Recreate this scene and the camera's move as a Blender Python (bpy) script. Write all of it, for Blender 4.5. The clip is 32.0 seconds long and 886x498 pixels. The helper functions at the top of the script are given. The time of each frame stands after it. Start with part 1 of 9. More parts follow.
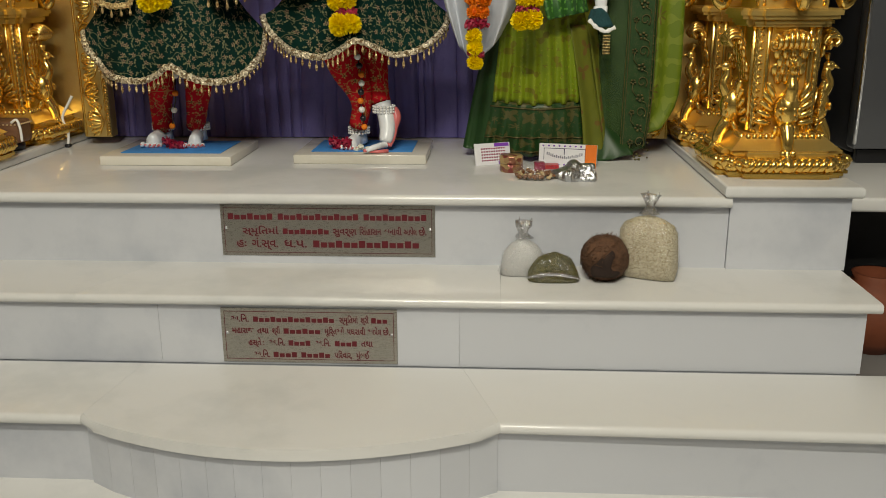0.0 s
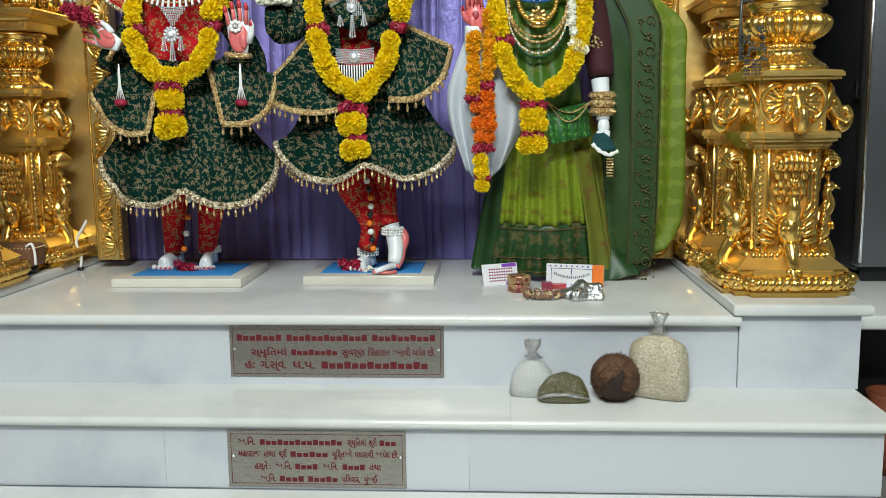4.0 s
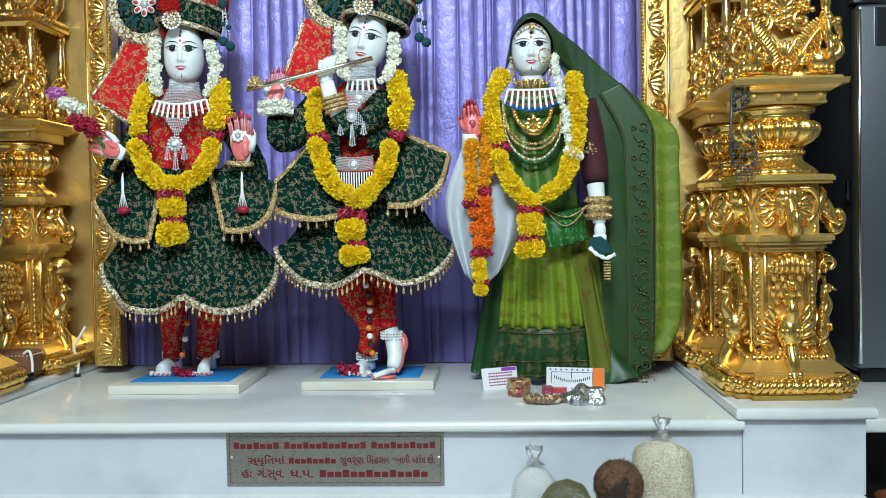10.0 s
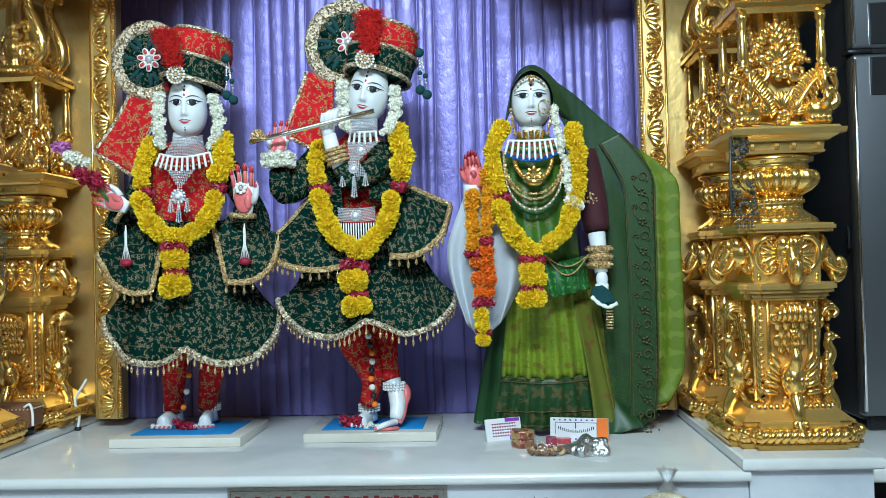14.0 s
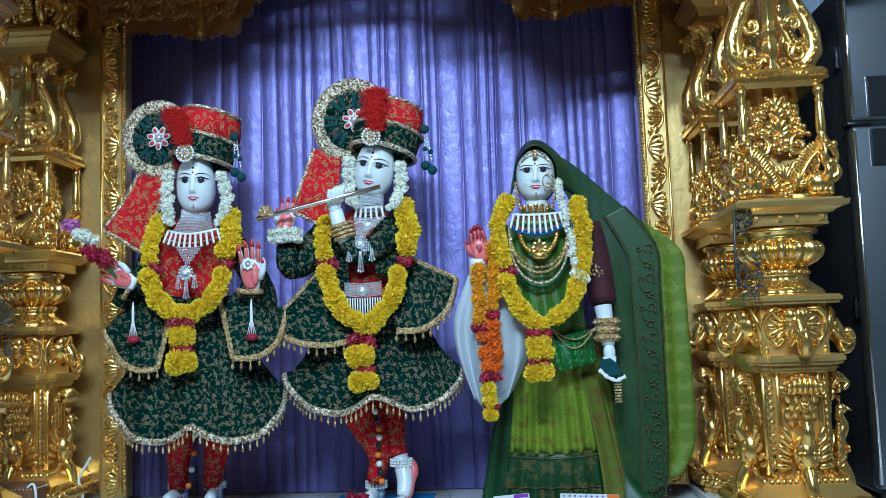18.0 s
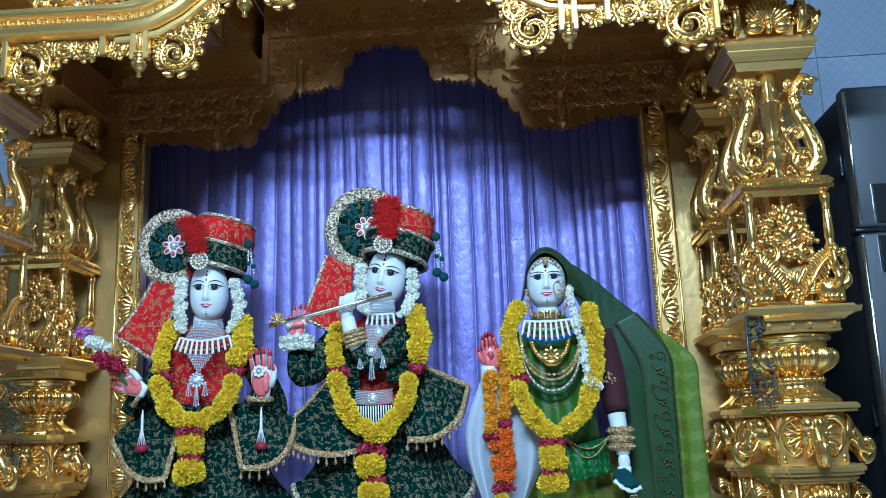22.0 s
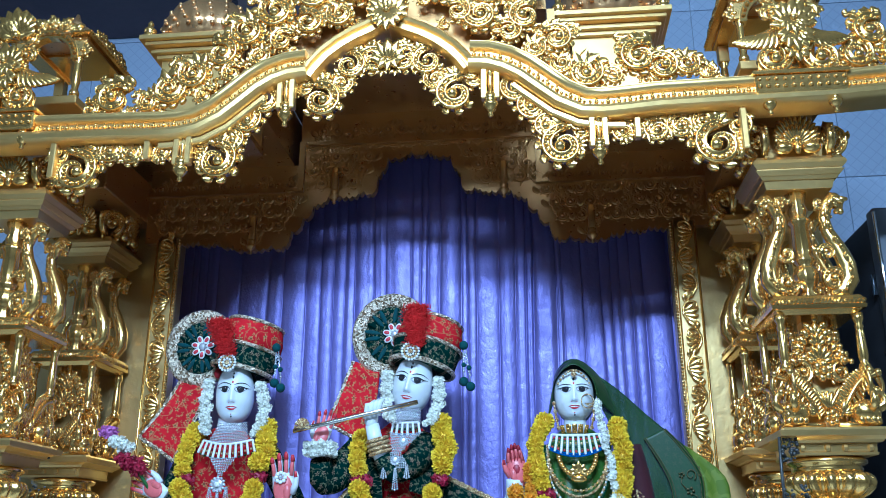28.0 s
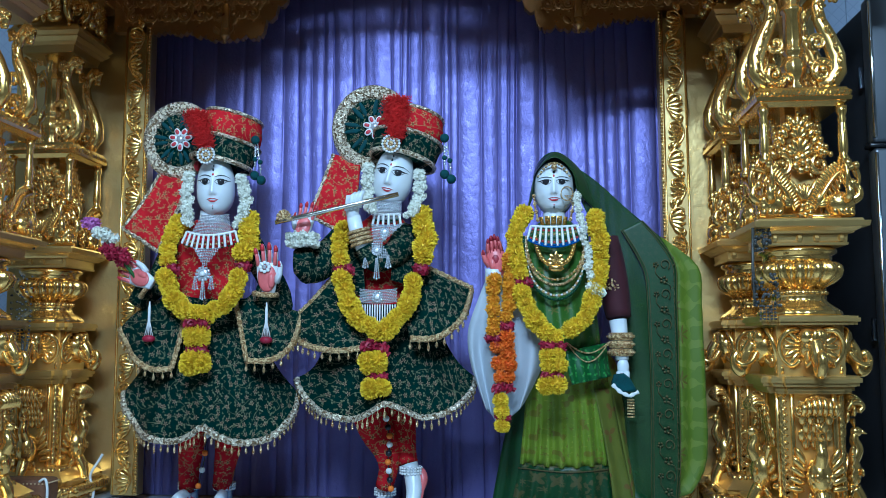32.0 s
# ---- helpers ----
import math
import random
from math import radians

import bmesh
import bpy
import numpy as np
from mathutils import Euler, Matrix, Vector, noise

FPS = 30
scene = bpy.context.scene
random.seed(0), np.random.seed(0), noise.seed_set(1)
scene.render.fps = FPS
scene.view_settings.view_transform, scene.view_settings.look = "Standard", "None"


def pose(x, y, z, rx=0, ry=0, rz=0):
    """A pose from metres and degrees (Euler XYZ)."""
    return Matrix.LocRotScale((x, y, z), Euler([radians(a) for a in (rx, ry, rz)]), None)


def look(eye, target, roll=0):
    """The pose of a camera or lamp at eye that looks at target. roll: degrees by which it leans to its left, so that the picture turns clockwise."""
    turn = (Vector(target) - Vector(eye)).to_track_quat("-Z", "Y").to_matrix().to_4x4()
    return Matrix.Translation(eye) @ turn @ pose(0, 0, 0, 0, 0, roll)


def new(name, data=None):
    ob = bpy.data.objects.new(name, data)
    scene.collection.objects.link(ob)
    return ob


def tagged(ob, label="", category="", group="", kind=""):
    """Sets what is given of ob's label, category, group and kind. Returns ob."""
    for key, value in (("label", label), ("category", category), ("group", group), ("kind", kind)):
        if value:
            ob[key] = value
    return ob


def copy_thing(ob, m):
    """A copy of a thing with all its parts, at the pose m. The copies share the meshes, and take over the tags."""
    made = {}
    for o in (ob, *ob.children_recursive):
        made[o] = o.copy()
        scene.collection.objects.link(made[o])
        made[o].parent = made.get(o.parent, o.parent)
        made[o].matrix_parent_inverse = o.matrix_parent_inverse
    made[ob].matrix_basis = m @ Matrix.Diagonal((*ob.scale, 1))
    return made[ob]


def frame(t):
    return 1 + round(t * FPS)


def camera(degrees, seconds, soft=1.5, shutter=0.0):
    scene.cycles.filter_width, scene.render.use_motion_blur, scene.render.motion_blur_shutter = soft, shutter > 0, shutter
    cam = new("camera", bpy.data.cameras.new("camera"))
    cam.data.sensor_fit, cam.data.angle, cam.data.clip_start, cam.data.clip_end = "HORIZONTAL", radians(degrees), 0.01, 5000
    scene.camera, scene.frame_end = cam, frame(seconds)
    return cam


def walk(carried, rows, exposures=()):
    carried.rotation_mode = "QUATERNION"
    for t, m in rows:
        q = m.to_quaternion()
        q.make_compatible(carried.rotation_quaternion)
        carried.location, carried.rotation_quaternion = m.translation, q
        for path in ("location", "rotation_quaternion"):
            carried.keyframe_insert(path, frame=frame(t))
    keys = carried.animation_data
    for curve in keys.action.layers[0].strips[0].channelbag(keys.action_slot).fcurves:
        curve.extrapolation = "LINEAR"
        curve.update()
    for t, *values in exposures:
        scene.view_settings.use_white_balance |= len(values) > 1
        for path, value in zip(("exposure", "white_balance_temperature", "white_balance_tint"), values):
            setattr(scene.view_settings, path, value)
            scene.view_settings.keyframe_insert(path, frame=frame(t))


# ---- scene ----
cam = camera(52.49, 32.0, 0.65)
ROWS = [
    (0, 0.4000, -2.2060, 1.0260, 74.06, 0.29, 3.20),
    (0.5, 0.3990, -2.2090, 1.0220, 75.97, 0.49, 3.45),
    (1, 0.3980, -2.2100, 1.0210, 76.53, 0.49, 3.60),
    (1.5, 0.3990, -2.2100, 1.0200, 77.73, 0.59, 3.66),
    (2, 0.3970, -2.2110, 1.0180, 78.78, 0.59, 3.54),
    (2.5, 0.3980, -2.2120, 1.0210, 79.37, 0.59, 3.53),
    (3, 0.3980, -2.2140, 1.0210, 80.33, 0.79, 3.56),
    (3.5, 0.3970, -2.2150, 1.0240, 81.11, 0.69, 3.55),
    (4, 0.3960, -2.2160, 1.0230, 81.84, 0.69, 3.55),
    (4.5, 0.3950, -2.2170, 1.0240, 82.99, 0.79, 3.51),
    (6.5, 0.3970, -2.2190, 1.0290, 84.49, 0.80, 3.47),
    (7, 0.3970, -2.2190, 1.0320, 85.15, 0.80, 3.38),
    (7.5, 0.3980, -2.2200, 1.0340, 85.87, 0.90, 3.41),
    (8, 0.3980, -2.2220, 1.0360, 86.24, 0.90, 3.42),
    (8.5, 0.3980, -2.2220, 1.0360, 86.85, 1.00, 3.48),
    (9, 0.3970, -2.2220, 1.0390, 87.36, 1.10, 3.45),
    (9.5, 0.3950, -2.2230, 1.0380, 87.85, 1.00, 3.38),
    (10, 0.3950, -2.2230, 1.0370, 88.17, 1.10, 3.41),
    (10.5, 0.3960, -2.2230, 1.0400, 88.31, 1.10, 3.47),
    (11, 0.3940, -2.2240, 1.0420, 88.37, 1.00, 3.36),
    (11.5, 0.3940, -2.2240, 1.0430, 88.65, 1.10, 3.41),
    (12, 0.3940, -2.2240, 1.0410, 88.94, 1.10, 3.36),
    (12.5, 0.3960, -2.2240, 1.0420, 89.48, 1.20, 3.32),
    (13, 0.3980, -2.2250, 1.0430, 90.32, 1.30, 3.50),
    (13.5, 0.3980, -2.2260, 1.0460, 90.77, 1.50, 3.60),
    (14, 0.3940, -2.2270, 1.0470, 91.15, 1.50, 3.50),
    (14.5, 0.3940, -2.2290, 1.0500, 91.55, 1.50, 3.45),
    (16.5, 0.3930, -2.2320, 1.0590, 93.56, 1.60, 3.55),
    (17, 0.3930, -2.2330, 1.0650, 94.39, 1.70, 3.67),
    (17.5, 0.3920, -2.2340, 1.0640, 95.02, 1.79, 3.76),
    (18, 0.3930, -2.2350, 1.0660, 95.45, 1.99, 3.88),
    (18.5, 0.3950, -2.2360, 1.0700, 96.38, 1.99, 3.92),
    (19, 0.3920, -2.2380, 1.0710, 97.22, 2.18, 3.92),
    (19.5, 0.3940, -2.2400, 1.0720, 97.82, 2.28, 4.04),
    (20, 0.3930, -2.2390, 1.0720, 98.11, 2.18, 4.05),
    (20.5, 0.3930, -2.2400, 1.0710, 98.55, 2.08, 4.17),
    (21, 0.3930, -2.2410, 1.0710, 99.62, 1.87, 4.33),
    (21.5, 0.3940, -2.2430, 1.0740, 100.55, 1.87, 4.37),
    (22, 0.3930, -2.2460, 1.0740, 102.07, 1.96, 4.58),
    (22.5, 0.3940, -2.2480, 1.0760, 103.04, 2.05, 4.77),
    (23, 0.3920, -2.2490, 1.0760, 103.60, 1.94, 4.69),
    (23.5, 0.3920, -2.2490, 1.0770, 104.04, 1.36, 4.98),
    (24, 0.3900, -2.2490, 1.0770, 103.92, 0.19, 5.37),
    (24.5, 0.3900, -2.2510, 1.0790, 105.40, 0.39, 5.34),
    (25, 0.3890, -2.2530, 1.0790, 106.47, 0.48, 5.44),
    (25.5, 0.3890, -2.2550, 1.0790, 107.67, 0.29, 5.54),
    (27.5, 0.3880, -2.2590, 1.0810, 110.12, 0.38, 6.07),
    (28, 0.3870, -2.2580, 1.0800, 108.81, -0.00, 5.79),
    (28.5, 0.3870, -2.2550, 1.0800, 106.83, -0.29, 5.52),
    (29, 0.3860, -2.2520, 1.0770, 104.80, -0.39, 5.27),
    (29.5, 0.3860, -2.2500, 1.0750, 103.65, -0.29, 5.16),
    (30, 0.3870, -2.2460, 1.0710, 101.30, -0.59, 5.06),
    (30.5, 0.3860, -2.2440, 1.0690, 99.99, -0.30, 4.96),
    (31, 0.3860, -2.2400, 1.0670, 98.22, -0.20, 4.75),
    (31.5, 0.3860, -2.2390, 1.0670, 97.12, 0.00, 4.65),
    (32, 0.3930, -2.2370, 1.0690, 95.97, 0.10, 4.74),
]
walk(cam, [(t, pose(x, y, z, a, b, c)) for t, x, y, z, a, b, c in ROWS],
     exposures=[(0.0, -0.64, 8700, 8), (1.0, -0.46, 7900, 5), (3.0, -0.12, 7150, 1), (5.0, -0.17, 6800, 1), (9.0, -0.02, 6200, -4), (13.0, -0.06, 5850, -6), (18.0, -0.38, 4950, -7), (23.0, -0.26, 4550, -3), (28.0, -0.24, 4380, 0), (32.0, -0.54, 4600, -4)])

# ---- light: tube lamps of the hall in front of the shrine, added side tubes, a faint blue world ----
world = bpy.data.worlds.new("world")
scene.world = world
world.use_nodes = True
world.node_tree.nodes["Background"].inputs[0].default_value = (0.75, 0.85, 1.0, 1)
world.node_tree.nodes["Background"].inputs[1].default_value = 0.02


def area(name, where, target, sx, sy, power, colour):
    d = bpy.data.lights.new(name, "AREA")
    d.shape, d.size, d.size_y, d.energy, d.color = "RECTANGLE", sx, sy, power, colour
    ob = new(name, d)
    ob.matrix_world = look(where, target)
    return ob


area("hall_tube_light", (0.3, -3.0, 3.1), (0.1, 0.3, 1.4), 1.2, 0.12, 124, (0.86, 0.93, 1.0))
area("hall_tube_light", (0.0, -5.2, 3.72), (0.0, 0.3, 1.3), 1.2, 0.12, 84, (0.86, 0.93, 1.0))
# Unseen side tubes, added to put glints on the gold.
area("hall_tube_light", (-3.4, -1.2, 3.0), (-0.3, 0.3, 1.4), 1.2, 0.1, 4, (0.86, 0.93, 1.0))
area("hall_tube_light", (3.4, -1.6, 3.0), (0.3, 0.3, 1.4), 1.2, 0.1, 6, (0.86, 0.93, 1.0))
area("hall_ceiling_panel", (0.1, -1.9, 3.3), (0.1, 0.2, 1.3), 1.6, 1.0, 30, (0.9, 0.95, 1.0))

# ---- materials ----
def nodes(name):
    m = bpy.data.materials.new(name)
    m.use_nodes = True
    t = m.node_tree
    return m, t, t.nodes["Principled BSDF"]


def link(t, a, b):
    t.links.new(a, b)


def coords(t, scale=1.0, stretch=(1, 1, 1)):
    g = t.nodes.new("ShaderNodeNewGeometry")
    mp = t.nodes.new("ShaderNodeMapping")
    mp.inputs["Scale"].default_value = [scale * s for s in stretch]
    link(t, g.outputs["Position"], mp.inputs["Vector"])
    return mp.outputs["Vector"]


def noise_tex(t, vec, scale, detail=4.0, rough=0.55):
    n = t.nodes.new("ShaderNodeTexNoise")
    n.inputs["Scale"].default_value, n.inputs["Detail"].default_value = scale, detail
    n.inputs["Roughness"].default_value = rough
    link(t, vec, n.inputs["Vector"])
    return n.outputs["Fac"]


def ramp(t, fac, stops):
    r = t.nodes.new("ShaderNodeValToRGB")
    el = r.color_ramp.elements
    while len(el) < len(stops):
        el.new(0.5)
    for e, (p, c) in zip(el, stops):
        e.position, e.color = p, (*c, 1) if len(c) == 3 else c
    link(t, fac, r.inputs["Fac"])
    return r.outputs["Color"]


def grey(v):
    return (v, v, v)


def bump(t, p, fac, strength, dist):
    b = t.nodes.new("ShaderNodeBump")
    b.inputs["Strength"].default_value, b.inputs["Distance"].default_value = strength, dist
    link(t, fac, b.inputs["Height"])
    link(t, b.outputs["Normal"], p.inputs["Normal"])


def simple(name, colour, rough=0.5, metal=0.0, vary=0.25, scale=30.0, bumpy=0.15, dist=0.002, sheen=0.0, coat=0.0, detail=4.0):
    m, t, p = nodes(name)
    v = coords(t)
    f = noise_tex(t, v, scale, detail)
    f2 = noise_tex(t, v, scale / 7)
    mix = t.nodes.new("ShaderNodeMath")
    mix.operation = "ADD"
    link(t, f, mix.inputs[0]), link(t, f2, mix.inputs[1])
    half = t.nodes.new("ShaderNodeMath")
    half.operation = "MULTIPLY"
    half.inputs[1].default_value = 0.5
    link(t, mix.outputs[0], half.inputs[0])
    lo, hi = [max(0, c * (1 - vary)) for c in colour], [min(1, c * (1 + vary)) for c in colour]
    link(t, ramp(t, half.outputs[0], [(0.3, lo), (0.7, hi)]), p.inputs["Base Color"])
    p.inputs["Roughness"].default_value, p.inputs["Metallic"].default_value = rough, metal
    p.inputs["Coat Weight"].default_value = coat
    if sheen:
        p.inputs["Sheen Weight"].default_value = sheen
    if bumpy:
        bump(t, p, f, bumpy, dist)
    return m


def gold_material(name, rough, colour, relief, scale, metal=0.86):
    """Gold leaf over carved wood: rubbed in places, duller in the hollows of its grain."""
    m, t, p = nodes(name)
    v = coords(t)
    big, fine = noise_tex(t, v, 14, 3), noise_tex(t, v, scale, 2)
    dark = [c * f for c, f in zip(colour, (0.97, 0.94, 0.86))]
    link(t, ramp(t, big, [(0.32, dark), (0.62, colour)]), p.inputs["Base Color"])
    link(t, ramp(t, fine, [(0.3, grey(max(0.05, rough - 0.03))), (0.75, grey(rough + 0.04))]), p.inputs["Roughness"])
    p.inputs["Metallic"].default_value = metal
    bump(t, p, fine, relief, 0.002)
    return m


GOLD = gold_material("gold_leaf_carving", 0.2, (0.94, 0.62, 0.18), 0.02, 90, 0.93)
GOLD_FLAT = gold_material("gold_leaf_board", 0.34, (0.92, 0.64, 0.22), 0.05, 70, 0.9)
GOLD_BOARD = gold_material("rubbed_gold_board", 0.4, (0.68, 0.5, 0.2), 0.5, 45, 0.85)
# The same gold, its colour darkened for the shade inside the canopy.
GOLD_SHADED = gold_material("shaded_gold_board", 0.3, (0.6, 0.36, 0.13), 0.12, 40, 0.9)


def marble_material(name, base, vein):
    m, t, p = nodes(name)
    v = coords(t)
    w = noise_tex(t, v, 2.2, 8, 0.62)
    oi = t.nodes.new("ShaderNodeObjectInfo")
    c1 = ramp(t, w, [(0.35, vein), (0.5, base), (0.8, [min(1, c * 1.03) for c in base])])
    hsv = t.nodes.new("ShaderNodeHueSaturation")
    mr = t.nodes.new("ShaderNodeMapRange")
    mr.inputs["To Min"].default_value, mr.inputs["To Max"].default_value = 0.95, 1.03
    link(t, oi.outputs["Random"], mr.inputs["Value"])
    link(t, mr.outputs["Result"], hsv.inputs["Value"])
    link(t, c1, hsv.inputs["Color"])
    link(t, hsv.outputs["Color"], p.inputs["Base Color"])
    link(t, ramp(t, noise_tex(t, v, 25, 4), [(0.3, grey(0.08)), (0.7, grey(0.2))]), p.inputs["Roughness"])
    p.inputs["Subsurface Weight"].default_value = 0.0
    return m


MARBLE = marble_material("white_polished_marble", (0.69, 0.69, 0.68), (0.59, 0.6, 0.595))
# Marble for upright faces, their dimmer, cooler light put into the colour.
MARBLE_SHADED = marble_material("shade_tinted_marble", (0.565, 0.585, 0.63), (0.46, 0.485, 0.54))

# ---- building helpers ----
def thing(name, label, category, where=(0, 0, 0), group="", kind=""):
    ob = new(name)
    ob.location = where
    ob.empty_display_size = 0.05
    return tagged(ob, label, category, group, kind)


def mesh_from(name, bm, smooth=True):
    me = bpy.data.meshes.new(name)
    bm.normal_update()
    bm.to_mesh(me)
    bm.free()
    if smooth:
        me.shade_smooth()
    return me


def part(name, bm, material, parent=None, label="", smooth=True, loc=None, autosmooth=None):
    """Links a bmesh, built round its thing's origin, as one mesh object under it."""
    me = mesh_from(name, bm, smooth)
    if smooth and autosmooth is not None:
        me.set_sharp_from_angle(angle=radians(autosmooth))
    for m in material if isinstance(material, (list, tuple)) else (material,):
        me.materials.append(m)
    ob = new(name, me)
    if parent:
        ob.parent = parent
    if loc:
        ob.location = loc
    if label:
        ob["label"] = label
    return ob


def box(bm, x0, x1, y0, y1, z0, z1, bevel=0.0, mi=0, seg=1):
    vs = [bm.verts.new((x, y, z)) for x in (x0, x1) for y in (y0, y1) for z in (z0, z1)]
    fs = [bm.faces.new([vs[i] for i in f]) for f in ((0, 1, 3, 2), (4, 6, 7, 5), (0, 4, 5, 1), (2, 3, 7, 6), (0, 2, 6, 4), (1, 5, 7, 3))]
    for f in fs:
        f.material_index = mi
    if bevel:
        es = list({e for f in fs for e in f.edges})
        r = bmesh.ops.bevel(bm, geom=es, offset=bevel, segments=seg, profile=0.5, affect="EDGES")
        for f in r["faces"]:
            f.material_index = mi
    return bm


def grid_faces(bm, rings, close=True, mi=0, cap=True):
    """Faces between rings of verts."""
    n = len(rings[0])
    for a, b in zip(rings, rings[1:]):
        for i in range(n if close else n - 1):
            j = (i + 1) % n
            f = bm.faces.new((a[i], a[j], b[j], b[i]))
            f.material_index = mi
    if cap and close:
        for r in (rings[0][::-1], rings[-1]):
            try:
                bm.faces.new(r).material_index = mi
            except ValueError:
                pass
    return bm


def lathe(bm, profile, cx=0, cy=0, cz=0, segs=24, lobes=0, depth=0.0, mi=0, square=0.0, sx=1.0, sy=1.0):
    """A turned form: profile of (radius, height). lobes: ribs round it, depth: how far they bulge."""
    rings = []
    for r, z in profile:
        ring = []
        for i in range(segs):
            a = 2 * math.pi * i / segs
            k = r * (1 + depth * (abs(math.cos(lobes * a / 2)) - 0.6)) if lobes else r
            if square:
                k *= 1 + square * (1 / max(abs(math.cos(a)), abs(math.sin(a))) - 1)
            ring.append(bm.verts.new((cx + k * sx * math.cos(a), cy + k * sy * math.sin(a), cz + z)))
        rings.append(ring)
    return grid_faces(bm, rings, mi=mi)


def tube(bm, pts, radii, segs=8, mi=0, flat=1.0):
    """A tapering rod along points. flat: its thickness across the path's plane normal."""
    pts = [Vector(p) for p in pts]
    if not hasattr(radii, "__len__"):
        radii = [radii] * len(pts)
    rings, up = [], None
    for i, p in enumerate(pts):
        d = (pts[min(i + 1, len(pts) - 1)] - pts[max(i - 1, 0)]).normalized()
        if up is None:
            up = Vector((0, 1, 0)) if abs(d.y) < 0.9 else Vector((1, 0, 0))
        side = d.cross(up)
        if side.length < 1e-4:
            side = d.orthogonal()
        side.normalize()
        u = side.cross(d).normalized()
        up = u
        rings.append([bm.verts.new(p + radii[i] * (math.cos(a) * side + flat * math.sin(a) * u)) for a in [2 * math.pi * k / segs for k in range(segs)]])
    return grid_faces(bm, rings, mi=mi)


def ball(bm, c, r, segs=10, rings=6, mi=0, scale=(1, 1, 1), turn=None):
    rr = []
    for j in range(1, rings):
        a = math.pi * j / rings
        ring = []
        for i in range(segs):
            b = 2 * math.pi * i / segs
            v = Vector((r * scale[0] * math.sin(a) * math.cos(b), r * scale[1] * math.sin(a) * math.sin(b), -r * scale[2] * math.cos(a)))
            if turn:
                v = turn @ v
            ring.append(bm.verts.new(v + Vector(c)))
        rr.append(ring)
    return grid_faces(bm, rr, mi=mi)


def plate(bm, outline, y0, y1, mi=0, bevel=0.0):
    """A board in the xz plane with that outline, from y0 (front) to y1."""
    a = [bm.verts.new((x, y0, z)) for x, z in outline]
    b = [bm.verts.new((x, y1, z)) for x, z in outline]
    fs = [bm.faces.new(a), bm.faces.new(b[::-1])]
    n = len(outline)
    for i in range(n):
        fs.append(bm.faces.new((a[i], b[i], b[(i + 1) % n], a[(i + 1) % n])))
    for f in fs:
        f.material_index = mi
    bm.normal_update()
    bmesh.ops.triangulate(bm, faces=[f for f in fs if len(f.verts) > 4], ngon_method="EAR_CLIP")
    return bm

# ---- levels and plan ----
T1, T2, TOP, SLAB = 0.178, 0.353, 0.541, 0.57
X_END = 1.27


def structure(name, bm, mat, label, category, smooth=False, autosmooth=None):
    return tagged(part(name, bm, mat, smooth=smooth, autosmooth=autosmooth), label, category, kind="structure")


# ---- the hall round the shrine; side and rear walls unseen, added for reflections and bounce ----
FLOOR = simple("floor_stone", (0.25, 0.245, 0.24), 0.2, vary=0.08, scale=9, bumpy=0.02)
PLASTER = simple("cream_wall_paint", (0.24, 0.23, 0.21), 0.6, vary=0.05, scale=12, bumpy=0.08)
# Near-black fill for shaded recess walls and the hidden board behind the curtain.
DARK = simple("near_black_void", (0.02, 0.02, 0.022), 0.5, vary=0.2)
structure("floor", box(bmesh.new(), -4.2, 4.2, -6.5, 2.0, -0.2, 0.0), FLOOR, "pale polished stone floor of the hall", "floor")
structure("ceiling", box(bmesh.new(), -4.2, 4.2, -6.5, 2.0, 3.87, 4.0), PLASTER, "cream painted hall ceiling", "ceiling")
structure("wall_west", box(bmesh.new(), -4.4, -4.2, -6.5, 2.0, -0.2, 4.0), PLASTER, "unseen cream painted side wall added for reflections", "wall")
structure("wall_east", box(bmesh.new(), 4.2, 4.4, -6.5, 2.0, -0.2, 4.0), PLASTER, "unseen cream painted side wall added for reflections", "wall")
structure("wall_south", box(bmesh.new(), -4.4, 4.4, -6.7, -6.5, -0.2, 4.0), PLASTER, "unseen cream painted rear wall added for reflections", "wall")
GROUT = simple("tile_grout", (0.33, 0.36, 0.42), 0.8, vary=0.1)
wall_north = structure("wall_north", box(bmesh.new(), -4.2, 4.2, 1.6, 1.8, -0.2, 3.86), GROUT, "wall of pale blue glazed tiles behind the shrine", "wall")
BEAM = simple("brown_painted_beam", (0.05, 0.03, 0.045), 0.5, vary=0.15)
structure("ceiling_beam", box(bmesh.new(), -4.19, -0.35, 1.2, 1.585, 3.599, 3.79, 0.005), BEAM, "dark brown beam under the ceiling", "beam")


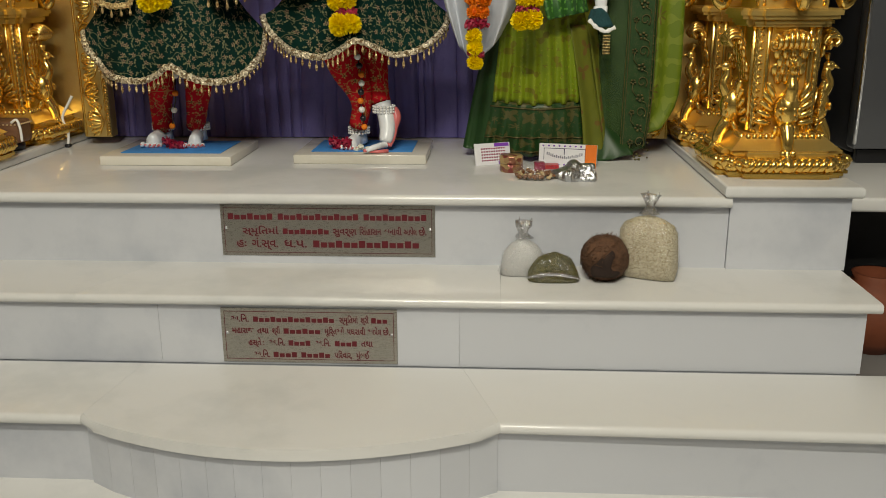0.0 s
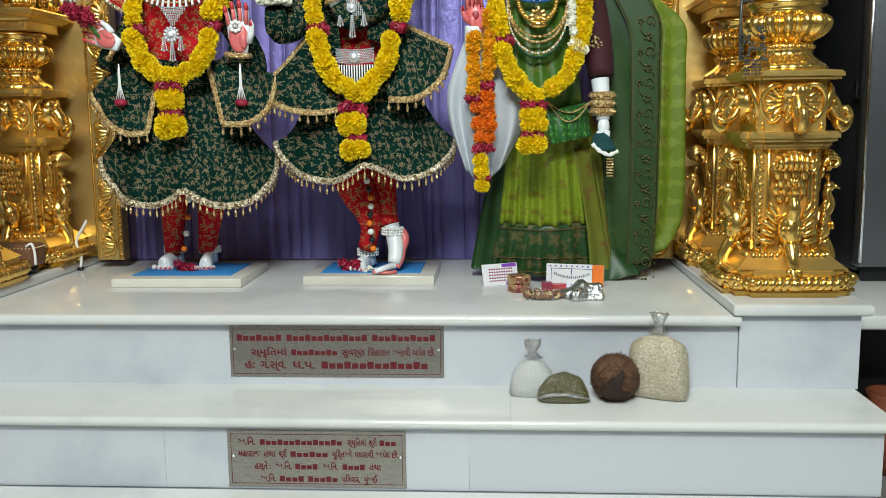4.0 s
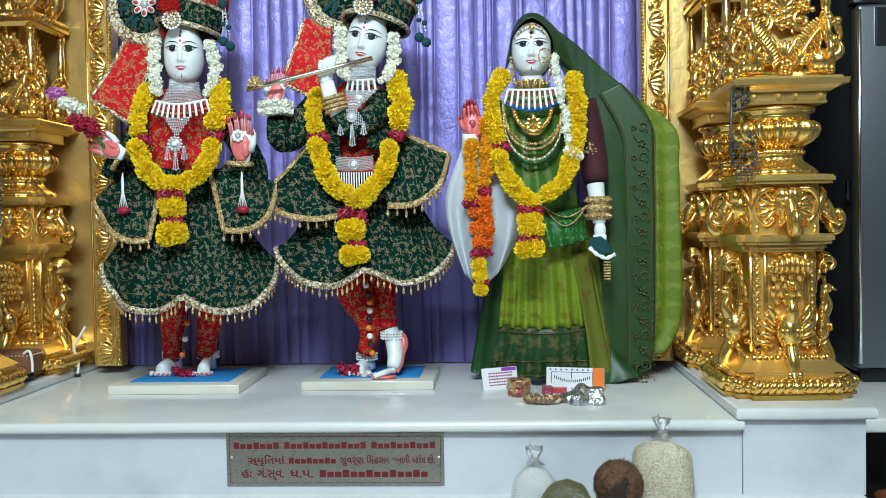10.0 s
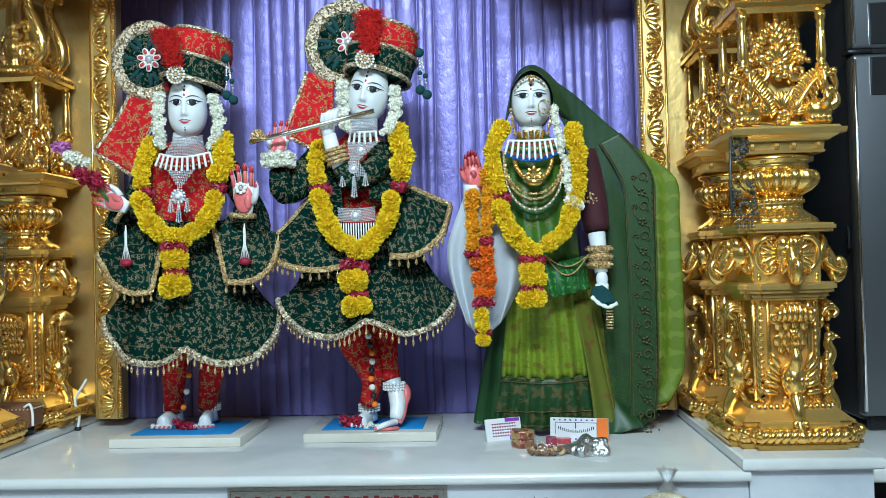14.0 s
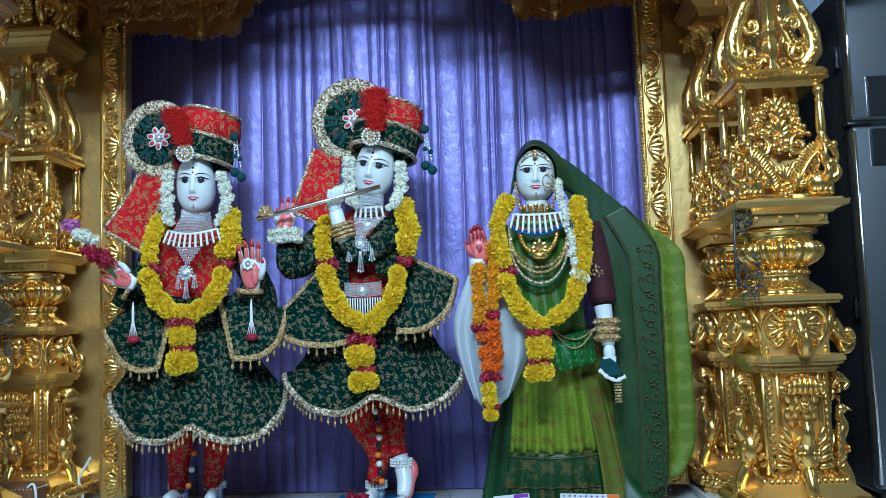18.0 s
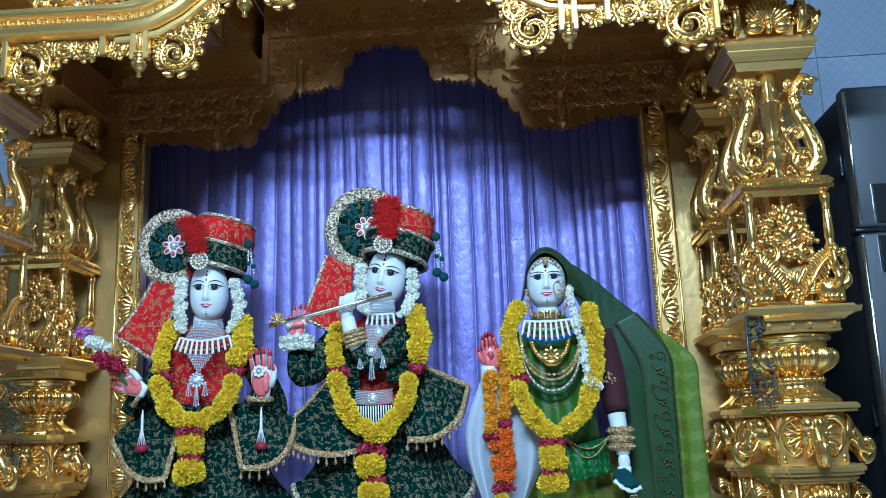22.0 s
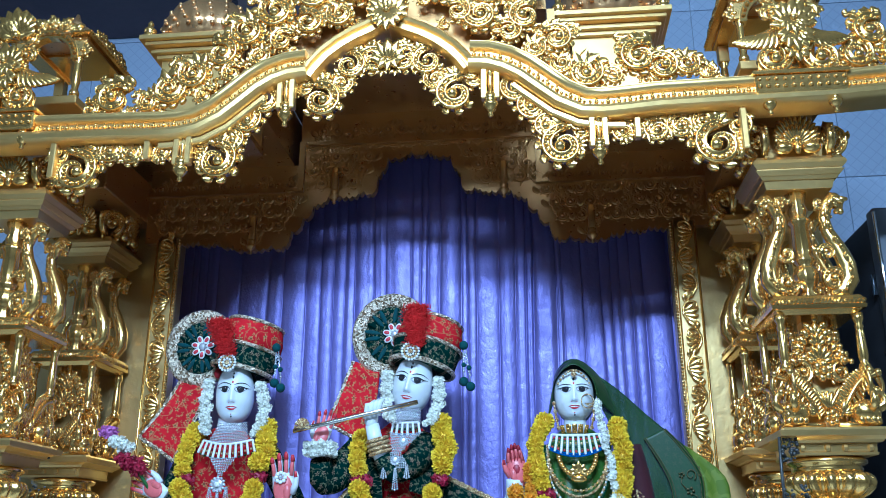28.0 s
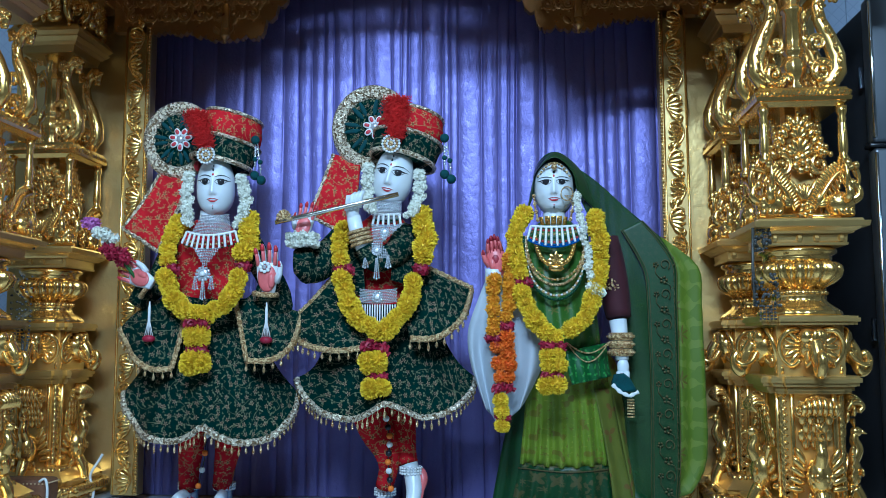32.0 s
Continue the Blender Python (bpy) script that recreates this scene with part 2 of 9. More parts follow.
def tile_material():
    """Glazed tile with a fine pressed diamond lattice."""
    m, t, p = nodes("glazed_lattice_tile")
    g = t.nodes.new("ShaderNodeNewGeometry")
    sep = t.nodes.new("ShaderNodeSeparateXYZ")
    link(t, g.outputs["Position"], sep.inputs[0])
    waves = []
    for op in ("ADD", "SUBTRACT"):
        a = t.nodes.new("ShaderNodeMath")
        a.operation = op
        link(t, sep.outputs["X"], a.inputs[0]), link(t, sep.outputs["Z"], a.inputs[1])
        b = t.nodes.new("ShaderNodeMath")
        b.operation = "PINGPONG"
        b.inputs[1].default_value = 0.03
        link(t, a.outputs[0], b.inputs[0])
        waves.append(b.outputs[0])
    lo = t.nodes.new("ShaderNodeMath")
    lo.operation = "MINIMUM"
    link(t, waves[0], lo.inputs[0]), link(t, waves[1], lo.inputs[1])
    line = ramp(t, lo.outputs[0], [(0.0, (0.3, 0.34, 0.44)), (0.003, (0.36, 0.41, 0.52))])
    oi = t.nodes.new("ShaderNodeObjectInfo")
    hsv = t.nodes.new("ShaderNodeHueSaturation")
    mr = t.nodes.new("ShaderNodeMapRange")
    mr.inputs["To Min"].default_value, mr.inputs["To Max"].default_value = 0.9, 1.06
    link(t, oi.outputs["Random"], mr.inputs["Value"]), link(t, mr.outputs["Result"], hsv.inputs["Value"])
    link(t, line, hsv.inputs["Color"]), link(t, hsv.outputs["Color"], p.inputs["Base Color"])
    link(t, ramp(t, noise_tex(t, coords(t), 8), [(0.3, grey(0.16)), (0.7, grey(0.3))]), p.inputs["Roughness"])
    return m


TILE = tile_material()

# ---- marble platform, steps and pedestals ----
def slab(outline, z0, z1, bevel=0.007, seg=3, front=None):
    """A marble slab of that outline in plan with a rounded edge."""
    bm = bmesh.new()
    a = [bm.verts.new((x, y, z0)) for x, y in outline]
    b = [bm.verts.new((x, y, z1)) for x, y in outline]
    n = len(outline)
    bm.faces.new(a[::-1]), bm.faces.new(b)
    for i in range(n):
        bm.faces.new((a[i], a[(i + 1) % n], b[(i + 1) % n], b[i]))
    if bevel:
        es = [e for e in bm.edges if abs(e.verts[0].co.z - e.verts[1].co.z) < 1e-6 and (front is None or max(v.co.y for v in e.verts) < front)]
        bmesh.ops.bevel(bm, geom=es, offset=bevel, segments=seg, profile=0.5, affect="EDGES")
    return bm


def rect(x0, x1, y0, y1):
    return [(x0, y0), (x1, y0), (x1, y1), (x0, y1)]


G = 0.0003  # half of a joint
structure("platform", box(bmesh.new(), -2.2, X_END - 0.02, 0.02, 1.3, 0.0, TOP - 0.028), MARBLE_SHADED, "marble core of the platform, greyed for shade", "platform")
platform_top = structure("platform_top", box(bmesh.new(), -2.2, 0.985, 0.02, 1.29, TOP - 0.025, TOP - 0.008), MARBLE_SHADED, "white polished marble platform top with a rounded nosing", "platform")
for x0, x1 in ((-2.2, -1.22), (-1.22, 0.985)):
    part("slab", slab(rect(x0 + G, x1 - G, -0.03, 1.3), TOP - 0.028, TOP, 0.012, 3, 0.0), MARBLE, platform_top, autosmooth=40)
riser_top = structure("riser_upper", box(bmesh.new(), -2.2, 0.985, 0.012, 0.02, T2, TOP - 0.028), GROUT, "marble riser below the platform, greyed for shade", "riser")
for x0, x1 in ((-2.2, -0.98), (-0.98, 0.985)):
    part("panel", box(bmesh.new(), x0 + G, x1 - G, 0.0, 0.012, T2, TOP - 0.028), MARBLE_SHADED, riser_top, smooth=False)

step_upper = structure("step_upper", box(bmesh.new(), -2.2, X_END - 0.03, -0.245, 0.02, 0.0, T2 - 0.024), MARBLE_SHADED, "white marble upper step with two joints", "step")
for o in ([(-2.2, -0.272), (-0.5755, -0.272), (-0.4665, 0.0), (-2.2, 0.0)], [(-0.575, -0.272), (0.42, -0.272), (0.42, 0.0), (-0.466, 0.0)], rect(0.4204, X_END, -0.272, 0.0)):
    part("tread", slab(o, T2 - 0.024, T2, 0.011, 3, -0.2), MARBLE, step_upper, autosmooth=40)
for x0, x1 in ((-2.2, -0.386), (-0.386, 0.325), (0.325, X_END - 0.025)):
    part("panel", box(bmesh.new(), x0 + G, x1 - G, -0.25, -0.24, T1, T2 - 0.024), MARBLE_SHADED, step_upper, smooth=False)

structure("floor_apron", box(bmesh.new(), -2.2, X_END + 0.16, -1.5, -0.5, 0.0, 0.012, 0.003), MARBLE, "white polished marble apron in front of the steps", "floor")
step_lower = structure("step_lower", box(bmesh.new(), -2.2, X_END + 0.16, -0.5, -0.24, 0.0, T1 - 0.025), MARBLE_SHADED, "white marble lower step with a curved landing", "step")


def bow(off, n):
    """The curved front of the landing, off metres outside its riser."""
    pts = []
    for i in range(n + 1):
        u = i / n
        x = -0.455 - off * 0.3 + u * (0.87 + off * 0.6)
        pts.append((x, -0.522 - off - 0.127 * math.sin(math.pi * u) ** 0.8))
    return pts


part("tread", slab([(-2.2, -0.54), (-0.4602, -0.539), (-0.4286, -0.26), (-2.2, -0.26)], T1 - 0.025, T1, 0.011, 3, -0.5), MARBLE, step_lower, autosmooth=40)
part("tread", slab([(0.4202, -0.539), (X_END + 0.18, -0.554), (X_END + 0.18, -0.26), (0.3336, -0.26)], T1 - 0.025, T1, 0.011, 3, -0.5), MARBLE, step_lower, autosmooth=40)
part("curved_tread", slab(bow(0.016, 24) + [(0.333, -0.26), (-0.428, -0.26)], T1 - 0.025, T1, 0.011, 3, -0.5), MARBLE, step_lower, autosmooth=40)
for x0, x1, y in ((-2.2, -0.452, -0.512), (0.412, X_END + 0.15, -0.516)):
    part("panel", box(bmesh.new(), x0, x1, y, -0.5, 0.0, T1 - 0.025), MARBLE_SHADED, step_lower, smooth=False)
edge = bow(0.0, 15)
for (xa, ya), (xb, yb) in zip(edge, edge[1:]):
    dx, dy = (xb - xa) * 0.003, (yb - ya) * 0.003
    part("strip", slab([(xa + dx, ya + dy), (xb - dx, yb - dy), (xb - dx, -0.49), (xa + dx, -0.49)], 0.0, T1 - 0.025, 0), MARBLE_SHADED, step_lower, smooth=False)

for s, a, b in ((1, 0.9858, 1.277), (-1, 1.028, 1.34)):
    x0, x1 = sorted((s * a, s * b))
    p = structure("column_pedestal", box(bmesh.new(), x0, x1, -0.01, 1.2, T2, SLAB - 0.03), MARBLE_SHADED, "marble pedestal below a gilded column, its sides greyed for shade", "pedestal")
    part("top_slab", slab(rect(x0 - 0.022, x1 + 0.02, -0.035, 1.2), SLAB - 0.03, SLAB, 0.01), MARBLE, p, autosmooth=40)
# side shelf beyond the steps; near-black walls put in the shade under it
shelf = structure("side_shelf", slab(rect(1.3, 2.6, 0.14, 1.5), 0.465, 0.505, 0.01), MARBLE, "white marble side shelf beside the platform", "shelf", True, 40)
structure("recess_wall", box(bmesh.new(), 1.3, 2.6, 0.55, 0.6, 0.0, 0.464), DARK, "near-black wall standing in for shade below the side shelf", "wall")
structure("recess_side", box(bmesh.new(), 2.6, 2.65, -0.2, 1.5, 0.0, 0.464), DARK, "near-black end wall standing in for shade in the recess", "wall")

# ---- violet satin curtain ----
def satin():
    m, t, p = nodes("violet_satin")
    crush = noise_tex(t, coords(t, 1.0, (1.0, 1.0, 0.75)), 42, 5, 0.62)
    big = noise_tex(t, coords(t, 1.0, (1.0, 1.0, 0.15)), 9, 3)
    link(t, ramp(t, big, [(0.3, (0.2, 0.175, 0.47)), (0.7, (0.25, 0.22, 0.55))]), p.inputs["Base Color"])
    link(t, ramp(t, crush, [(0.35, grey(0.4)), (0.7, grey(0.56))]), p.inputs["Roughness"])
    p.inputs["Metallic"].default_value = 0.55
    bump(t, p, crush, 0.55, 0.006)
    return m


SATIN = satin()
bm = bmesh.new()
rng = random.Random(4)
folds, x = [], -1.0
while x < 1.0:  # pleats of uneven width: left end, width, depth, lean
    w = rng.choice((0.024, 0.036, 0.05, 0.07, 0.095)) * rng.uniform(0.85, 1.15)
    folds.append((x, w, rng.uniform(0.5, 1.1) * (0.006 + 0.1 * w), rng.uniform(-0.25, 0.25)))
    x += w
nz, rings = 30, []
for k in range(nz + 1):
    z = TOP + 0.003 + (2.66 - TOP) * k / nz
    row = []
    for x0, w, deep, lean in folds:
        for q in (0.0, 0.03, 0.08, 0.18, 0.32, 0.5, 0.68, 0.82, 0.92, 0.97):
            sway = 0.004 * math.sin(z * 2.3 + x0 * 7) + 0.002 * math.sin(z * 6.1 + x0 * 19)
            hump = math.sin(math.pi * min(1, max(0, q + lean * q * (1 - q)))) ** 0.42
            wave = 0.22 * deep * math.sin(q * 12 + z * 3 + x0 * 31)
            row.append(bm.verts.new((x0 + w * q + sway, 0.885 - deep * hump - wave * hump * (0.6 + 0.4 * math.sin(z * 1.7 + x0 * 11)), z)))
    rings.append(row)
grid_faces(bm, rings, close=False)
curtain = tagged(part("curtain", bm, SATIN), "pleated violet satin curtain hanging behind the statues", "curtain")
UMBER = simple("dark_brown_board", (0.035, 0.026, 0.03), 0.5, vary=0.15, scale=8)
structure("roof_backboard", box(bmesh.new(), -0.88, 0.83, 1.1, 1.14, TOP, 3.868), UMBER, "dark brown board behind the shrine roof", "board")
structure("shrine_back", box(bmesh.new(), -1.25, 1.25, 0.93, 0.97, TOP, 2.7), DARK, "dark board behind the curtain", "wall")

# ---- gilded carving ----
def scroll(bm, cx, cz, r, a0=0.0, hand=1, turns=1.3, w=0.008, y=0.0, deep=1.3, leaves=5, bead=True, dirs=None):
    """A carved volute in the xz plane, facing -y: a band with raised rims and a row of beads, leaf lobes outside."""
    n = max(12, int(15 * turns))
    w = min(w * 1.3, r * 0.34)
    rings, mids = [], []
    for i in range(n + 1):
        u = i / n
        a = a0 + hand * 2 * math.pi * turns * u
        k = r * (1 - 0.8 * u)
        h = w * (0.5 + 0.6 * math.sin(math.pi * min(1, u * 1.1 + 0.12))) * (1 - 0.35 * u)
        ca, sa, yy = math.cos(a), math.sin(a), y - 0.5 * w * u
        rings.append([bm.verts.new((cx + (k + e * h) * ca, yy + d * h, cz + (k + e * h) * sa)) for e, d in ((-1, 0.9), (-1, -0.5), (-0.7, -0.85), (-0.4, -0.35), (0.4, -0.35), (0.7, -0.85), (1, -0.5), (1, 0.9))])
        mids.append((Vector((cx + k * ca, yy - 0.4 * h, cz + k * sa)), h))
    grid_faces(bm, rings)
    ball(bm, (mids[-1][0].x, y - 0.6 * w, mids[-1][0].z), w * 1.0, 8, 5)
    if bead:
        last = None
        for p, h in mids[:-3]:
            if last is None or (p - last).length > 0.95 * h:
                ball(bm, p, h * 0.4, 5, 4)
                last = p
    for j in range(leaves):
        u = 0.02 + 0.55 * j / max(1, leaves)
        a = a0 + hand * 2 * math.pi * turns * u
        k = r * (1 - 0.8 * u) + w * 0.5
        leaf(bm, (cx + k * math.cos(a), y + 0.2 * w, cz + k * math.sin(a)), a + hand * 0.75, r * (0.62 - 0.3 * u), r * (0.17 - 0.05 * u), hand * 0.7)


def leaf(bm, base, ang, length, w, curl=0.0, rise=0.4, lean=0.0):
    """A plump carved leaf with a sunk rib, standing proud of its ground and curling at the tip."""
    p, rows, n = Vector(base), [], 7
    hw = w * 1.5
    for i in range(n + 1):
        u = i / n
        a = ang + curl * u * u * 1.3
        side = Vector((-math.sin(a), 0, math.cos(a)))
        k = hw * max(0.12, (0.5 + 0.75 * math.sin(math.pi * min(1, 0.1 + u * 0.75))) * (1 - u ** 4 * 0.8))
        lift = -rise * length * 0.34 * math.sin(math.pi * min(1, u * 0.85)) - lean * u - w * 0.6 * u * u
        rows.append([bm.verts.new(p + side * (k * v) + Vector((0, lift + d * w, 0))) for v, d in ((-1, 0.8), (-0.92, 0.1), (-0.55, -0.55), (0, -0.28), (0.55, -0.55), (0.92, 0.1), (1, 0.8))])
        p = p + Vector((math.cos(a), 0, math.sin(a))) * (length / n)
    grid_faces(bm, rows, close=False)


def lobe(bm, base, ang, length, w, thick=1.0, out=0.0):
    """A rounded tongue in the xz plane, its foot at base; out tips its end forward."""
    turn = Matrix.Rotation(math.pi / 2 - ang, 3, "Y") @ Matrix.Rotation(out, 3, "X")
    ball(bm, Vector(base) + turn @ Vector((0, 0, length / 2)), 1.0, 10, 8, scale=(w, w * thick, length / 2), turn=turn)


def shell(bm, cx, cz, y, size, ang=math.pi / 2, spread=2.6, n=9, w=None, out=0.25, boss=True):
    """A shell of rounded tongues spreading from one foot."""
    for i in range(n):
        u = (i / (n - 1) - 0.5) * spread
        lobe(bm, (cx, y, cz), ang + u, size * (1 - 0.22 * (2 * abs(u) / spread) ** 2), w or size * spread * 0.52 / n, 1.1, out)
    if boss:
        ball(bm, (cx, y - size * 0.12, cz), size * 0.17, 10, 7)


def rosette(bm, cx, cz, y, r, n=6):
    for i in range(n):
        a = 2 * math.pi * i / n + 0.3
        ball(bm, (cx + r * 0.62 * math.cos(a), y, cz + r * 0.62 * math.sin(a)), r * 0.4, 8, 6, scale=(1, 0.7, 1))
    ball(bm, (cx, y - r * 0.25, cz), r * 0.34, 8, 6)


def curve_tube(bm, pts, r0, r1, segs=10, mid=None, flat=1.0):
    """A smooth tapering rod through a few points."""
    P = [Vector(p) for p in pts]
    line = []
    for i in range(len(P) - 1):
        p0, p1, p2, p3 = P[max(0, i - 1)], P[i], P[i + 1], P[min(len(P) - 1, i + 2)]
        for k in range(5):
            t = k / 5
            line.append(0.5 * ((2 * p1) + (p2 - p0) * t + (2 * p0 - 5 * p1 + 4 * p2 - p3) * t * t + (3 * p1 - p0 - 3 * p2 + p3) * t ** 3))
    line.append(P[-1])
    n = len(line) - 1
    tube(bm, line, [r0 + (r1 - r0) * i / n + ((mid or 0) * math.sin(math.pi * i / n)) for i in range(n + 1)], segs, flat=flat)
    return line


def fan(bm, cx, cz, y, size, ang=math.pi / 2, spread=2.4, n=7, w=None):
    for i in range(n):
        u = (i / (n - 1) - 0.5) * spread
        leaf(bm, (cx, y, cz), ang + u, size * (1 - 0.25 * abs(u) / spread * 2), w or size * 0.16, u * 0.4, 0.5)
    ball(bm, (cx, y - size * 0.1, cz), size * 0.16, 8, 5)


def beads(bm, pts, r):
    for p in pts:
        ball(bm, p, r, 6, 4)


def rope(bm, a, b, r, turns):
    """A twisted rope moulding between two points."""
    a, b = Vector(a), Vector(b)
    n = max(4, int(turns * 6))
    d = (b - a).normalized()
    s = d.cross(Vector((0, 0, 1))).normalized()
    for ph in (0, math.pi):
        pts = []
        for i in range(n + 1):
            t = i / n
            ang = ph + 2 * math.pi * turns * t
            pts.append(a.lerp(b, t) + r * 0.5 * (math.cos(ang) * s + math.sin(ang) * Vector((0, 0, 1))))
        tube(bm, pts, r * 0.62, 5)


def faces_of(build, half, sides=(0, 1, 3)):
    """The same carving on several sides of a square shaft: front, and its two flanks."""
    bm = bmesh.new()
    for k in sides:
        start = len(bm.verts)
        build(bm, -half)
        bm.verts.ensure_lookup_table()
        m = Matrix.Rotation(k * math.pi / 2, 3, "Z")
        for v in bm.verts[start:]:
            v.co = m @ v.co
    return bm


def square(bm, z0, z1, w0, w1=None, bevel=0.003):
    w1 = w1 or w0
    r = [[bm.verts.new((sx * w / 2, sy * w / 2, z)) for sx, sy in ((-1, -1), (1, -1), (1, 1), (-1, 1))] for w, z in ((w0, z0), (w1, z1))]
    grid_faces(bm, r)
    return bm


def moulding(steps):
    bm = bmesh.new()
    for z0, z1, w0, w1 in steps:
        square(bm, z0, z1, w0, w1)
    return bm


def cross_slab(z0, z1, w, core=0.16, lip=0.006):
    """A slab with a stepped outline in plan and a rolled edge."""
    bm = bmesh.new()
    h, c = w / 2, core / 2
    for f, za, zb in ((1 - 0.05, z0, z0 + (z1 - z0) * 0.35), (1, z0 + (z1 - z0) * 0.35, z1 - (z1 - z0) * 0.2), (0.965, z1 - (z1 - z0) * 0.2, z1)):
        o = [(-c, -h), (c, -h), (c, -h * 0.86), (h * 0.86, -h * 0.86), (h * 0.86, -c), (h, -c), (h, c), (h * 0.86, c), (h * 0.86, h * 0.86), (c, h * 0.86), (c, h), (-c, h), (-c, h * 0.86), (-h * 0.86, h * 0.86), (-h * 0.86, c), (-h, c), (-h, -c), (-h * 0.86, -c), (-h * 0.86, -h * 0.86), (-c, -h * 0.86)]
        rs = [[bm.verts.new((x * f, y * f, z)) for x, y in o] for z in (za, zb)]
        grid_faces(bm, rs)
    return bm


def gilded_column(where):
    col = thing("gilded_column", "tall gilded column carved with birds, vases and scrolls", "column", where, group="gilded columns of the shrine")
    part("plinth", cross_slab(0.0, 0.018, 0.38, 0.25), GOLD, col, smooth=False)
    bm = bmesh.new()
    h, c = 0.182, 0.125
    o = [(-c, -h), (c, -h), (c, -h * 0.87), (h * 0.87, -h * 0.87), (h * 0.87, -c), (h, -c), (h, c), (h * 0.87, c), (h * 0.87, h), (-h * 0.87, h), (-h * 0.87, c), (-h, c), (-h, -c), (-h * 0.87, -c), (-h * 0.87, -h * 0.87), (-c, -h * 0.87)]
    for (xa, ya), (xb, yb) in zip(o, o[1:] + o[:1]):
        rope(bm, (xa, ya, 0.035), (xb, yb, 0.035), 0.019, max(0.5, math.dist((xa, ya), (xb, yb)) / 0.04))
    part("rope_moulding", bm, GOLD, col)
    part("foot", moulding([(0.018, 0.052, 0.32, 0.315)]), GOLD_FLAT, col, smooth=False)
    part("foot", cross_slab(0.05, 0.068, 0.345, 0.23), GOLD_FLAT, col, smooth=False)
    part("foot", moulding([(0.068, 0.1, 0.315, 0.23)]), GOLD_FLAT, col, "sloped gilded foot block", smooth=False)
    part("foot", moulding([(0.066, 0.104, 0.2, 0.2)]), GOLD_FLAT, col, smooth=False)
    part("shaft", moulding([(0.1, 0.376, 0.17, 0.17), (0.376, 0.416, 0.19, 0.19), (0.416, 0.546, 0.19, 0.19), (0.81, 0.96, 0.12, 0.1), (0.96, 1.11, 0.05, 0.05), (1.15, 1.47, 0.035, 0.035), (1.54, 1.66, 0.17, 0.19)]), GOLD_FLAT, col, smooth=False)

    def panel(bm, y):
        """A peacock seen from its breast, tail curling over above it, on a bracket foot between two ropes."""
        q = lambda d, x, z: Vector((x, y - d, z))
        for h in (-1, 1):
            rope(bm, (h * 0.078, y + 0.006, 0.108), (h * 0.0781, y + 0.006, 0.368), 0.0135, 7.5)
            box(bm, *sorted((h * 0.052, h * 0.064)), y - 0.012, y + 0.01, 0.108, 0.37, 0.002)
        # tail: layered scales rising along the face to a rolled, ribbed top
        for r in range(5):
            for k in range(4 if r % 2 else 3):
                lobe(bm, q(0.006 + 0.006 * r, (k - (1.5 if r % 2 else 1.0)) * 0.024, 0.228 + 0.021 * r), math.pi / 2, 0.036, 0.0125, 0.6, 0.2)
        for k in range(7):
            x = (k - 3) * 0.0145
            curve_tube(bm, [q(0.028, x, 0.325), q(0.04, x, 0.356 - 0.0015 * (k - 3) ** 2), q(0.062, x, 0.358 - 0.0015 * (k - 3) ** 2), q(0.072, x, 0.335), q(0.06, x, 0.322)], 0.0078, 0.007, 8)
        for h in (-1, 1):
            scroll(bm, h * 0.05, 0.33, 0.02, math.pi / 2, h, 1.2, 0.009, y - 0.04, leaves=0, bead=False)
        # breast, wings, neck and head
        ball(bm, q(0.036, 0, 0.168), 1.0, 16, 12, scale=(0.036, 0.038, 0.048))
        for r in range(3):
            for k in range(5 - r):
                lobe(bm, q(0.068 - 0.01 * r, (k - 2 + 0.5 * r) * 0.0135, 0.178 - 0.017 * r), -math.pi / 2, 0.022, 0.0075, 0.7)
        for h in (-1, 1):
            for k in range(5):
                lobe(bm, q(0.034 - 0.004 * k, h * 0.034, 0.195 - 0.016 * k), math.pi / 2 - h * (0.55 + 0.22 * k), 0.05, 0.0095)
        curve_tube(bm, [q(0.05, 0, 0.195), q(0.066, 0, 0.222), q(0.058, 0, 0.245), q(0.06, 0, 0.262)], 0.02, 0.011, 12)
        ball(bm, q(0.064, 0, 0.268), 0.0145, 12, 8, scale=(0.9, 1.2, 0.95))
        tube(bm, [q(0.076, 0, 0.27), q(0.096, 0, 0.262)], [0.007, 0.001], 8)
        for k in range(3):
            tube(bm, [q(0.06, 0, 0.28), q(0.054, (k - 1) * 0.012, 0.3)], [0.003, 0.0055], 6)
        # bracket foot
        for k in range(5):
            lobe(bm, q(0.04, (k - 2) * 0.013, 0.128), -math.pi / 2, 0.04, 0.0085, 1.0, -0.5)
        curve_tube(bm, [q(0.05, 0, 0.125), q(0.07, 0, 0.092), q(0.075, 0, 0.062), q(0.1, 0, 0.036)], 0.021, 0.013, 12)
        ball(bm, q(0.103, 0, 0.033), 0.0165, 10, 8)
        for h in (-1, 1):
            ball(bm, q(0.085, h * 0.014, 0.062), 0.011, 8, 6)
            for k in range(5):
                lobe(bm, q(0.03, h * (0.028 + 0.017 * k), 0.108), -math.pi / 2 + h * 0.3, 0.026, 0.0095)

    part("bird_panel", faces_of(panel, 0.085), GOLD, col, "gilded panel with two carved birds and twisted ropes")
    part("slab", cross_slab(0.388, 0.414, 0.285, 0.18), GOLD_FLAT, col, smooth=False)
    part("slab", cross_slab(0.37, 0.389, 0.245, 0.16), GOLD_FLAT, col, smooth=False)

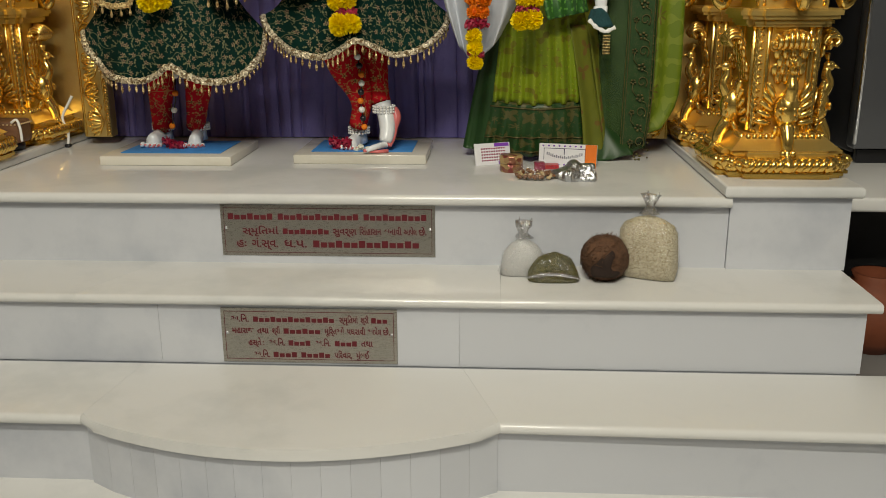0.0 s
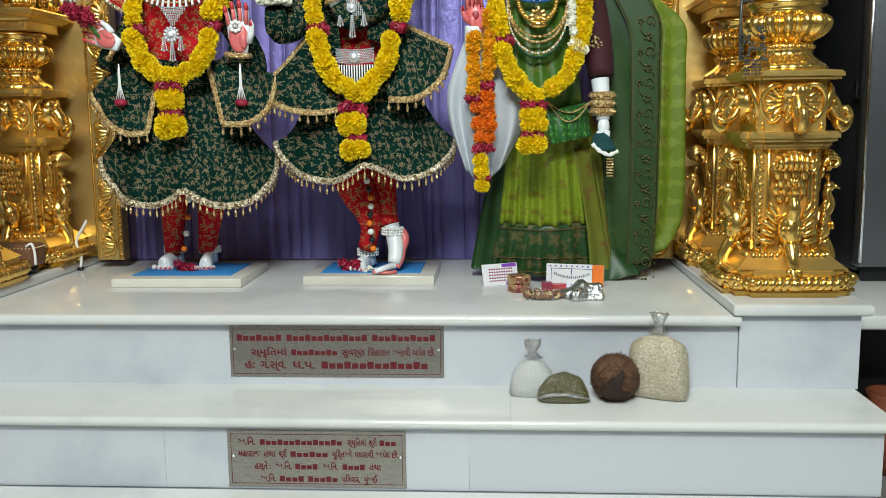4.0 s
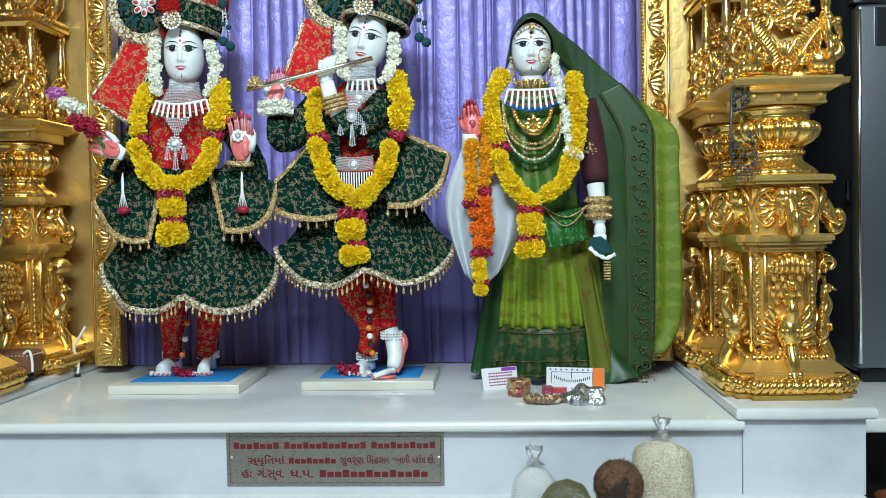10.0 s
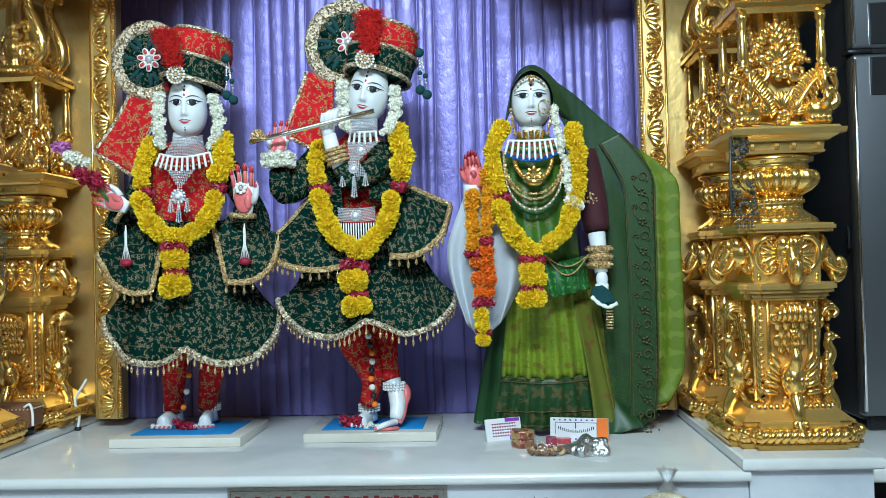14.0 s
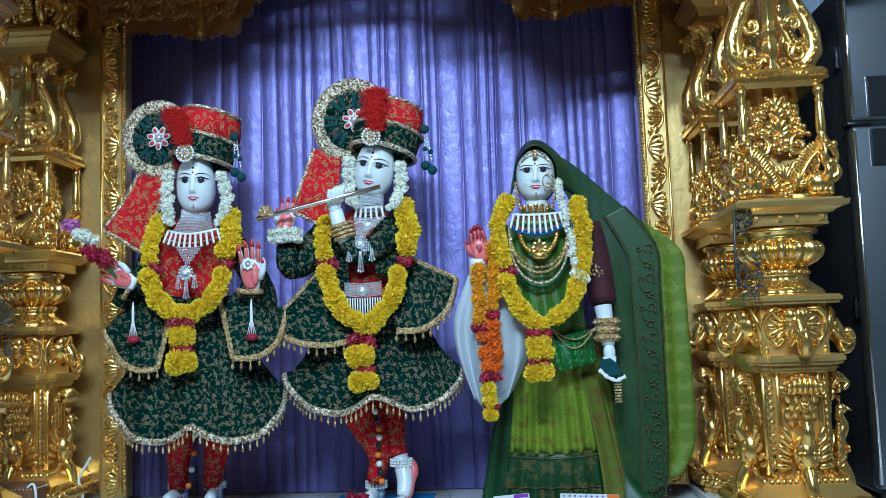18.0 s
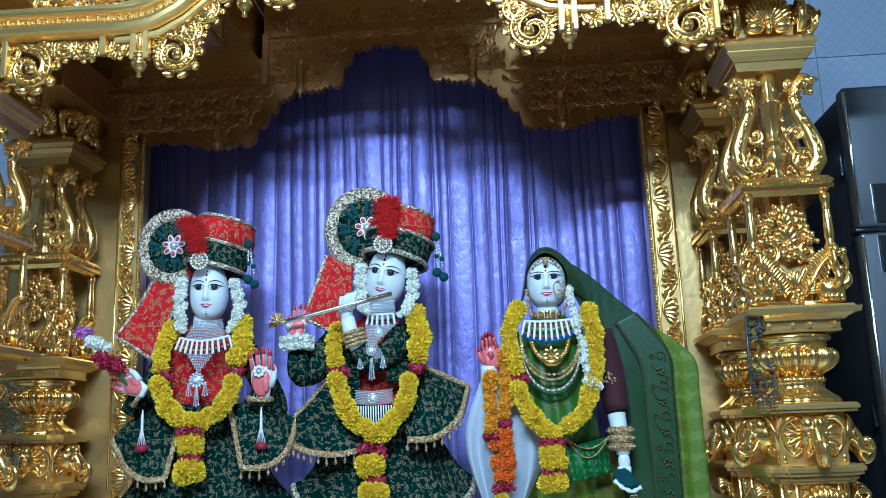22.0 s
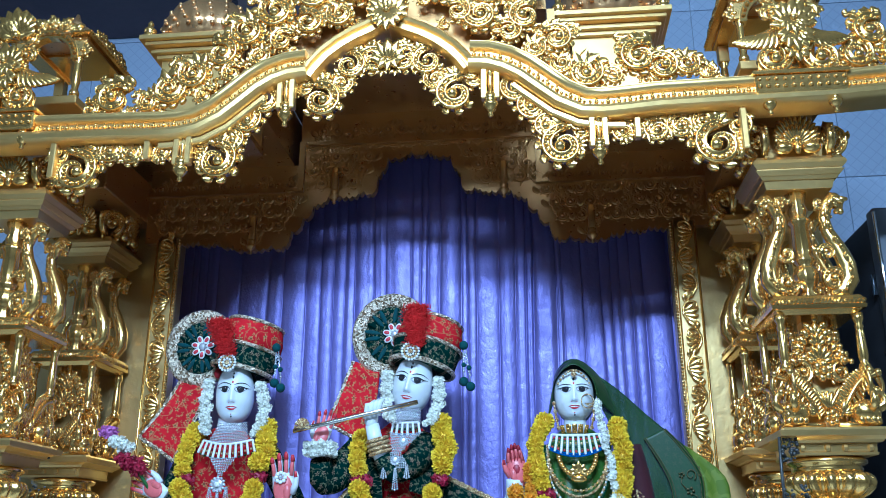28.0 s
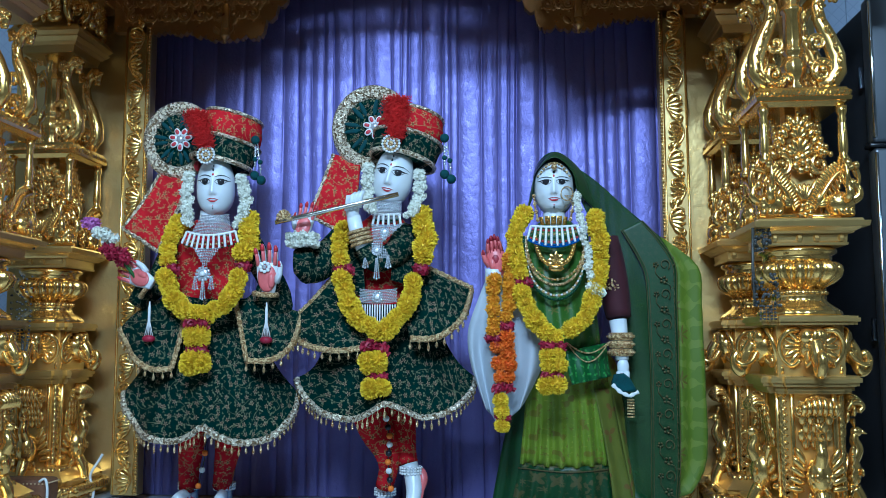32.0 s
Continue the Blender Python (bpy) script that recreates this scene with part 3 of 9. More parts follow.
    def heads(bm, y):
        """A head with broad ears and tusks, its trunk swung forward and curled up."""
        q = lambda d, x, z: Vector((x, y - d, z))
        ball(bm, q(0.02, 0, 0.49), 1.0, 16, 12, scale=(0.042, 0.046, 0.046))
        for h in (-1, 1):
            ball(bm, q(0.038, h * 0.017, 0.513), 0.023, 12, 8)
            # ear: a rolled flap with ribs
            rim = curve_tube(bm, [q(0.02, h * 0.034, 0.53), q(0.03, h * 0.066, 0.528), q(0.02, h * 0.088, 0.5), q(0.012, h * 0.082, 0.462), q(0.016, h * 0.055, 0.44), q(0.03, h * 0.036, 0.455)], 0.0085, 0.0065, 8)
            for k in range(5):
                lobe(bm, q(0.016, h * 0.032, 0.5 - 0.006 * k), math.pi / 2 - h * (0.75 + 0.42 * k), 0.052 - 0.002 * k, 0.0095, 0.7)
            curve_tube(bm, [q(0.05, h * 0.02, 0.472), q(0.07, h * 0.03, 0.448), q(0.095, h * 0.036, 0.442), q(0.112, h * 0.032, 0.452)], 0.0105, 0.003, 8)
            ball(bm, q(0.058, h * 0.024, 0.49), 0.0065, 8, 6)
        line = curve_tube(bm, [q(0.055, 0, 0.495), q(0.074, 0, 0.468), q(0.08, 0, 0.44), q(0.09, 0, 0.424), q(0.106, 0, 0.432), q(0.112, 0, 0.456), q(0.102, 0, 0.47), q(0.092, 0, 0.462)], 0.022, 0.009, 12)
        for i, p in enumerate(line[4:-4:2]):
            ball(bm, p, 0.0225 - 0.00075 * i * 2, 10, 6, scale=(1.02, 0.5, 0.5))
        lobe(bm, q(0.062, 0, 0.53), -math.pi / 2, 0.04, 0.011, 0.6)
        for h in (-1, 1):
            scroll(bm, h * 0.086, 0.434, 0.02, math.pi / 2, h, 1.2, 0.008, y + 0.002, leaves=3, bead=False)

    part("trunk_carving", faces_of(heads, 0.083), GOLD, col, "gilded band of rounded carvings with curled trunks")
    part("slab", cross_slab(0.543, 0.566, 0.285, 0.2), GOLD_FLAT, col, smooth=False)
    prof = [(0.118, 0.566), (0.12, 0.572), (0.116, 0.58), (0.098, 0.592), (0.08, 0.604), (0.074, 0.614), (0.078, 0.62), (0.08, 0.627), (0.076, 0.634), (0.07, 0.638)]
    bm = lathe(bmesh.new(), prof, segs=64, lobes=20, depth=0.07)
    lathe(bm, [(0.066, 0.636), (0.074, 0.642), (0.098, 0.654), (0.113, 0.668), (0.119, 0.684), (0.115, 0.698), (0.104, 0.707), (0.09, 0.71)], segs=112, lobes=14, depth=0.26)
    lathe(bm, [(0.088, 0.706), (0.098, 0.711), (0.1, 0.718), (0.096, 0.724), (0.112, 0.73), (0.114, 0.738), (0.104, 0.745), (0.09, 0.748)], segs=40)
    for i in range(28):
        a = 2 * math.pi * i / 28
        ball(bm, (0.079 * math.cos(a), 0.079 * math.sin(a), 0.627), 0.0075, 6, 4)
    part("vase", bm, GOLD, col, "round ribbed gilded vase section")
    bm = moulding([(0.746, 0.752, 0.225, 0.23), (0.752, 0.776, 0.222, 0.226), (0.776, 0.782, 0.25, 0.26), (0.782, 0.79, 0.265, 0.29), (0.79, 0.804, 0.318, 0.325), (0.804, 0.812, 0.3, 0.29)])
    for h in (-1, 1):
        beads(bm, [(h * 0.094, -0.11, 0.764), (h * 0.024, -0.11, 0.764)], 0.0115)
        for z in (0.757, 0.771):
            tube(bm, [(h * 0.03, -0.11, z), (h * 0.088, -0.11, z)], 0.0035, 6)
    part("slab", bm, GOLD_FLAT, col, smooth=False)

    def swans(bm, y):
        """Two birds back to back under broad ribbed wings, a flower and leaves between."""
        q = lambda d, x, z: Vector((x, y - d, z))
        for h in (-1, 1):
            rim = curve_tube(bm, [q(0.02, h * 0.028, 0.838), q(0.03, h * 0.046, 0.87), q(0.032, h * 0.07, 0.905), q(0.03, h * 0.1, 0.934), q(0.034, h * 0.142, 0.95)], 0.006, 0.0085, 8)
            for i, p in enumerate(rim[1:]):
                a = math.pi / 2 + h * (0.95 - 0.018 * i)
                lobe(bm, p + Vector((0, 0.006, 0)), a, 0.034, 0.0052, 0.8)
                if i % 2 == 0 and i > 5:
                    lobe(bm, p + Vector((0, 0.006, 0)), -math.pi / 2 + h * 0.5, 0.038, 0.006, 0.8)
            ball(bm, q(0.036, h * 0.146, 0.952), 0.0115, 8, 6)
            curve_tube(bm, [q(0.03, h * 0.146, 0.95), q(0.03, h * 0.155, 0.92), q(0.028, h * 0.146, 0.89)], 0.007, 0.006, 8)
            # body, scaled breast, neck and head turned outwards
            ball(bm, q(0.03, h * 0.098, 0.852), 1.0, 16, 12, scale=(0.042, 0.036, 0.034))
            for r in range(3):
                for k in range(4):
                    lobe(bm, q(0.062 - 0.006 * abs(k - 1.5), h * (0.074 + 0.015 * k), 0.872 - 0.016 * r), -math.pi / 2 + h * 0.4, 0.021, 0.0078, 0.6)
            curve_tube(bm, [q(0.03, h * 0.128, 0.86), q(0.036, h * 0.15, 0.872), q(0.036, h * 0.148, 0.892), q(0.036, h * 0.134, 0.902)], 0.015, 0.009, 10)
            ball(bm, q(0.036, h * 0.133, 0.905), 0.0125, 10, 7)
            tube(bm, [q(0.036, h * 0.124, 0.905), q(0.036, h * 0.108, 0.897)], [0.006, 0.001], 6)
            for k in range(4):
                lobe(bm, q(0.026, h * 0.035, 0.85), math.pi / 2 - h * (0.3 + 0.4 * k), 0.038, 0.009)
            curve_tube(bm, [q(0.02, h * 0.02, 0.822), q(0.03, h * 0.05, 0.82), q(0.03, h * 0.09, 0.822), q(0.026, h * 0.135, 0.826)], 0.009, 0.007, 8)
            lobe(bm, q(0.022, h * 0.01, 0.87), math.pi / 2 - h * 0.55, 0.06, 0.0085)
        rosette(bm, 0, 0.838, y - 0.04, 0.022)
        for k in range(5):
            lobe(bm, q(0.024, 0, 0.86), math.pi / 2 + (k - 2) * 0.3, 0.05, 0.0085)

    part("swan_carving", faces_of(swans, 0.075), GOLD, col, "gilded pair of birds with raised wings")

    def crown(bm, y):
        """A pyramid of leaves over a flower, a ribbed shell and two curled volutes."""
        for h in (-1, 1):
            scroll(bm, h * 0.056, 0.962, 0.03, math.pi / 2, h, 1.2, 0.012, y - 0.012, leaves=2, bead=False)
            for k in range(6):
                lobe(bm, (h * (0.052 - 0.008 * k), y - 0.006, 0.98 + 0.018 * k), math.pi / 2 - h * (1.05 - 0.12 * k), 0.042 - 0.002 * k, 0.0115)
                ball(bm, (h * (0.092 - 0.013 * k), y - 0.01, 0.99 + 0.02 * k), 0.0085, 8, 6)
        rosette(bm, 0, 0.962, y - 0.034, 0.03)
        shell(bm, 0, 0.985, y - 0.012, 0.055, n=7)
        shell(bm, 0, 1.03, y - 0.01, 0.042, n=5, spread=1.9)
        for k in range(3):
            lobe(bm, (0, y - 0.01, 1.055), math.pi / 2 + (k - 1) * 0.5, 0.048 - 0.008 * abs(k - 1), 0.011)
        ball(bm, (0, y - 0.014, 1.104), 0.01, 8, 6)

    part("leaf_crown", faces_of(crown, 0.055), GOLD, col)
    for sx in (-1, 1):
        for sy in (-1, 1):
            bm = lathe(bmesh.new(), [(0.017, 0), (0.017, 0.012), (0.011, 0.018), (0.014, 0.03), (0.015, 0.04), (0.012, 0.1), (0.01, 0.105), (0.014, 0.112), (0.01, 0.12), (0.016, 0.132), (0.016, 0.148)], segs=16, lobes=8, depth=0.08)
            part("baluster", bm, GOLD, col, loc=(sx * 0.112, sy * 0.112, 0.96))
    bm = moulding([(1.108, 1.12, 0.225, 0.25), (1.12, 1.13, 0.27, 0.275), (1.146, 1.156, 0.265, 0.25)])
    square(bm, 1.13, 1.146, 0.25)
    for a, b in (((-0.13, -0.13), (0.13, -0.13)), ((-0.13, -0.13), (-0.13, 0.13)), ((0.13, -0.13), (0.13, 0.13))):
        rope(bm, (*a, 1.139), (*b, 1.139), 0.01, 13)
    part("rope_slab", bm, GOLD, col, autosmooth=35)
    for h, sy in ((-1, -1), (1, -1), (-1, 1), (1, 1)):
        bm = bmesh.new()
        pts = [(0.05, 1.165), (0.085, 1.178), (0.107, 1.21), (0.105, 1.25), (0.085, 1.3), (0.062, 1.345), (0.055, 1.385), (0.066, 1.42), (0.088, 1.44), (0.106, 1.43), (0.104, 1.408), (0.09, 1.402)]
        rad = [0.018, 0.025, 0.028, 0.027, 0.024, 0.02, 0.018, 0.02, 0.024, 0.02, 0.012, 0.006]
        tube(bm, [(h * x, 0, z) for x, z in pts], rad, 12, flat=0.85)
        beads(bm, [(h * (x + 0.002), -0.026, z) for x, z in [(a[0] * (1 - u) + b[0] * u, a[1] * (1 - u) + b[1] * u) for a, b in zip(pts, pts[1:9]) for u in (0, 0.5)]], 0.0055)
        ball(bm, (h * 0.094, 0, 1.437), 0.023, 12, 8)
        ball(bm, (h * 0.108, -0.004, 1.404), 0.01, 8, 6)
        for k, (x, z) in enumerate(pts[1:9]):
            d = Vector((pts[k + 2][0] - x, 0, pts[k + 2][1] - z))
            for e in (-1, 0, 1):
                lobe(bm, (h * (x + 0.011 * e), -0.017 + 0.006 * abs(e), z), math.atan2(d.z, h * d.x) + 0.35 * e * h, 0.034, 0.0078, 0.8, 0.12)
        scroll(bm, h * 0.058, 1.205, 0.034, 0, h, 1.2, 0.013, -0.008, leaves=2)
        scroll(bm, h * 0.05, 1.285, 0.024, math.pi, -h, 1.1, 0.01, -0.006, leaves=2)
        scroll(bm, h * 0.045, 1.43, 0.02, 0, -h, 1.1, 0.006, -0.005, leaves=2)
        bmesh.ops.translate(bm, verts=bm.verts, vec=(h * 0.012, sy * 0.078, 0))
        part("lyre_scroll", bm, GOLD, col, "s-shaped gilded scroll with a beaded spine")
    bm = lathe(bmesh.new(), [(0.03, 1.156), (0.036, 1.17), (0.022, 1.186), (0.034, 1.205), (0.04, 1.228), (0.03, 1.25), (0.024, 1.258), (0.033, 1.266), (0.033, 1.276), (0.026, 1.284), (0.029, 1.3), (0.026, 1.372), (0.034, 1.38), (0.034, 1.39), (0.024, 1.398), (0.03, 1.415), (0.022, 1.435), (0.034, 1.47)], 0, -0.05, 0, segs=32, lobes=10, depth=0.12)
    part("spindle", bm, GOLD, col)
    part("slab", moulding([(1.468, 1.492, 0.2, 0.215), (1.492, 1.502, 0.225, 0.24), (1.502, 1.514, 0.245, 0.27), (1.514, 1.52, 0.258, 0.258), (1.52, 1.532, 0.262, 0.285), (1.532, 1.544, 0.285, 0.276), (1.544, 1.556, 0.268, 0.25)]), GOLD_FLAT, col, smooth=False)

    def lotus(bm, y):
        """A ruffled shell over two balls, volutes beside it."""
        shell(bm, 0, 1.585, y - 0.02, 0.105, n=15, spread=2.7, out=0.45, boss=False)
        shell(bm, 0, 1.585, y - 0.035, 0.07, n=11, spread=2.5, out=0.5, boss=False)
        for h in (-1, 1):
            ball(bm, (h * 0.042, y - 0.05, 1.578), 0.024, 12, 8, scale=(1.25, 0.9, 0.8))
            for k in range(3):
                lobe(bm, (h * 0.028, y - 0.055, 1.585), math.pi / 2 - h * (1.1 + 0.35 * k), 0.04, 0.009)
            scroll(bm, h * 0.118, 1.612, 0.042, -math.pi / 2, h, 1.3, 0.013, y - 0.01, leaves=3)
        lobe(bm, (0, y - 0.05, 1.6), -math.pi / 2, 0.042, 0.011)
        ball(bm, (0, y - 0.05, 1.602), 0.014, 8, 6)

    part("leaf_capital", faces_of(lotus, 0.09), GOLD, col, "gilded leaf capital with side volutes")
    return col


front = gilded_column((1.135, 0.215, SLAB))
for o in (front, *front.children_recursive):
    if o.type == "MESH":
        o.data.transform(Matrix.Diagonal((0.88, 0.88, 1, 1)))
    if o.parent:
        o.location = (o.location.x * 0.88, o.location.y * 0.88, o.location.z)
copy_thing(front, pose(-1.165, 0.215, SLAB))
for x in (1.135, -1.165):
    c = copy_thing(front, pose(x, 0.655, SLAB))
    c["label"] = "gilded rear column carved with birds, vases and scrolls"

# boards behind the rear columns, and the carved frame of the curtain opening
for s in (1, -1):
    structure("gilded_side_board", box(bmesh.new(), *sorted((s * 0.956, s * 1.4)), 0.79, 0.83, SLAB, 2.6, 0.002), GOLD_BOARD, "plain gilded board behind a rear column", "board")
    fr = thing("gilded_frame", "upright gilded frame carved with a wave of leaf scrolls", "frame", (s * 0.91, 0.7, SLAB))
    part("board", box(bmesh.new(), -0.045, 0.045, 0, 0.05, 0.0, 1.6, 0.002), GOLD_BOARD, fr, smooth=False)
    bm = bmesh.new()
    beads(bm, [(-s * 0.04, -0.002, 0.01 + 0.0112 * i) for i in range(142)], 0.0052)
    part("beading", bm, GOLD, fr)
    part("fillet", tube(bmesh.new(), [(s * 0.041, -0.001, 0.004), (s * 0.041, -0.001, 1.596)], 0.0045, 8), GOLD, fr)
    part("fillet", tube(bmesh.new(), [(-s * 0.031, -0.001, 0.004), (-s * 0.031, -0.001, 1.596)], 0.003, 8), GOLD, fr)
    # a running stem; each bay holds a curled tip and a comb of long leaves
    bm = bmesh.new()
    m, bay = s * 0.004, 0.094
    tube(bm, [(m + 0.026 * math.sin(math.pi * k / 8), -0.006, 0.006 + bay * k / 8) for k in range(17 * 8 - 1)], 0.0042, 7)
    for i in range(17):
        h = -1 if i % 2 else 1
        zc = 0.006 + bay * (i + 0.5)
        curve_tube(bm, [(m + h * 0.02, -0.006, zc + 0.024), (m + h * 0.004, -0.009, zc + 0.034), (m - h * 0.014, -0.011, zc + 0.028), (m - h * 0.017, -0.012, zc + 0.014), (m - h * 0.006, -0.012, zc + 0.01)], 0.0048, 0.0042, 7)
        ball(bm, (m - h * 0.007, -0.013, zc + 0.015), 0.0068, 8, 6)
        for k in range(5):
            leaf(bm, (m + h * (0.022 - 0.002 * k), -0.005, zc + 0.004 - 0.007 * k), math.pi / 2 + h * (1.15 + 0.36 * k), 0.05 - 0.004 * k, 0.0056, -h * 0.55, 0.3)
        for k in range(2):
            leaf(bm, (m + h * 0.012, -0.004, zc + 0.034 + 0.006 * k), math.pi / 2 - h * (0.5 - 0.7 * k), 0.026, 0.005, h * 0.7, 0.4)
    part("scroll_band", bm, GOLD, fr)


def pendant(bm, x, y, z, s=1.0):
    lathe(bm, [(0.004, -0.05 * s), (0.008 * s, -0.046 * s), (0.005 * s, -0.038 * s), (0.012 * s, -0.03 * s), (0.02 * s, -0.02 * s), (0.021 * s, -0.012 * s), (0.012 * s, -0.006 * s), (0.017 * s, 0.0), (0.017 * s, 0.012 * s)], x, y, z, segs=14)


# ---- inner arch, a gilded valance board darkened for shade, with a stepped, scalloped edge ----
inner = thing("inner_arch", "shade-darkened gilded valance with scrolls and small pendants above the curtain", "arch", (0, 0.7, 2.1))
steps = [(0, 2.458), (0.03, 2.475), (0.06, 2.455), (0.115, 2.452), (0.12, 2.42), (0.15, 2.38), (0.155, 2.33), (0.18, 2.312), (0.2, 2.325), (0.24, 2.308), (0.33, 2.308), (0.345, 2.29), (0.385, 2.275), (0.39, 2.24), (0.42, 2.23), (0.43, 2.19), (0.46, 2.18), (0.47, 2.135), (0.5, 2.115), (0.53, 2.13), (0.56, 2.118), (0.66, 2.118), (0.67, 2.135), (0.71, 2.13), (0.72, 2.15), (0.78, 2.14), (0.8, 2.155), (0.86, 2.145), (0.93, 2.15)]


def scallops(line, size=0.024):
    """The same edge with small drooping lobes along it."""
    out = []
    for (xa, za), (xb, zb) in zip(line, line[1:]):
        n = max(1, round(math.dist((xa, za), (xb, zb)) / size))
        for k in range(n):
            for q, drop in ((0.0, 0.0), (0.25, 0.008), (0.5, 0.011), (0.75, 0.008)):
                u = (k + q) / n
                out.append((xa + (xb - xa) * u, za + (zb - za) * u - drop))
    return out + [line[-1]]


edge_line = scallops(steps)
o = [(x, z - 2.1) for x, z in edge_line] + [(1.0, 0.05), (1.0, 0.335), (0.44, 0.335), (0.44, 0.54), (-0.44, 0.54), (-0.44, 0.335), (-1.0, 0.335), (-1.0, 0.05)] + [(-x, z - 2.1) for x, z in edge_line[1:][::-1]]
part("board", plate(bmesh.new(), o, 0, 0.03), GOLD_SHADED, inner, smooth=False)


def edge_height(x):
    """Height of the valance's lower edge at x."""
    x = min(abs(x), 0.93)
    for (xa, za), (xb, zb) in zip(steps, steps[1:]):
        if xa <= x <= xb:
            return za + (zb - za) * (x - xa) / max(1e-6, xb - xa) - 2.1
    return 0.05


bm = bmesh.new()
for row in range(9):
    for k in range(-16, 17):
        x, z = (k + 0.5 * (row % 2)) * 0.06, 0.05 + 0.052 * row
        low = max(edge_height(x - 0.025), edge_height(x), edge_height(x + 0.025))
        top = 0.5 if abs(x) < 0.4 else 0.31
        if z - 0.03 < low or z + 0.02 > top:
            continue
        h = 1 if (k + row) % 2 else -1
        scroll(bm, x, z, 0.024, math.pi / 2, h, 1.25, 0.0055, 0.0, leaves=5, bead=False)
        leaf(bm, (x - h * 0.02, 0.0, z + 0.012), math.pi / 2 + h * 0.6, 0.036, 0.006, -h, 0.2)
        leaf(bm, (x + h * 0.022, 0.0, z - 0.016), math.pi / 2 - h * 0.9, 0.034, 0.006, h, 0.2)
ob = part("scroll_relief", bm, GOLD_SHADED, inner, "dense low relief of leaf scrolls")
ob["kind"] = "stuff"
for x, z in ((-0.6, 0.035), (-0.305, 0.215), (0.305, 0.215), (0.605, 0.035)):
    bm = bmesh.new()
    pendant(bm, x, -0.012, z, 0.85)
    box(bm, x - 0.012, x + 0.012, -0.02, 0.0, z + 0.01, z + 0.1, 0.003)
    part("pendant", bm, GOLD_SHADED, inner)
part("moulding", box(bmesh.new(), -0.42, 0.42, -0.02, 0, 0.405, 0.42), GOLD_SHADED, inner, smooth=False)
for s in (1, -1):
    part("moulding", box(bmesh.new(), *sorted((s * 0.441, s * 1.0)), -0.02, 0, 0.225, 0.24), GOLD_SHADED, inner, smooth=False)
    part("moulding", box(bmesh.new(), *sorted((s * 0.42, s * 0.44)), -0.02, 0, 0.225, 0.42), GOLD_SHADED, inner, smooth=False)
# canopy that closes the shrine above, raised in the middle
structure("canopy_ceiling", box(bmesh.new(), -0.46, 0.46, 0.085, 0.92, 2.635, 2.665), GOLD_SHADED, "shade-darkened gilded boards closing the canopy", "canopy")
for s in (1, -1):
    structure("canopy_wing", box(bmesh.new(), *sorted((s * 0.46, s * 1.24)), 0.3, 0.92, 2.435, 2.46), GOLD_SHADED, "shade-darkened gilded boards closing the canopy's wing", "canopy")
    # Soffit and riser added to stop light leaking in over the beam.
    structure("canopy_soffit", box(bmesh.new(), *sorted((s * 0.46, s * 1.24)), 0.083, 0.298, 2.3, 2.32), GOLD_SHADED, "shade-darkened gilded soffit added behind the beam to stop light", "canopy")
    structure("canopy_riser", box(bmesh.new(), *sorted((s * 0.46, s * 1.24)), 0.3, 0.32, 2.3, 2.433), GOLD_SHADED, "shade-darkened gilded riser added behind the beam to stop light", "canopy")
    structure("canopy_cheek", box(bmesh.new(), *sorted((s * 0.462, s * 0.485)), 0.085, 0.92, 2.462, 2.634), GOLD_SHADED, "shade-darkened gilded cheek of the raised canopy", "canopy")
    structure("canopy_side", box(bmesh.new(), *sorted((s * 1.0, s * 1.24)), 0.36, 0.76, 2.23, 2.38, 0.004), GOLD_SHADED, "gilded side beam joining front and rear columns", "beam")

# ---- outer arch ----
arch = thing("outer_arch", "carved gilded arch with beaded beam, scrolls and pendants", "arch", (0, 0.0, 2.05))
beam = [(1.42, 2.262), (1.2, 2.25), (0.95, 2.246), (0.75, 2.243), (0.66, 2.24), (0.6, 2.243), (0.55, 2.252), (0.49, 2.283), (0.44, 2.325), (0.39, 2.368), (0.34, 2.398), (0.29, 2.415), (0.235, 2.42)]
inarc = [(0.235, 2.385), (0.215, 2.415), (0.185, 2.45), (0.145, 2.483), (0.1, 2.51), (0.055, 2.53), (0.02, 2.55), (0.0, 2.565)]


def sweep(bm, line, cross):
    """A moulding of that cross section (y, offset) along a line in the xz plane."""
    rings = []
    for i, (x, z) in enumerate(line):
        a, b = line[max(0, i - 1)], line[min(len(line) - 1, i + 1)]
        d = Vector((b[0] - a[0], b[1] - a[1])).normalized()
        n = Vector((d.y, -d.x)) if d.x < 0 else Vector((-d.y, d.x))
        rings.append([bm.verts.new((x + n.x * off, y, z - 2.05 + n.y * off)) for y, off in cross])
    return grid_faces(bm, rings)


def lift(x):
    return 0.016 * max(0.0, min(1.0, (x - 0.55) / 0.15))


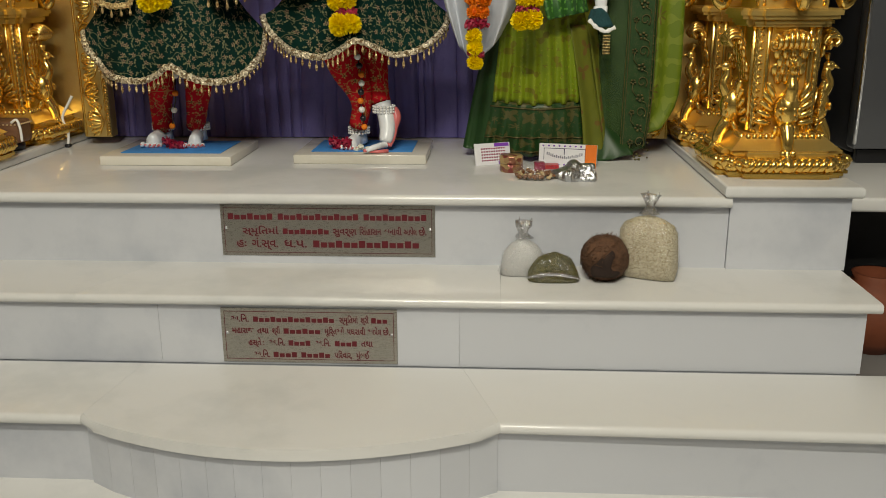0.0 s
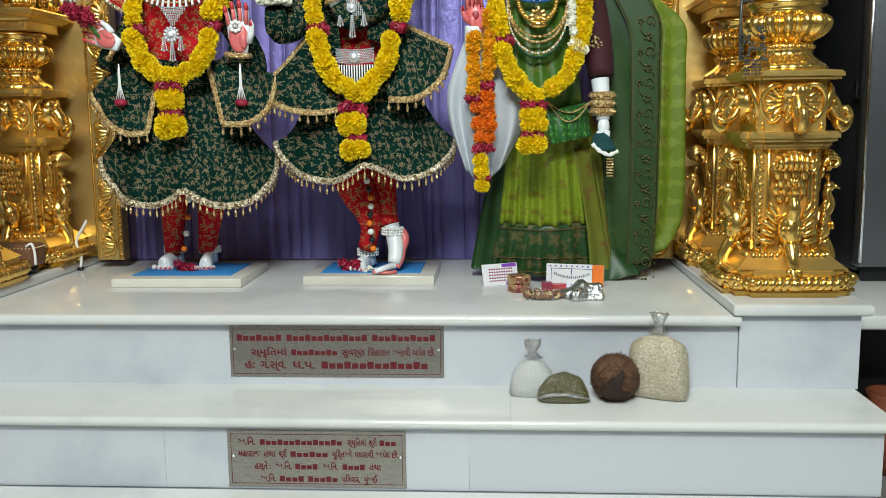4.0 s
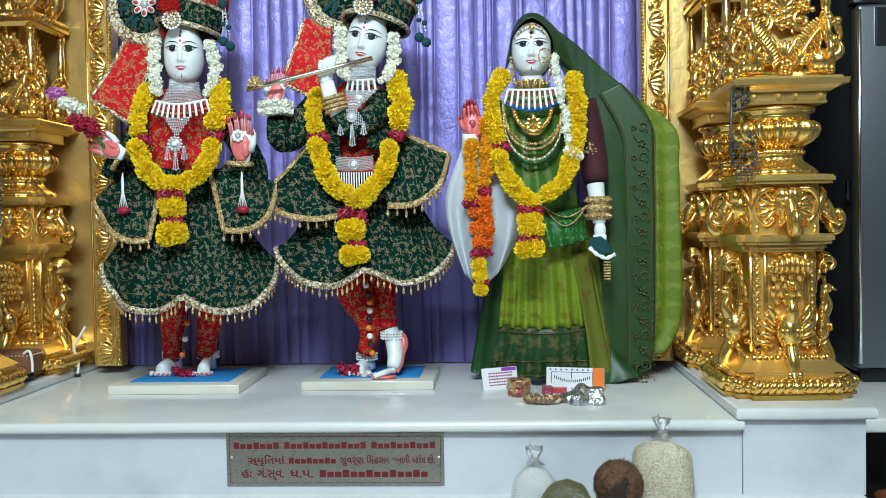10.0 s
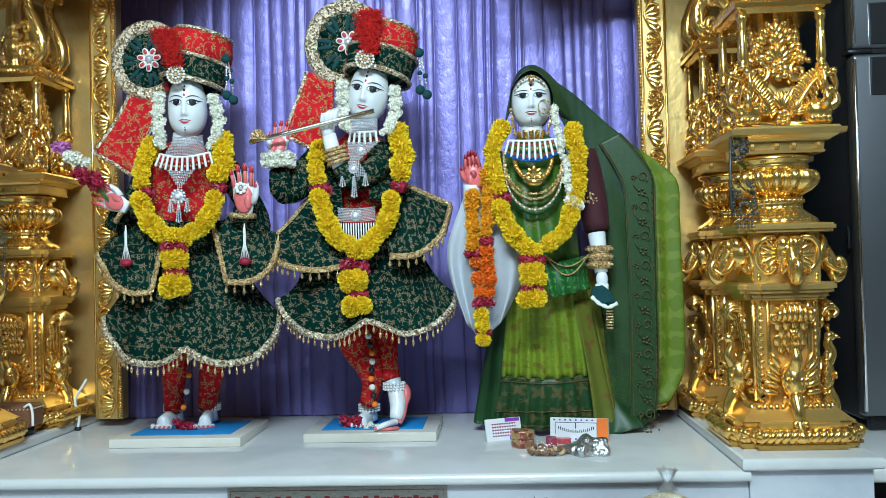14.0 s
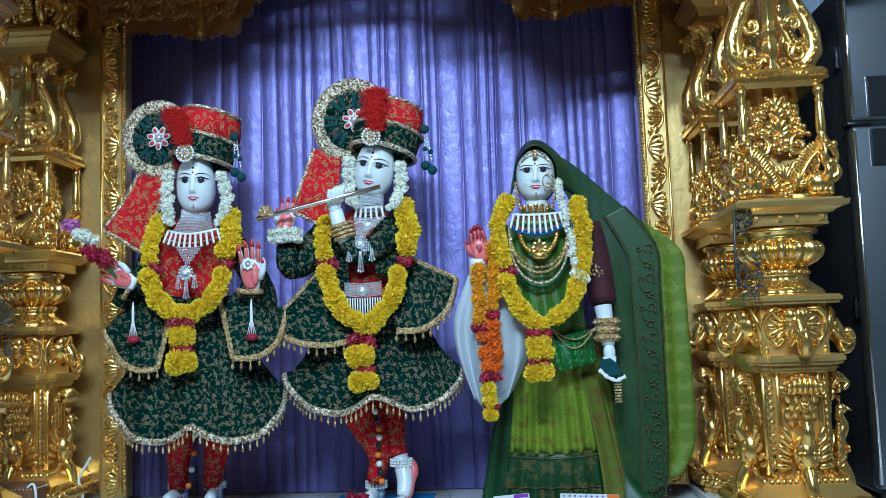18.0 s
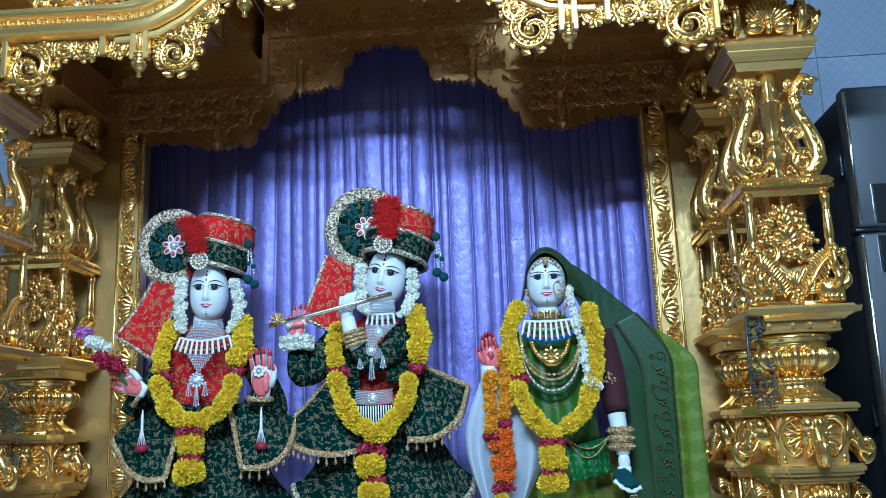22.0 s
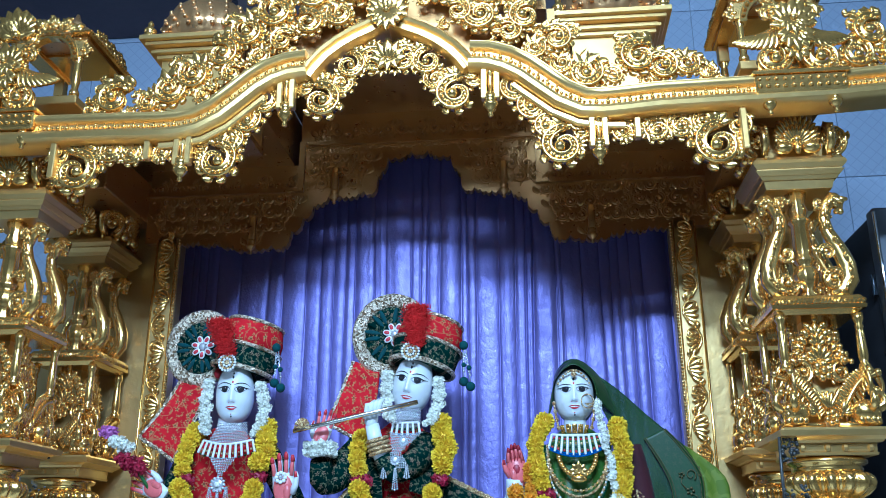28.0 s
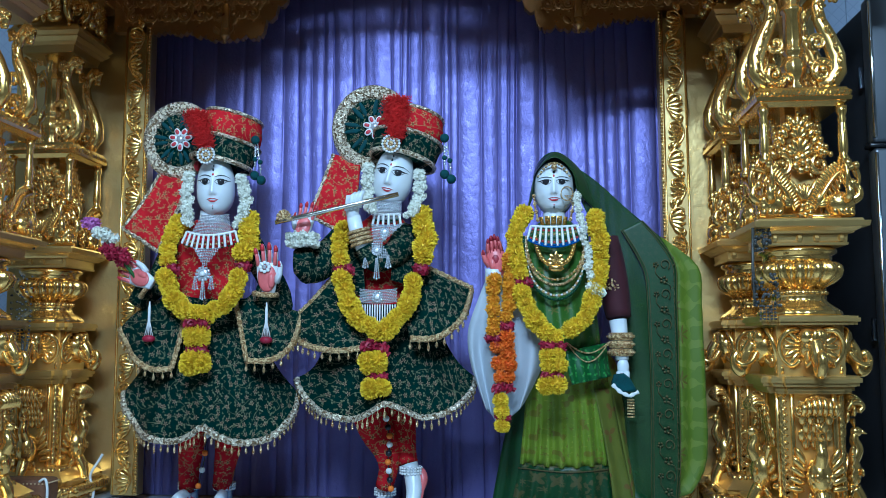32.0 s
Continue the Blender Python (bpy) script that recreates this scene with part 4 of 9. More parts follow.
ROLL = [(0.05, -0.042), (-0.012, -0.042), (-0.034, -0.039), (-0.046, -0.031), (-0.049, -0.02), (-0.044, -0.01), (-0.032, -0.005), (-0.022, -0.004), (-0.022, 0.017), (-0.03, 0.019), (-0.04, 0.024), (-0.044, 0.033), (-0.042, 0.04), (-0.036, 0.044), (-0.03, 0.045), (-0.03, 0.049), (0.05, 0.049)]
for s in (1, -1):
    L = [(s * x, z + (lift(x) if s > 0 else 0)) for x, z in beam]
    part("beam", sweep(bmesh.new(), L, ROLL), GOLD_FLAT, arch, "smooth gilded beam with a sunk middle band", smooth=True, autosmooth=40)
    bm = bmesh.new()
    for (xa, za), (xb, zb) in zip(L, L[1:]):
        n = max(1, int(math.dist((xa, za), (xb, zb)) / 0.0135))
        for i in range(n):
            u = i / n
            x, z = xa + (xb - xa) * u, za + (zb - za) * u - 2.05 + 0.0065
            ball(bm, (x, -0.025, z), 0.0066 if i % 2 else 0.0048, 7, 5)
            if i % 2:
                for q in (-0.0098, 0.0098):
                    ball(bm, (x, -0.0235, z + q), 0.0042, 6, 4)
    part("beading", bm, GOLD, arch)
    bm = sweep(bmesh.new(), [(s * x, z) for x, z in inarc], [(0.05, -0.024), (-0.02, -0.024), (-0.036, -0.018), (-0.038, -0.008), (-0.028, -0.002), (-0.028, 0.004), (-0.04, 0.008), (-0.044, 0.016), (-0.036, 0.024), (0.05, 0.026)])
    part("inner_beam", bm, GOLD_FLAT, arch, autosmooth=40)
    # smooth flat strip that frames the fretwork
    part("strip", sweep(bmesh.new(), [(s * x, z) for x, z in beam[4:10]], [(0.01, -0.062), (-0.018, -0.062), (-0.022, -0.058), (-0.022, -0.048), (-0.018, -0.044), (0.01, -0.044)]), GOLD_FLAT, arch, autosmooth=40)
    # fretwork hanging below the beam
    for x, z, r, a0, w in ((0.045, 0.385, 0.042, 0.5, 0.008), (0.115, 0.375, 0.042, 1.5, 0.008), (0.195, 0.265, 0.052, 1.2, 0.011), (0.135, 0.315, 0.03, 2.2, 0.007), (0.365, 0.275, 0.04, 2.0, 0.009), (0.41, 0.215, 0.04, 1.6, 0.009), (0.45, 0.15, 0.035, 1.0, 0.008), (0.49, 0.09, 0.055, 1.4, 0.011), (0.535, 0.155, 0.025, 0.5, 0.007), (0.655, 0.125, 0.03, 1.5, 0.008), (0.745, 0.125, 0.032, 1.9, 0.008), (0.81, 0.135, 0.036, 1.6, 0.009), (0.905, 0.075, 0.06, 1.4, 0.012), (0.87, 0.145, 0.03, 0.4, 0.008), (0.345, 0.33, 0.025, 0.2, 0.007), (0.24, 0.33, 0.025, 0.4, 0.007)):
        bm = bmesh.new()
        a = a0 if s > 0 else math.pi - a0
        scroll(bm, s * x, z, r, a, s, 1.35, w * 1.2, 0.0, leaves=7)
        scroll(bm, s * (x + r * 0.9), z + r * 0.95, r * 0.6, math.pi - a, -s, 1.2, w * 0.9, 0.008, leaves=5)
        scroll(bm, s * (x - r * 0.85), z + r * 1.0, r * 0.5, a, s, 1.2, w * 0.8, 0.01, leaves=4)
        fan(bm, s * x, z + r * 1.05, 0.004, r * 0.85, math.pi / 2, 2.6, 5)
        part("fret_scroll", bm, GOLD, arch)
    for x, z in ((0.02, 0.33), (0.07, 0.345), (0.16, 0.225), (0.4, 0.19), (0.44, 0.12), (0.53, 0.06), (0.66, 0.085), (0.72, 0.09), (0.78, 0.1), (0.835, 0.1), (0.95, 0.04)):
        bm = bmesh.new()
        fan(bm, s * x, z + 0.03, -0.002, 0.032, -math.pi / 2, 2.4, 5)
        fan(bm, s * x, z + 0.035, 0.002, 0.03, math.pi / 2, 2.4, 5)
        part("leaf_drop", bm, GOLD, arch)
    for x, z0, z1 in ((0.275, 0.235, 0.345), (0.311, 0.235, 0.335), (0.568, 0.075, 0.165), (0.603, 0.075, 0.16), (0.69, 0.095, 0.155), (0.97, 0.05, 0.17)):
        part("bracket", box(bmesh.new(), s * x - 0.009, s * x + 0.009, -0.026, 0.0, z0, z1, 0.003), GOLD_FLAT, arch, smooth=False)
    for x, z in ((0.293, 0.235), (0.586, 0.078)):
        bm = bmesh.new()
        pendant(bm, s * x, -0.014, z, 1.1)
        lathe(bm, [(0.012, 0.012), (0.012, 0.02), (0.006, 0.026), (0.009, 0.05), (0.007, 0.075), (0.011, 0.082), (0.011, 0.1)], s * x, -0.014, z, 12)
        part("pendant", bm, GOLD, arch)


# leaf crest above the beam: centres on the arch's face, radius, first angle
def crest_piece(x, z, r, a0, hand):
    bm = bmesh.new()
    scroll(bm, x, z, r * 0.9, a0, hand, 1.35, r * 0.24, 0.0, leaves=9)
    scroll(bm, x - hand * r * 0.95, z + r * 0.75, r * 0.5, a0 + 1.2, -hand, 1.2, r * 0.16, 0.01, leaves=6)
    scroll(bm, x + hand * r * 0.9, z - r * 0.8, r * 0.45, a0 - 1.0, -hand, 1.2, r * 0.15, 0.012, leaves=5)
    for k in range(3):
        leaf(bm, (x, 0.012, z + r * 0.4), math.pi / 2 + hand * (0.7 - 0.7 * k), r * 1.15, r * 0.2, hand * 0.6, 0.3)
    part("crest_scroll", bm, GOLD, arch)


for k, (p, r) in enumerate((((-0.887, 2.322), 0.03), ((-0.813, 2.355), 0.055), ((-0.712, 2.340), 0.034), ((-0.651, 2.378), 0.05), ((-0.578, 2.426), 0.05), ((-0.542, 2.350), 0.032), ((-0.502, 2.488), 0.05), ((-0.463, 2.420), 0.036), ((-0.425, 2.561), 0.052), ((-0.388, 2.472), 0.034), ((-0.343, 2.624), 0.055), ((-0.319, 2.521), 0.04), ((-0.245, 2.578), 0.045), ((-0.224, 2.675), 0.06), ((-0.149, 2.601), 0.042), ((-0.104, 2.696), 0.06), ((-0.331, 2.722), 0.05), ((-0.212, 2.795), 0.06), ((-0.064, 2.804), 0.06),
        ((0.201, 2.587), 0.042), ((0.160, 2.687), 0.06), ((0.267, 2.573), 0.05), ((0.285, 2.659), 0.055), ((0.348, 2.511), 0.042), ((0.398, 2.559), 0.05), ((0.484, 2.478), 0.045), ((0.419, 2.451), 0.034), ((0.497, 2.397), 0.034), ((0.559, 2.364), 0.05), ((0.636, 2.347), 0.028), ((0.713, 2.405), 0.055), ((0.773, 2.370), 0.046), ((0.840, 2.376), 0.036), ((0.899, 2.350), 0.026), ((0.385, 2.662), 0.05), ((0.270, 2.769), 0.06), ((0.126, 2.810), 0.06))):
    h = -1 if p[0] > 0 else 1
    crest_piece(p[0], p[1] - 2.05, r, (0.6 if k % 2 else 2.2) if h > 0 else (2.5 if k % 2 else 0.9), h if k % 3 else -h)
for s in (1, -1):
    # carved mass over each column: two rimmed volutes, a leaf figure between, a ribbed bell above
    cx = s * 1.137 - 0.012
    bm = bmesh.new()
    for h in (-1, 1):
        scroll(bm, cx + h * 0.066, 0.305, 0.048, math.pi / 2 + h * 0.6, h, 1.25, 0.013, -0.04, leaves=0)
        for i in range(9):
            leaf(bm, (cx + h * (0.03 + 0.006 * i), -0.02 + 0.003 * i, 0.42 - 0.003 * i), -math.pi / 2 + h * (0.1 + 0.13 * i), 0.085, 0.0095, h * 0.5, 0.6)
        scroll(bm, cx + h * 0.052, 0.455, 0.034, -math.pi / 2, -h, 1.3, 0.01, -0.015, leaves=6)
        scroll(bm, cx + h * 0.03, 0.53, 0.03, -math.pi / 2, h, 1.3, 0.01, -0.005, leaves=6)
    for z, sz, n in ((0.38, 0.07, 7), (0.42, 0.06, 7), (0.33, 0.05, 5)):
        fan(bm, cx, z, -0.05, sz, -math.pi / 2, 2.3, n)
    fan(bm, cx, 0.4, -0.04, 0.08, math.pi / 2, 2.8, 9)
    fan(bm, cx, 0.53, -0.01, 0.09, math.pi / 2, 2.6, 9)
    ball(bm, (cx, 0.0, 0.36), 0.06, 14, 8, scale=(1.1, 0.6, 1.6))
    part("corner_crest", bm, GOLD, arch, "tall gilded leaf carving over a column")
    for x in (0.085, -0.085):
        bm = bmesh.new()
        pendant(bm, cx + x, -0.03, 0.185, 0.9)
        part("pendant", bm, GOLD, arch)
    for k, (x, z, r) in enumerate(((1.295, 0.33, 0.045), (1.345, 0.4, 0.05), (1.4, 0.34, 0.045))):
        crest_piece(s * x, z, r, 1.0 if s > 0 else 2.1, s if k % 2 else -s)
    bm = box(bmesh.new(), cx - 0.12, cx + 0.12, -0.052, 0.05, 0.196, 0.25, 0.005)
    box(bm, cx - 0.128, cx + 0.128, -0.06, 0.05, 0.25, 0.262, 0.004)
    part("beam_cap", bm, GOLD, arch, autosmooth=35)
    bm = bmesh.new()
    for i in range(11):
        ball(bm, (cx - 0.11 + 0.022 * i, -0.054, 0.215), 0.0065, 6, 4)
        ball(bm, (cx - 0.11 + 0.022 * i, -0.054, 0.236), 0.005, 6, 4)
    part("beading", bm, GOLD, arch)
bm = bmesh.new()
fan(bm, 0, 0.52, -0.05, 0.07, -math.pi / 2, 2.0, 7)
fan(bm, 0, 0.51, -0.035, 0.08, math.pi / 2, 3.0, 9)
fan(bm, 0, 0.4, -0.01, 0.06, -math.pi / 2, 2.6, 7)
fan(bm, 0, 0.375, -0.01, 0.07, math.pi / 2, 2.6, 7)
for h in (-1, 1):
    scroll(bm, h * 0.035, 0.585, 0.034, math.pi / 2, h, 1.3, 0.009, -0.03, leaves=4)
part("keystone", bm, GOLD, arch, "gilded leaf ornament at the arch's crown")

back = [(1.25, 2.28), (0.62, 2.28), (0.5, 2.32), (0.4, 2.4), (0.3, 2.44), (0.23, 2.45), (0.14, 2.52), (0.0, 2.57)]
ridge = [(0.0, 2.74), (0.14, 2.72), (0.25, 2.64), (0.38, 2.55), (0.47, 2.47), (0.54, 2.38), (0.6, 2.335), (0.9, 2.31), (1.25, 2.31)]
o = [(x, z - 2.05) for x, z in back] + [(-x, z - 2.05) for x, z in back[:-1][::-1]] + [(-x, z - 2.05) for x, z in ridge[::-1]] + [(x, z - 2.05) for x, z in ridge[1:]]
part("backing", plate(bmesh.new(), o, 0.052, 0.08), GOLD_SHADED, arch, "shade-darkened gilded board behind the crest", smooth=False)

# ---- roof: attic boxes with small domes, kiosks and finials ----
GOLD_ROSE = gold_material("reddish_gilt_dome", 0.3, (0.78, 0.47, 0.2), 0.5, 70)
for s in (1, -1):
    at = thing("roof_dome", "reddish gilt ribbed dome on a gilded attic box", "dome", (s * 0.68 - 0.01, 0.42, 2.46), group="domes over the canopy")
    part("attic_box", box(bmesh.new(), -0.125, 0.125, -0.14, 0.2, 0.0, 0.185), GOLD_FLAT, at, smooth=False)
    bm = bmesh.new()
    for z0, z1, e in ((0.185, 0.2, 0.015), (0.2, 0.212, 0.03), (0.212, 0.222, 0.022), (0.222, 0.236, 0.046), (0.236, 0.254, 0.062)):
        box(bm, -0.125 - e, 0.125 + e, -0.14 - e, 0.2, z0, z1, 0.002)
    part("cornice", bm, GOLD_FLAT, at, smooth=False)
    bm = lathe(bmesh.new(), [(0.15, 0.254), (0.15, 0.275), (0.162, 0.285), (0.165, 0.31), (0.158, 0.345), (0.14, 0.385), (0.108, 0.42), (0.066, 0.442), (0.045, 0.448)], 0, -0.045, 0, 60, 20, 0.08)
    for k in range(7):
        m = 26 - 3 * k
        for i in range(m):
            a = 2 * math.pi * (i + 0.5 * (k % 2)) / m
            r, z = (0.165, 0.166, 0.16, 0.148, 0.128, 0.1, 0.07)[k], (0.288, 0.314, 0.342, 0.37, 0.4, 0.425, 0.441)[k]
            ball(bm, (r * math.cos(a), -0.045 + r * math.sin(a), z), 0.0085, 6, 5)
    part("dome", bm, GOLD_ROSE, at)
    bm = lathe(bmesh.new(), [(0.052, 0.444), (0.058, 0.454), (0.05, 0.462), (0.058, 0.482), (0.042, 0.5), (0.026, 0.51), (0.03, 0.518), (0.024, 0.53), (0.012, 0.54), (0.008, 0.56)], 0, -0.045, 0, 40, 12, 0.15)
    part("dome_finial", bm, GOLD_ROSE, at)
    fin = [(0.022, 0), (0.026, 0.008), (0.014, 0.014), (0.02, 0.024), (0.022, 0.032), (0.013, 0.042), (0.008, 0.05), (0.011, 0.055), (0.003, 0.07)]
    for e in (-1, 1):
        part("finial", lathe(bmesh.new(), fin, e * 0.165, -0.17, 0.254, 14), GOLD, at)
for s in (1, -1):
    k = thing("roof_kiosk", "small gilded kiosk with beaded arches and cornice over a column", "kiosk", (s * 1.165 - 0.01, 0.32, 2.461), group="kiosks over the columns")
    part("base", box(bmesh.new(), -0.12, 0.12, -0.12, 0.18, 0.0, 0.03, 0.003), GOLD_FLAT, k, smooth=False)
    for x in (-0.1, 0.1):
        for y in (-0.1, 0.15):
            part("post", lathe(bmesh.new(), [(0.016, 0.03), (0.016, 0.05), (0.01, 0.06), (0.014, 0.085), (0.012, 0.15), (0.01, 0.16), (0.016, 0.17), (0.016, 0.176)], x, y, 0, 14), GOLD, k)
            part("block", box(bmesh.new(), x - 0.017, x + 0.017, y - 0.017, y + 0.017, 0.176, 0.236, 0.002), GOLD_FLAT, k, smooth=False)
    bm = bmesh.new()
    for i in range(15):
        a0, a1 = math.pi * i / 15, math.pi * (i + 1) / 15
        pts = [(0.082 * math.cos(a), 0.165 + 0.085 * math.sin(a)) for a in (a0, a1)] + [(0.104 * math.cos(a), 0.165 + 0.115 * math.sin(a)) for a in (a1, a0)]
        plate(bm, pts, -0.12, -0.09)
        ball(bm, (0.094 * math.cos(a0), -0.124, 0.165 + 0.1 * math.sin(a0)), 0.007, 6, 4)
    part("arch_front", bm, GOLD, k, autosmooth=35)
    bm = bmesh.new()
    for z0, z1, e in ((0.236, 0.248, 0.0), (0.248, 0.258, 0.02)):
        for y0, y1 in ((-0.12 - e, 0.17 + e),):
            for h in (-1, 1):
                box(bm, *sorted((h * 0.08, h * (0.13 + e))), y0, y1, z0, z1, 0.002)
    box(bm, -0.13, 0.13, 0.0, 0.17, 0.248, 0.258)
    for h in (-1, 1):
        beads(bm, [(h * 0.151, -0.135 + 0.3 * i / 20, 0.252) for i in range(21)] + [(h * (0.15 - 0.008 * i), -0.141, 0.252) for i in range(8)], 0.0062)
    part("cornice", bm, GOLD, k, autosmooth=35)
    rs = []
    bm = bmesh.new()
    for z, f in ((0.258, 1.0), (0.3, 0.78), (0.325, 0.45), (0.335, 0.15)):
        rs.append([bm.verts.new((sx * 0.14 * f, 0.025 + sy * 0.15 * f, z)) for sx, sy in ((-1, -1), (1, -1), (1, 1), (-1, 1))])
    grid_faces(bm, rs)
    part("roof", bm, GOLD_ROSE, k, smooth=False)
    part("finial", lathe(bmesh.new(), [(0.045, 0.325), (0.05, 0.34), (0.034, 0.35), (0.04, 0.362), (0.026, 0.38), (0.03, 0.388), (0.014, 0.4), (0.005, 0.43)], 0, 0.025, 0, 32, 10, 0.15), GOLD_ROSE, k)
    bm = bmesh.new()
    for i in range(9):
        a = math.pi * (i + 0.5) / 9
        x, z = 0.115 * math.cos(a), 0.165 + 0.125 * math.sin(a)
        scroll(bm, x, z + 0.015, 0.024, a, -1 if i < 4 else 1, 1.2, 0.007, -0.11, leaves=5)
        fan(bm, x, z + 0.012, -0.108, 0.035, a, 2.0, 5)
    part("crest", bm, GOLD, k)
    bm = bmesh.new()
    for i in range(7):
        scroll(bm, -0.09 + 0.045 * i * 0.66, 0.282, 0.02, 0, 1 if i % 2 else -1, 1.2, 0.006, 0.0, leaves=5)
    bmesh.ops.rotate(bm, verts=bm.verts, cent=(0, 0, 0), matrix=Matrix.Rotation(-s * math.pi / 2, 3, "Z"))
    bmesh.ops.translate(bm, verts=bm.verts, vec=(-s * 0.14, 0.03, 0))
    part("side_crest", bm, GOLD, k)

# ---- cloth, flower and jewel materials ----
def calc(t, op, a, b=None, c=None):
    n = t.nodes.new("ShaderNodeMath")
    n.operation = op
    for k, v in enumerate((a, b, c)):
        if v is None:
            continue
        if isinstance(v, (int, float)):
            n.inputs[k].default_value = v
        else:
            link(t, v, n.inputs[k])
    return n.outputs[0]


def flat_coords(t, shift=0.0):
    """Cloth coordinates: across and down, with some of the depth added across."""
    g = t.nodes.new("ShaderNodeNewGeometry")
    s = t.nodes.new("ShaderNodeSeparateXYZ")
    link(t, g.outputs["Position"], s.inputs[0])
    c = t.nodes.new("ShaderNodeCombineXYZ")
    link(t, calc(t, "ADD", calc(t, "MULTIPLY_ADD", s.outputs["Y"], 0.5, s.outputs["X"]), shift), c.inputs[0])
    link(t, calc(t, "ADD", s.outputs["Z"], shift * 0.7), c.inputs[1])
    return c.outputs[0]


def sprigs(t, vec, scale, radius, lobes, even=0.5, rand=0.75):
    """A mask of small lobed figures, one in each cell and each turned at random."""
    vo = t.nodes.new("ShaderNodeTexVoronoi")
    vo.voronoi_dimensions = "2D"
    vo.inputs["Scale"].default_value = scale
    vo.inputs["Randomness"].default_value = rand
    link(t, vec, vo.inputs["Vector"])
    sub = t.nodes.new("ShaderNodeVectorMath")
    sub.operation = "SUBTRACT"
    link(t, vec, sub.inputs[0]), link(t, vo.outputs["Position"], sub.inputs[1])
    s = t.nodes.new("ShaderNodeSeparateXYZ")
    link(t, sub.outputs[0], s.inputs[0])
    col = t.nodes.new("ShaderNodeSeparateColor")
    link(t, vo.outputs["Color"], col.inputs[0])
    ang = calc(t, "MULTIPLY_ADD", calc(t, "ARCTAN2", s.outputs["Y"], s.outputs["X"]), lobes, calc(t, "MULTIPLY", col.outputs[0], 6.283))
    lim = calc(t, "MULTIPLY_ADD", calc(t, "COSINE", ang), radius * even, radius * (1 - even))
    return calc(t, "LESS_THAN", vo.outputs["Distance"], lim)


def over(t, a, fac, colour):
    x = t.nodes.new("ShaderNodeMix")
    x.data_type = "RGBA"
    link(t, fac, x.inputs[0]), link(t, a, x.inputs[6])
    x.inputs[7].default_value = (*colour, 1)
    return x.outputs[2]


def brocade(name, ground, motif, leafc, scale=34.0, rough=0.75):
    """Velvet ground with small embroidered flowers, leaf pairs and thin vines."""
    m, t, p = nodes(name)
    v, v2, v3 = flat_coords(t), flat_coords(t, 0.31), flat_coords(t, 0.77)
    flower = sprigs(t, v, scale, 0.24, 5, 0.4)
    heart = sprigs(t, v, scale, 0.09, 5, 0.1)
    leaves = sprigs(t, v2, scale * 1.35, 0.3, 2, 0.55)
    buds = sprigs(t, v3, scale * 1.7, 0.24, 3, 0.5)
    vine = ramp(t, noise_tex(t, v, scale * 0.6, 1), [(0.475, (0, 0, 0)), (0.49, (0.9, 0.9, 0.9)), (0.51, (0.9, 0.9, 0.9)), (0.525, (0, 0, 0))])
    thin = ramp(t, noise_tex(t, v2, scale * 0.5, 0), [(0.49, (0, 0, 0)), (0.497, (0.9, 0.9, 0.9)), (0.503, (0.9, 0.9, 0.9)), (0.51, (0, 0, 0))])
    base = ramp(t, noise_tex(t, v, 14, 4), [(0.3, [c * 0.7 for c in ground]), (0.7, [c * 1.3 for c in ground])])
    col = over(t, over(t, over(t, base, thin, leafc), leaves, leafc), buds, [c * 0.8 for c in leafc])
    col = over(t, over(t, col, flower, motif), heart, [c * 0.35 for c in motif])
    link(t, col, p.inputs["Base Color"])
    p.inputs["Roughness"].default_value = rough
    p.inputs["Specular IOR Level"].default_value = 0.06
    bump(t, p, calc(t, "MAXIMUM", flower, leaves), 0.35, 0.001)
    return m


GREEN = brocade("dark_green_brocade", (0.0022, 0.02, 0.015), (0.27, 0.19, 0.12), (0.14, 0.145, 0.08))
RED = brocade("red_brocade", (0.47, 0.012, 0.02), (0.42, 0.25, 0.1), (0.42, 0.17, 0.07), 27)


def sequin(name, light, dark, scale=260.0):
    m, t, p = nodes(name)
    vo = t.nodes.new("ShaderNodeTexVoronoi")
    vo.inputs["Scale"].default_value = scale
    link(t, coords(t), vo.inputs["Vector"])
    sep = t.nodes.new("ShaderNodeSeparateColor")
    link(t, vo.outputs["Color"], sep.inputs[0])
    link(t, ramp(t, sep.outputs[0], [(0.2, dark), (0.8, light)]), p.inputs["Base Color"])
    p.inputs["Metallic"].default_value, p.inputs["Roughness"].default_value = 0.45, 0.28
    bump(t, p, vo.outputs["Distance"], 0.9, 0.004)
    return m


TRIM = sequin("silver_gold_sequin_trim", (1.0, 0.88, 0.66), (0.2, 0.13, 0.06), 190)
TRIM_GOLD = sequin("gold_braid", (0.9, 0.7, 0.36), (0.4, 0.22, 0.08))
SILVER = simple("silver_beadwork", (0.8, 0.82, 0.86), 0.18, 0.6, vary=0.08, scale=200, bumpy=0.0)
BEAD_BLUE = simple("blue_glass_bead", (0.02, 0.1, 0.35), 0.15, vary=0.1)
BEAD_GREEN = simple("dark_green_glass_bead", (0.01, 0.05, 0.02), 0.15, vary=0.1)
PEARL = simple("white_pearl", (0.85, 0.85, 0.84), 0.25, vary=0.04)
SKIN = simple("white_painted_marble", (0.8, 0.83, 0.86), 0.27, vary=0.03, scale=10, bumpy=0.0, coat=0.3)
PALM = simple("pink_painted_palm", (0.72, 0.17, 0.17), 0.35, vary=0.2, scale=40)
BLACK = simple("black_paint", (0.012, 0.012, 0.016), 0.35, vary=0.2)
HENNA = simple("dark_red_henna", (0.3, 0.015, 0.03), 0.45, vary=0.3, scale=90)
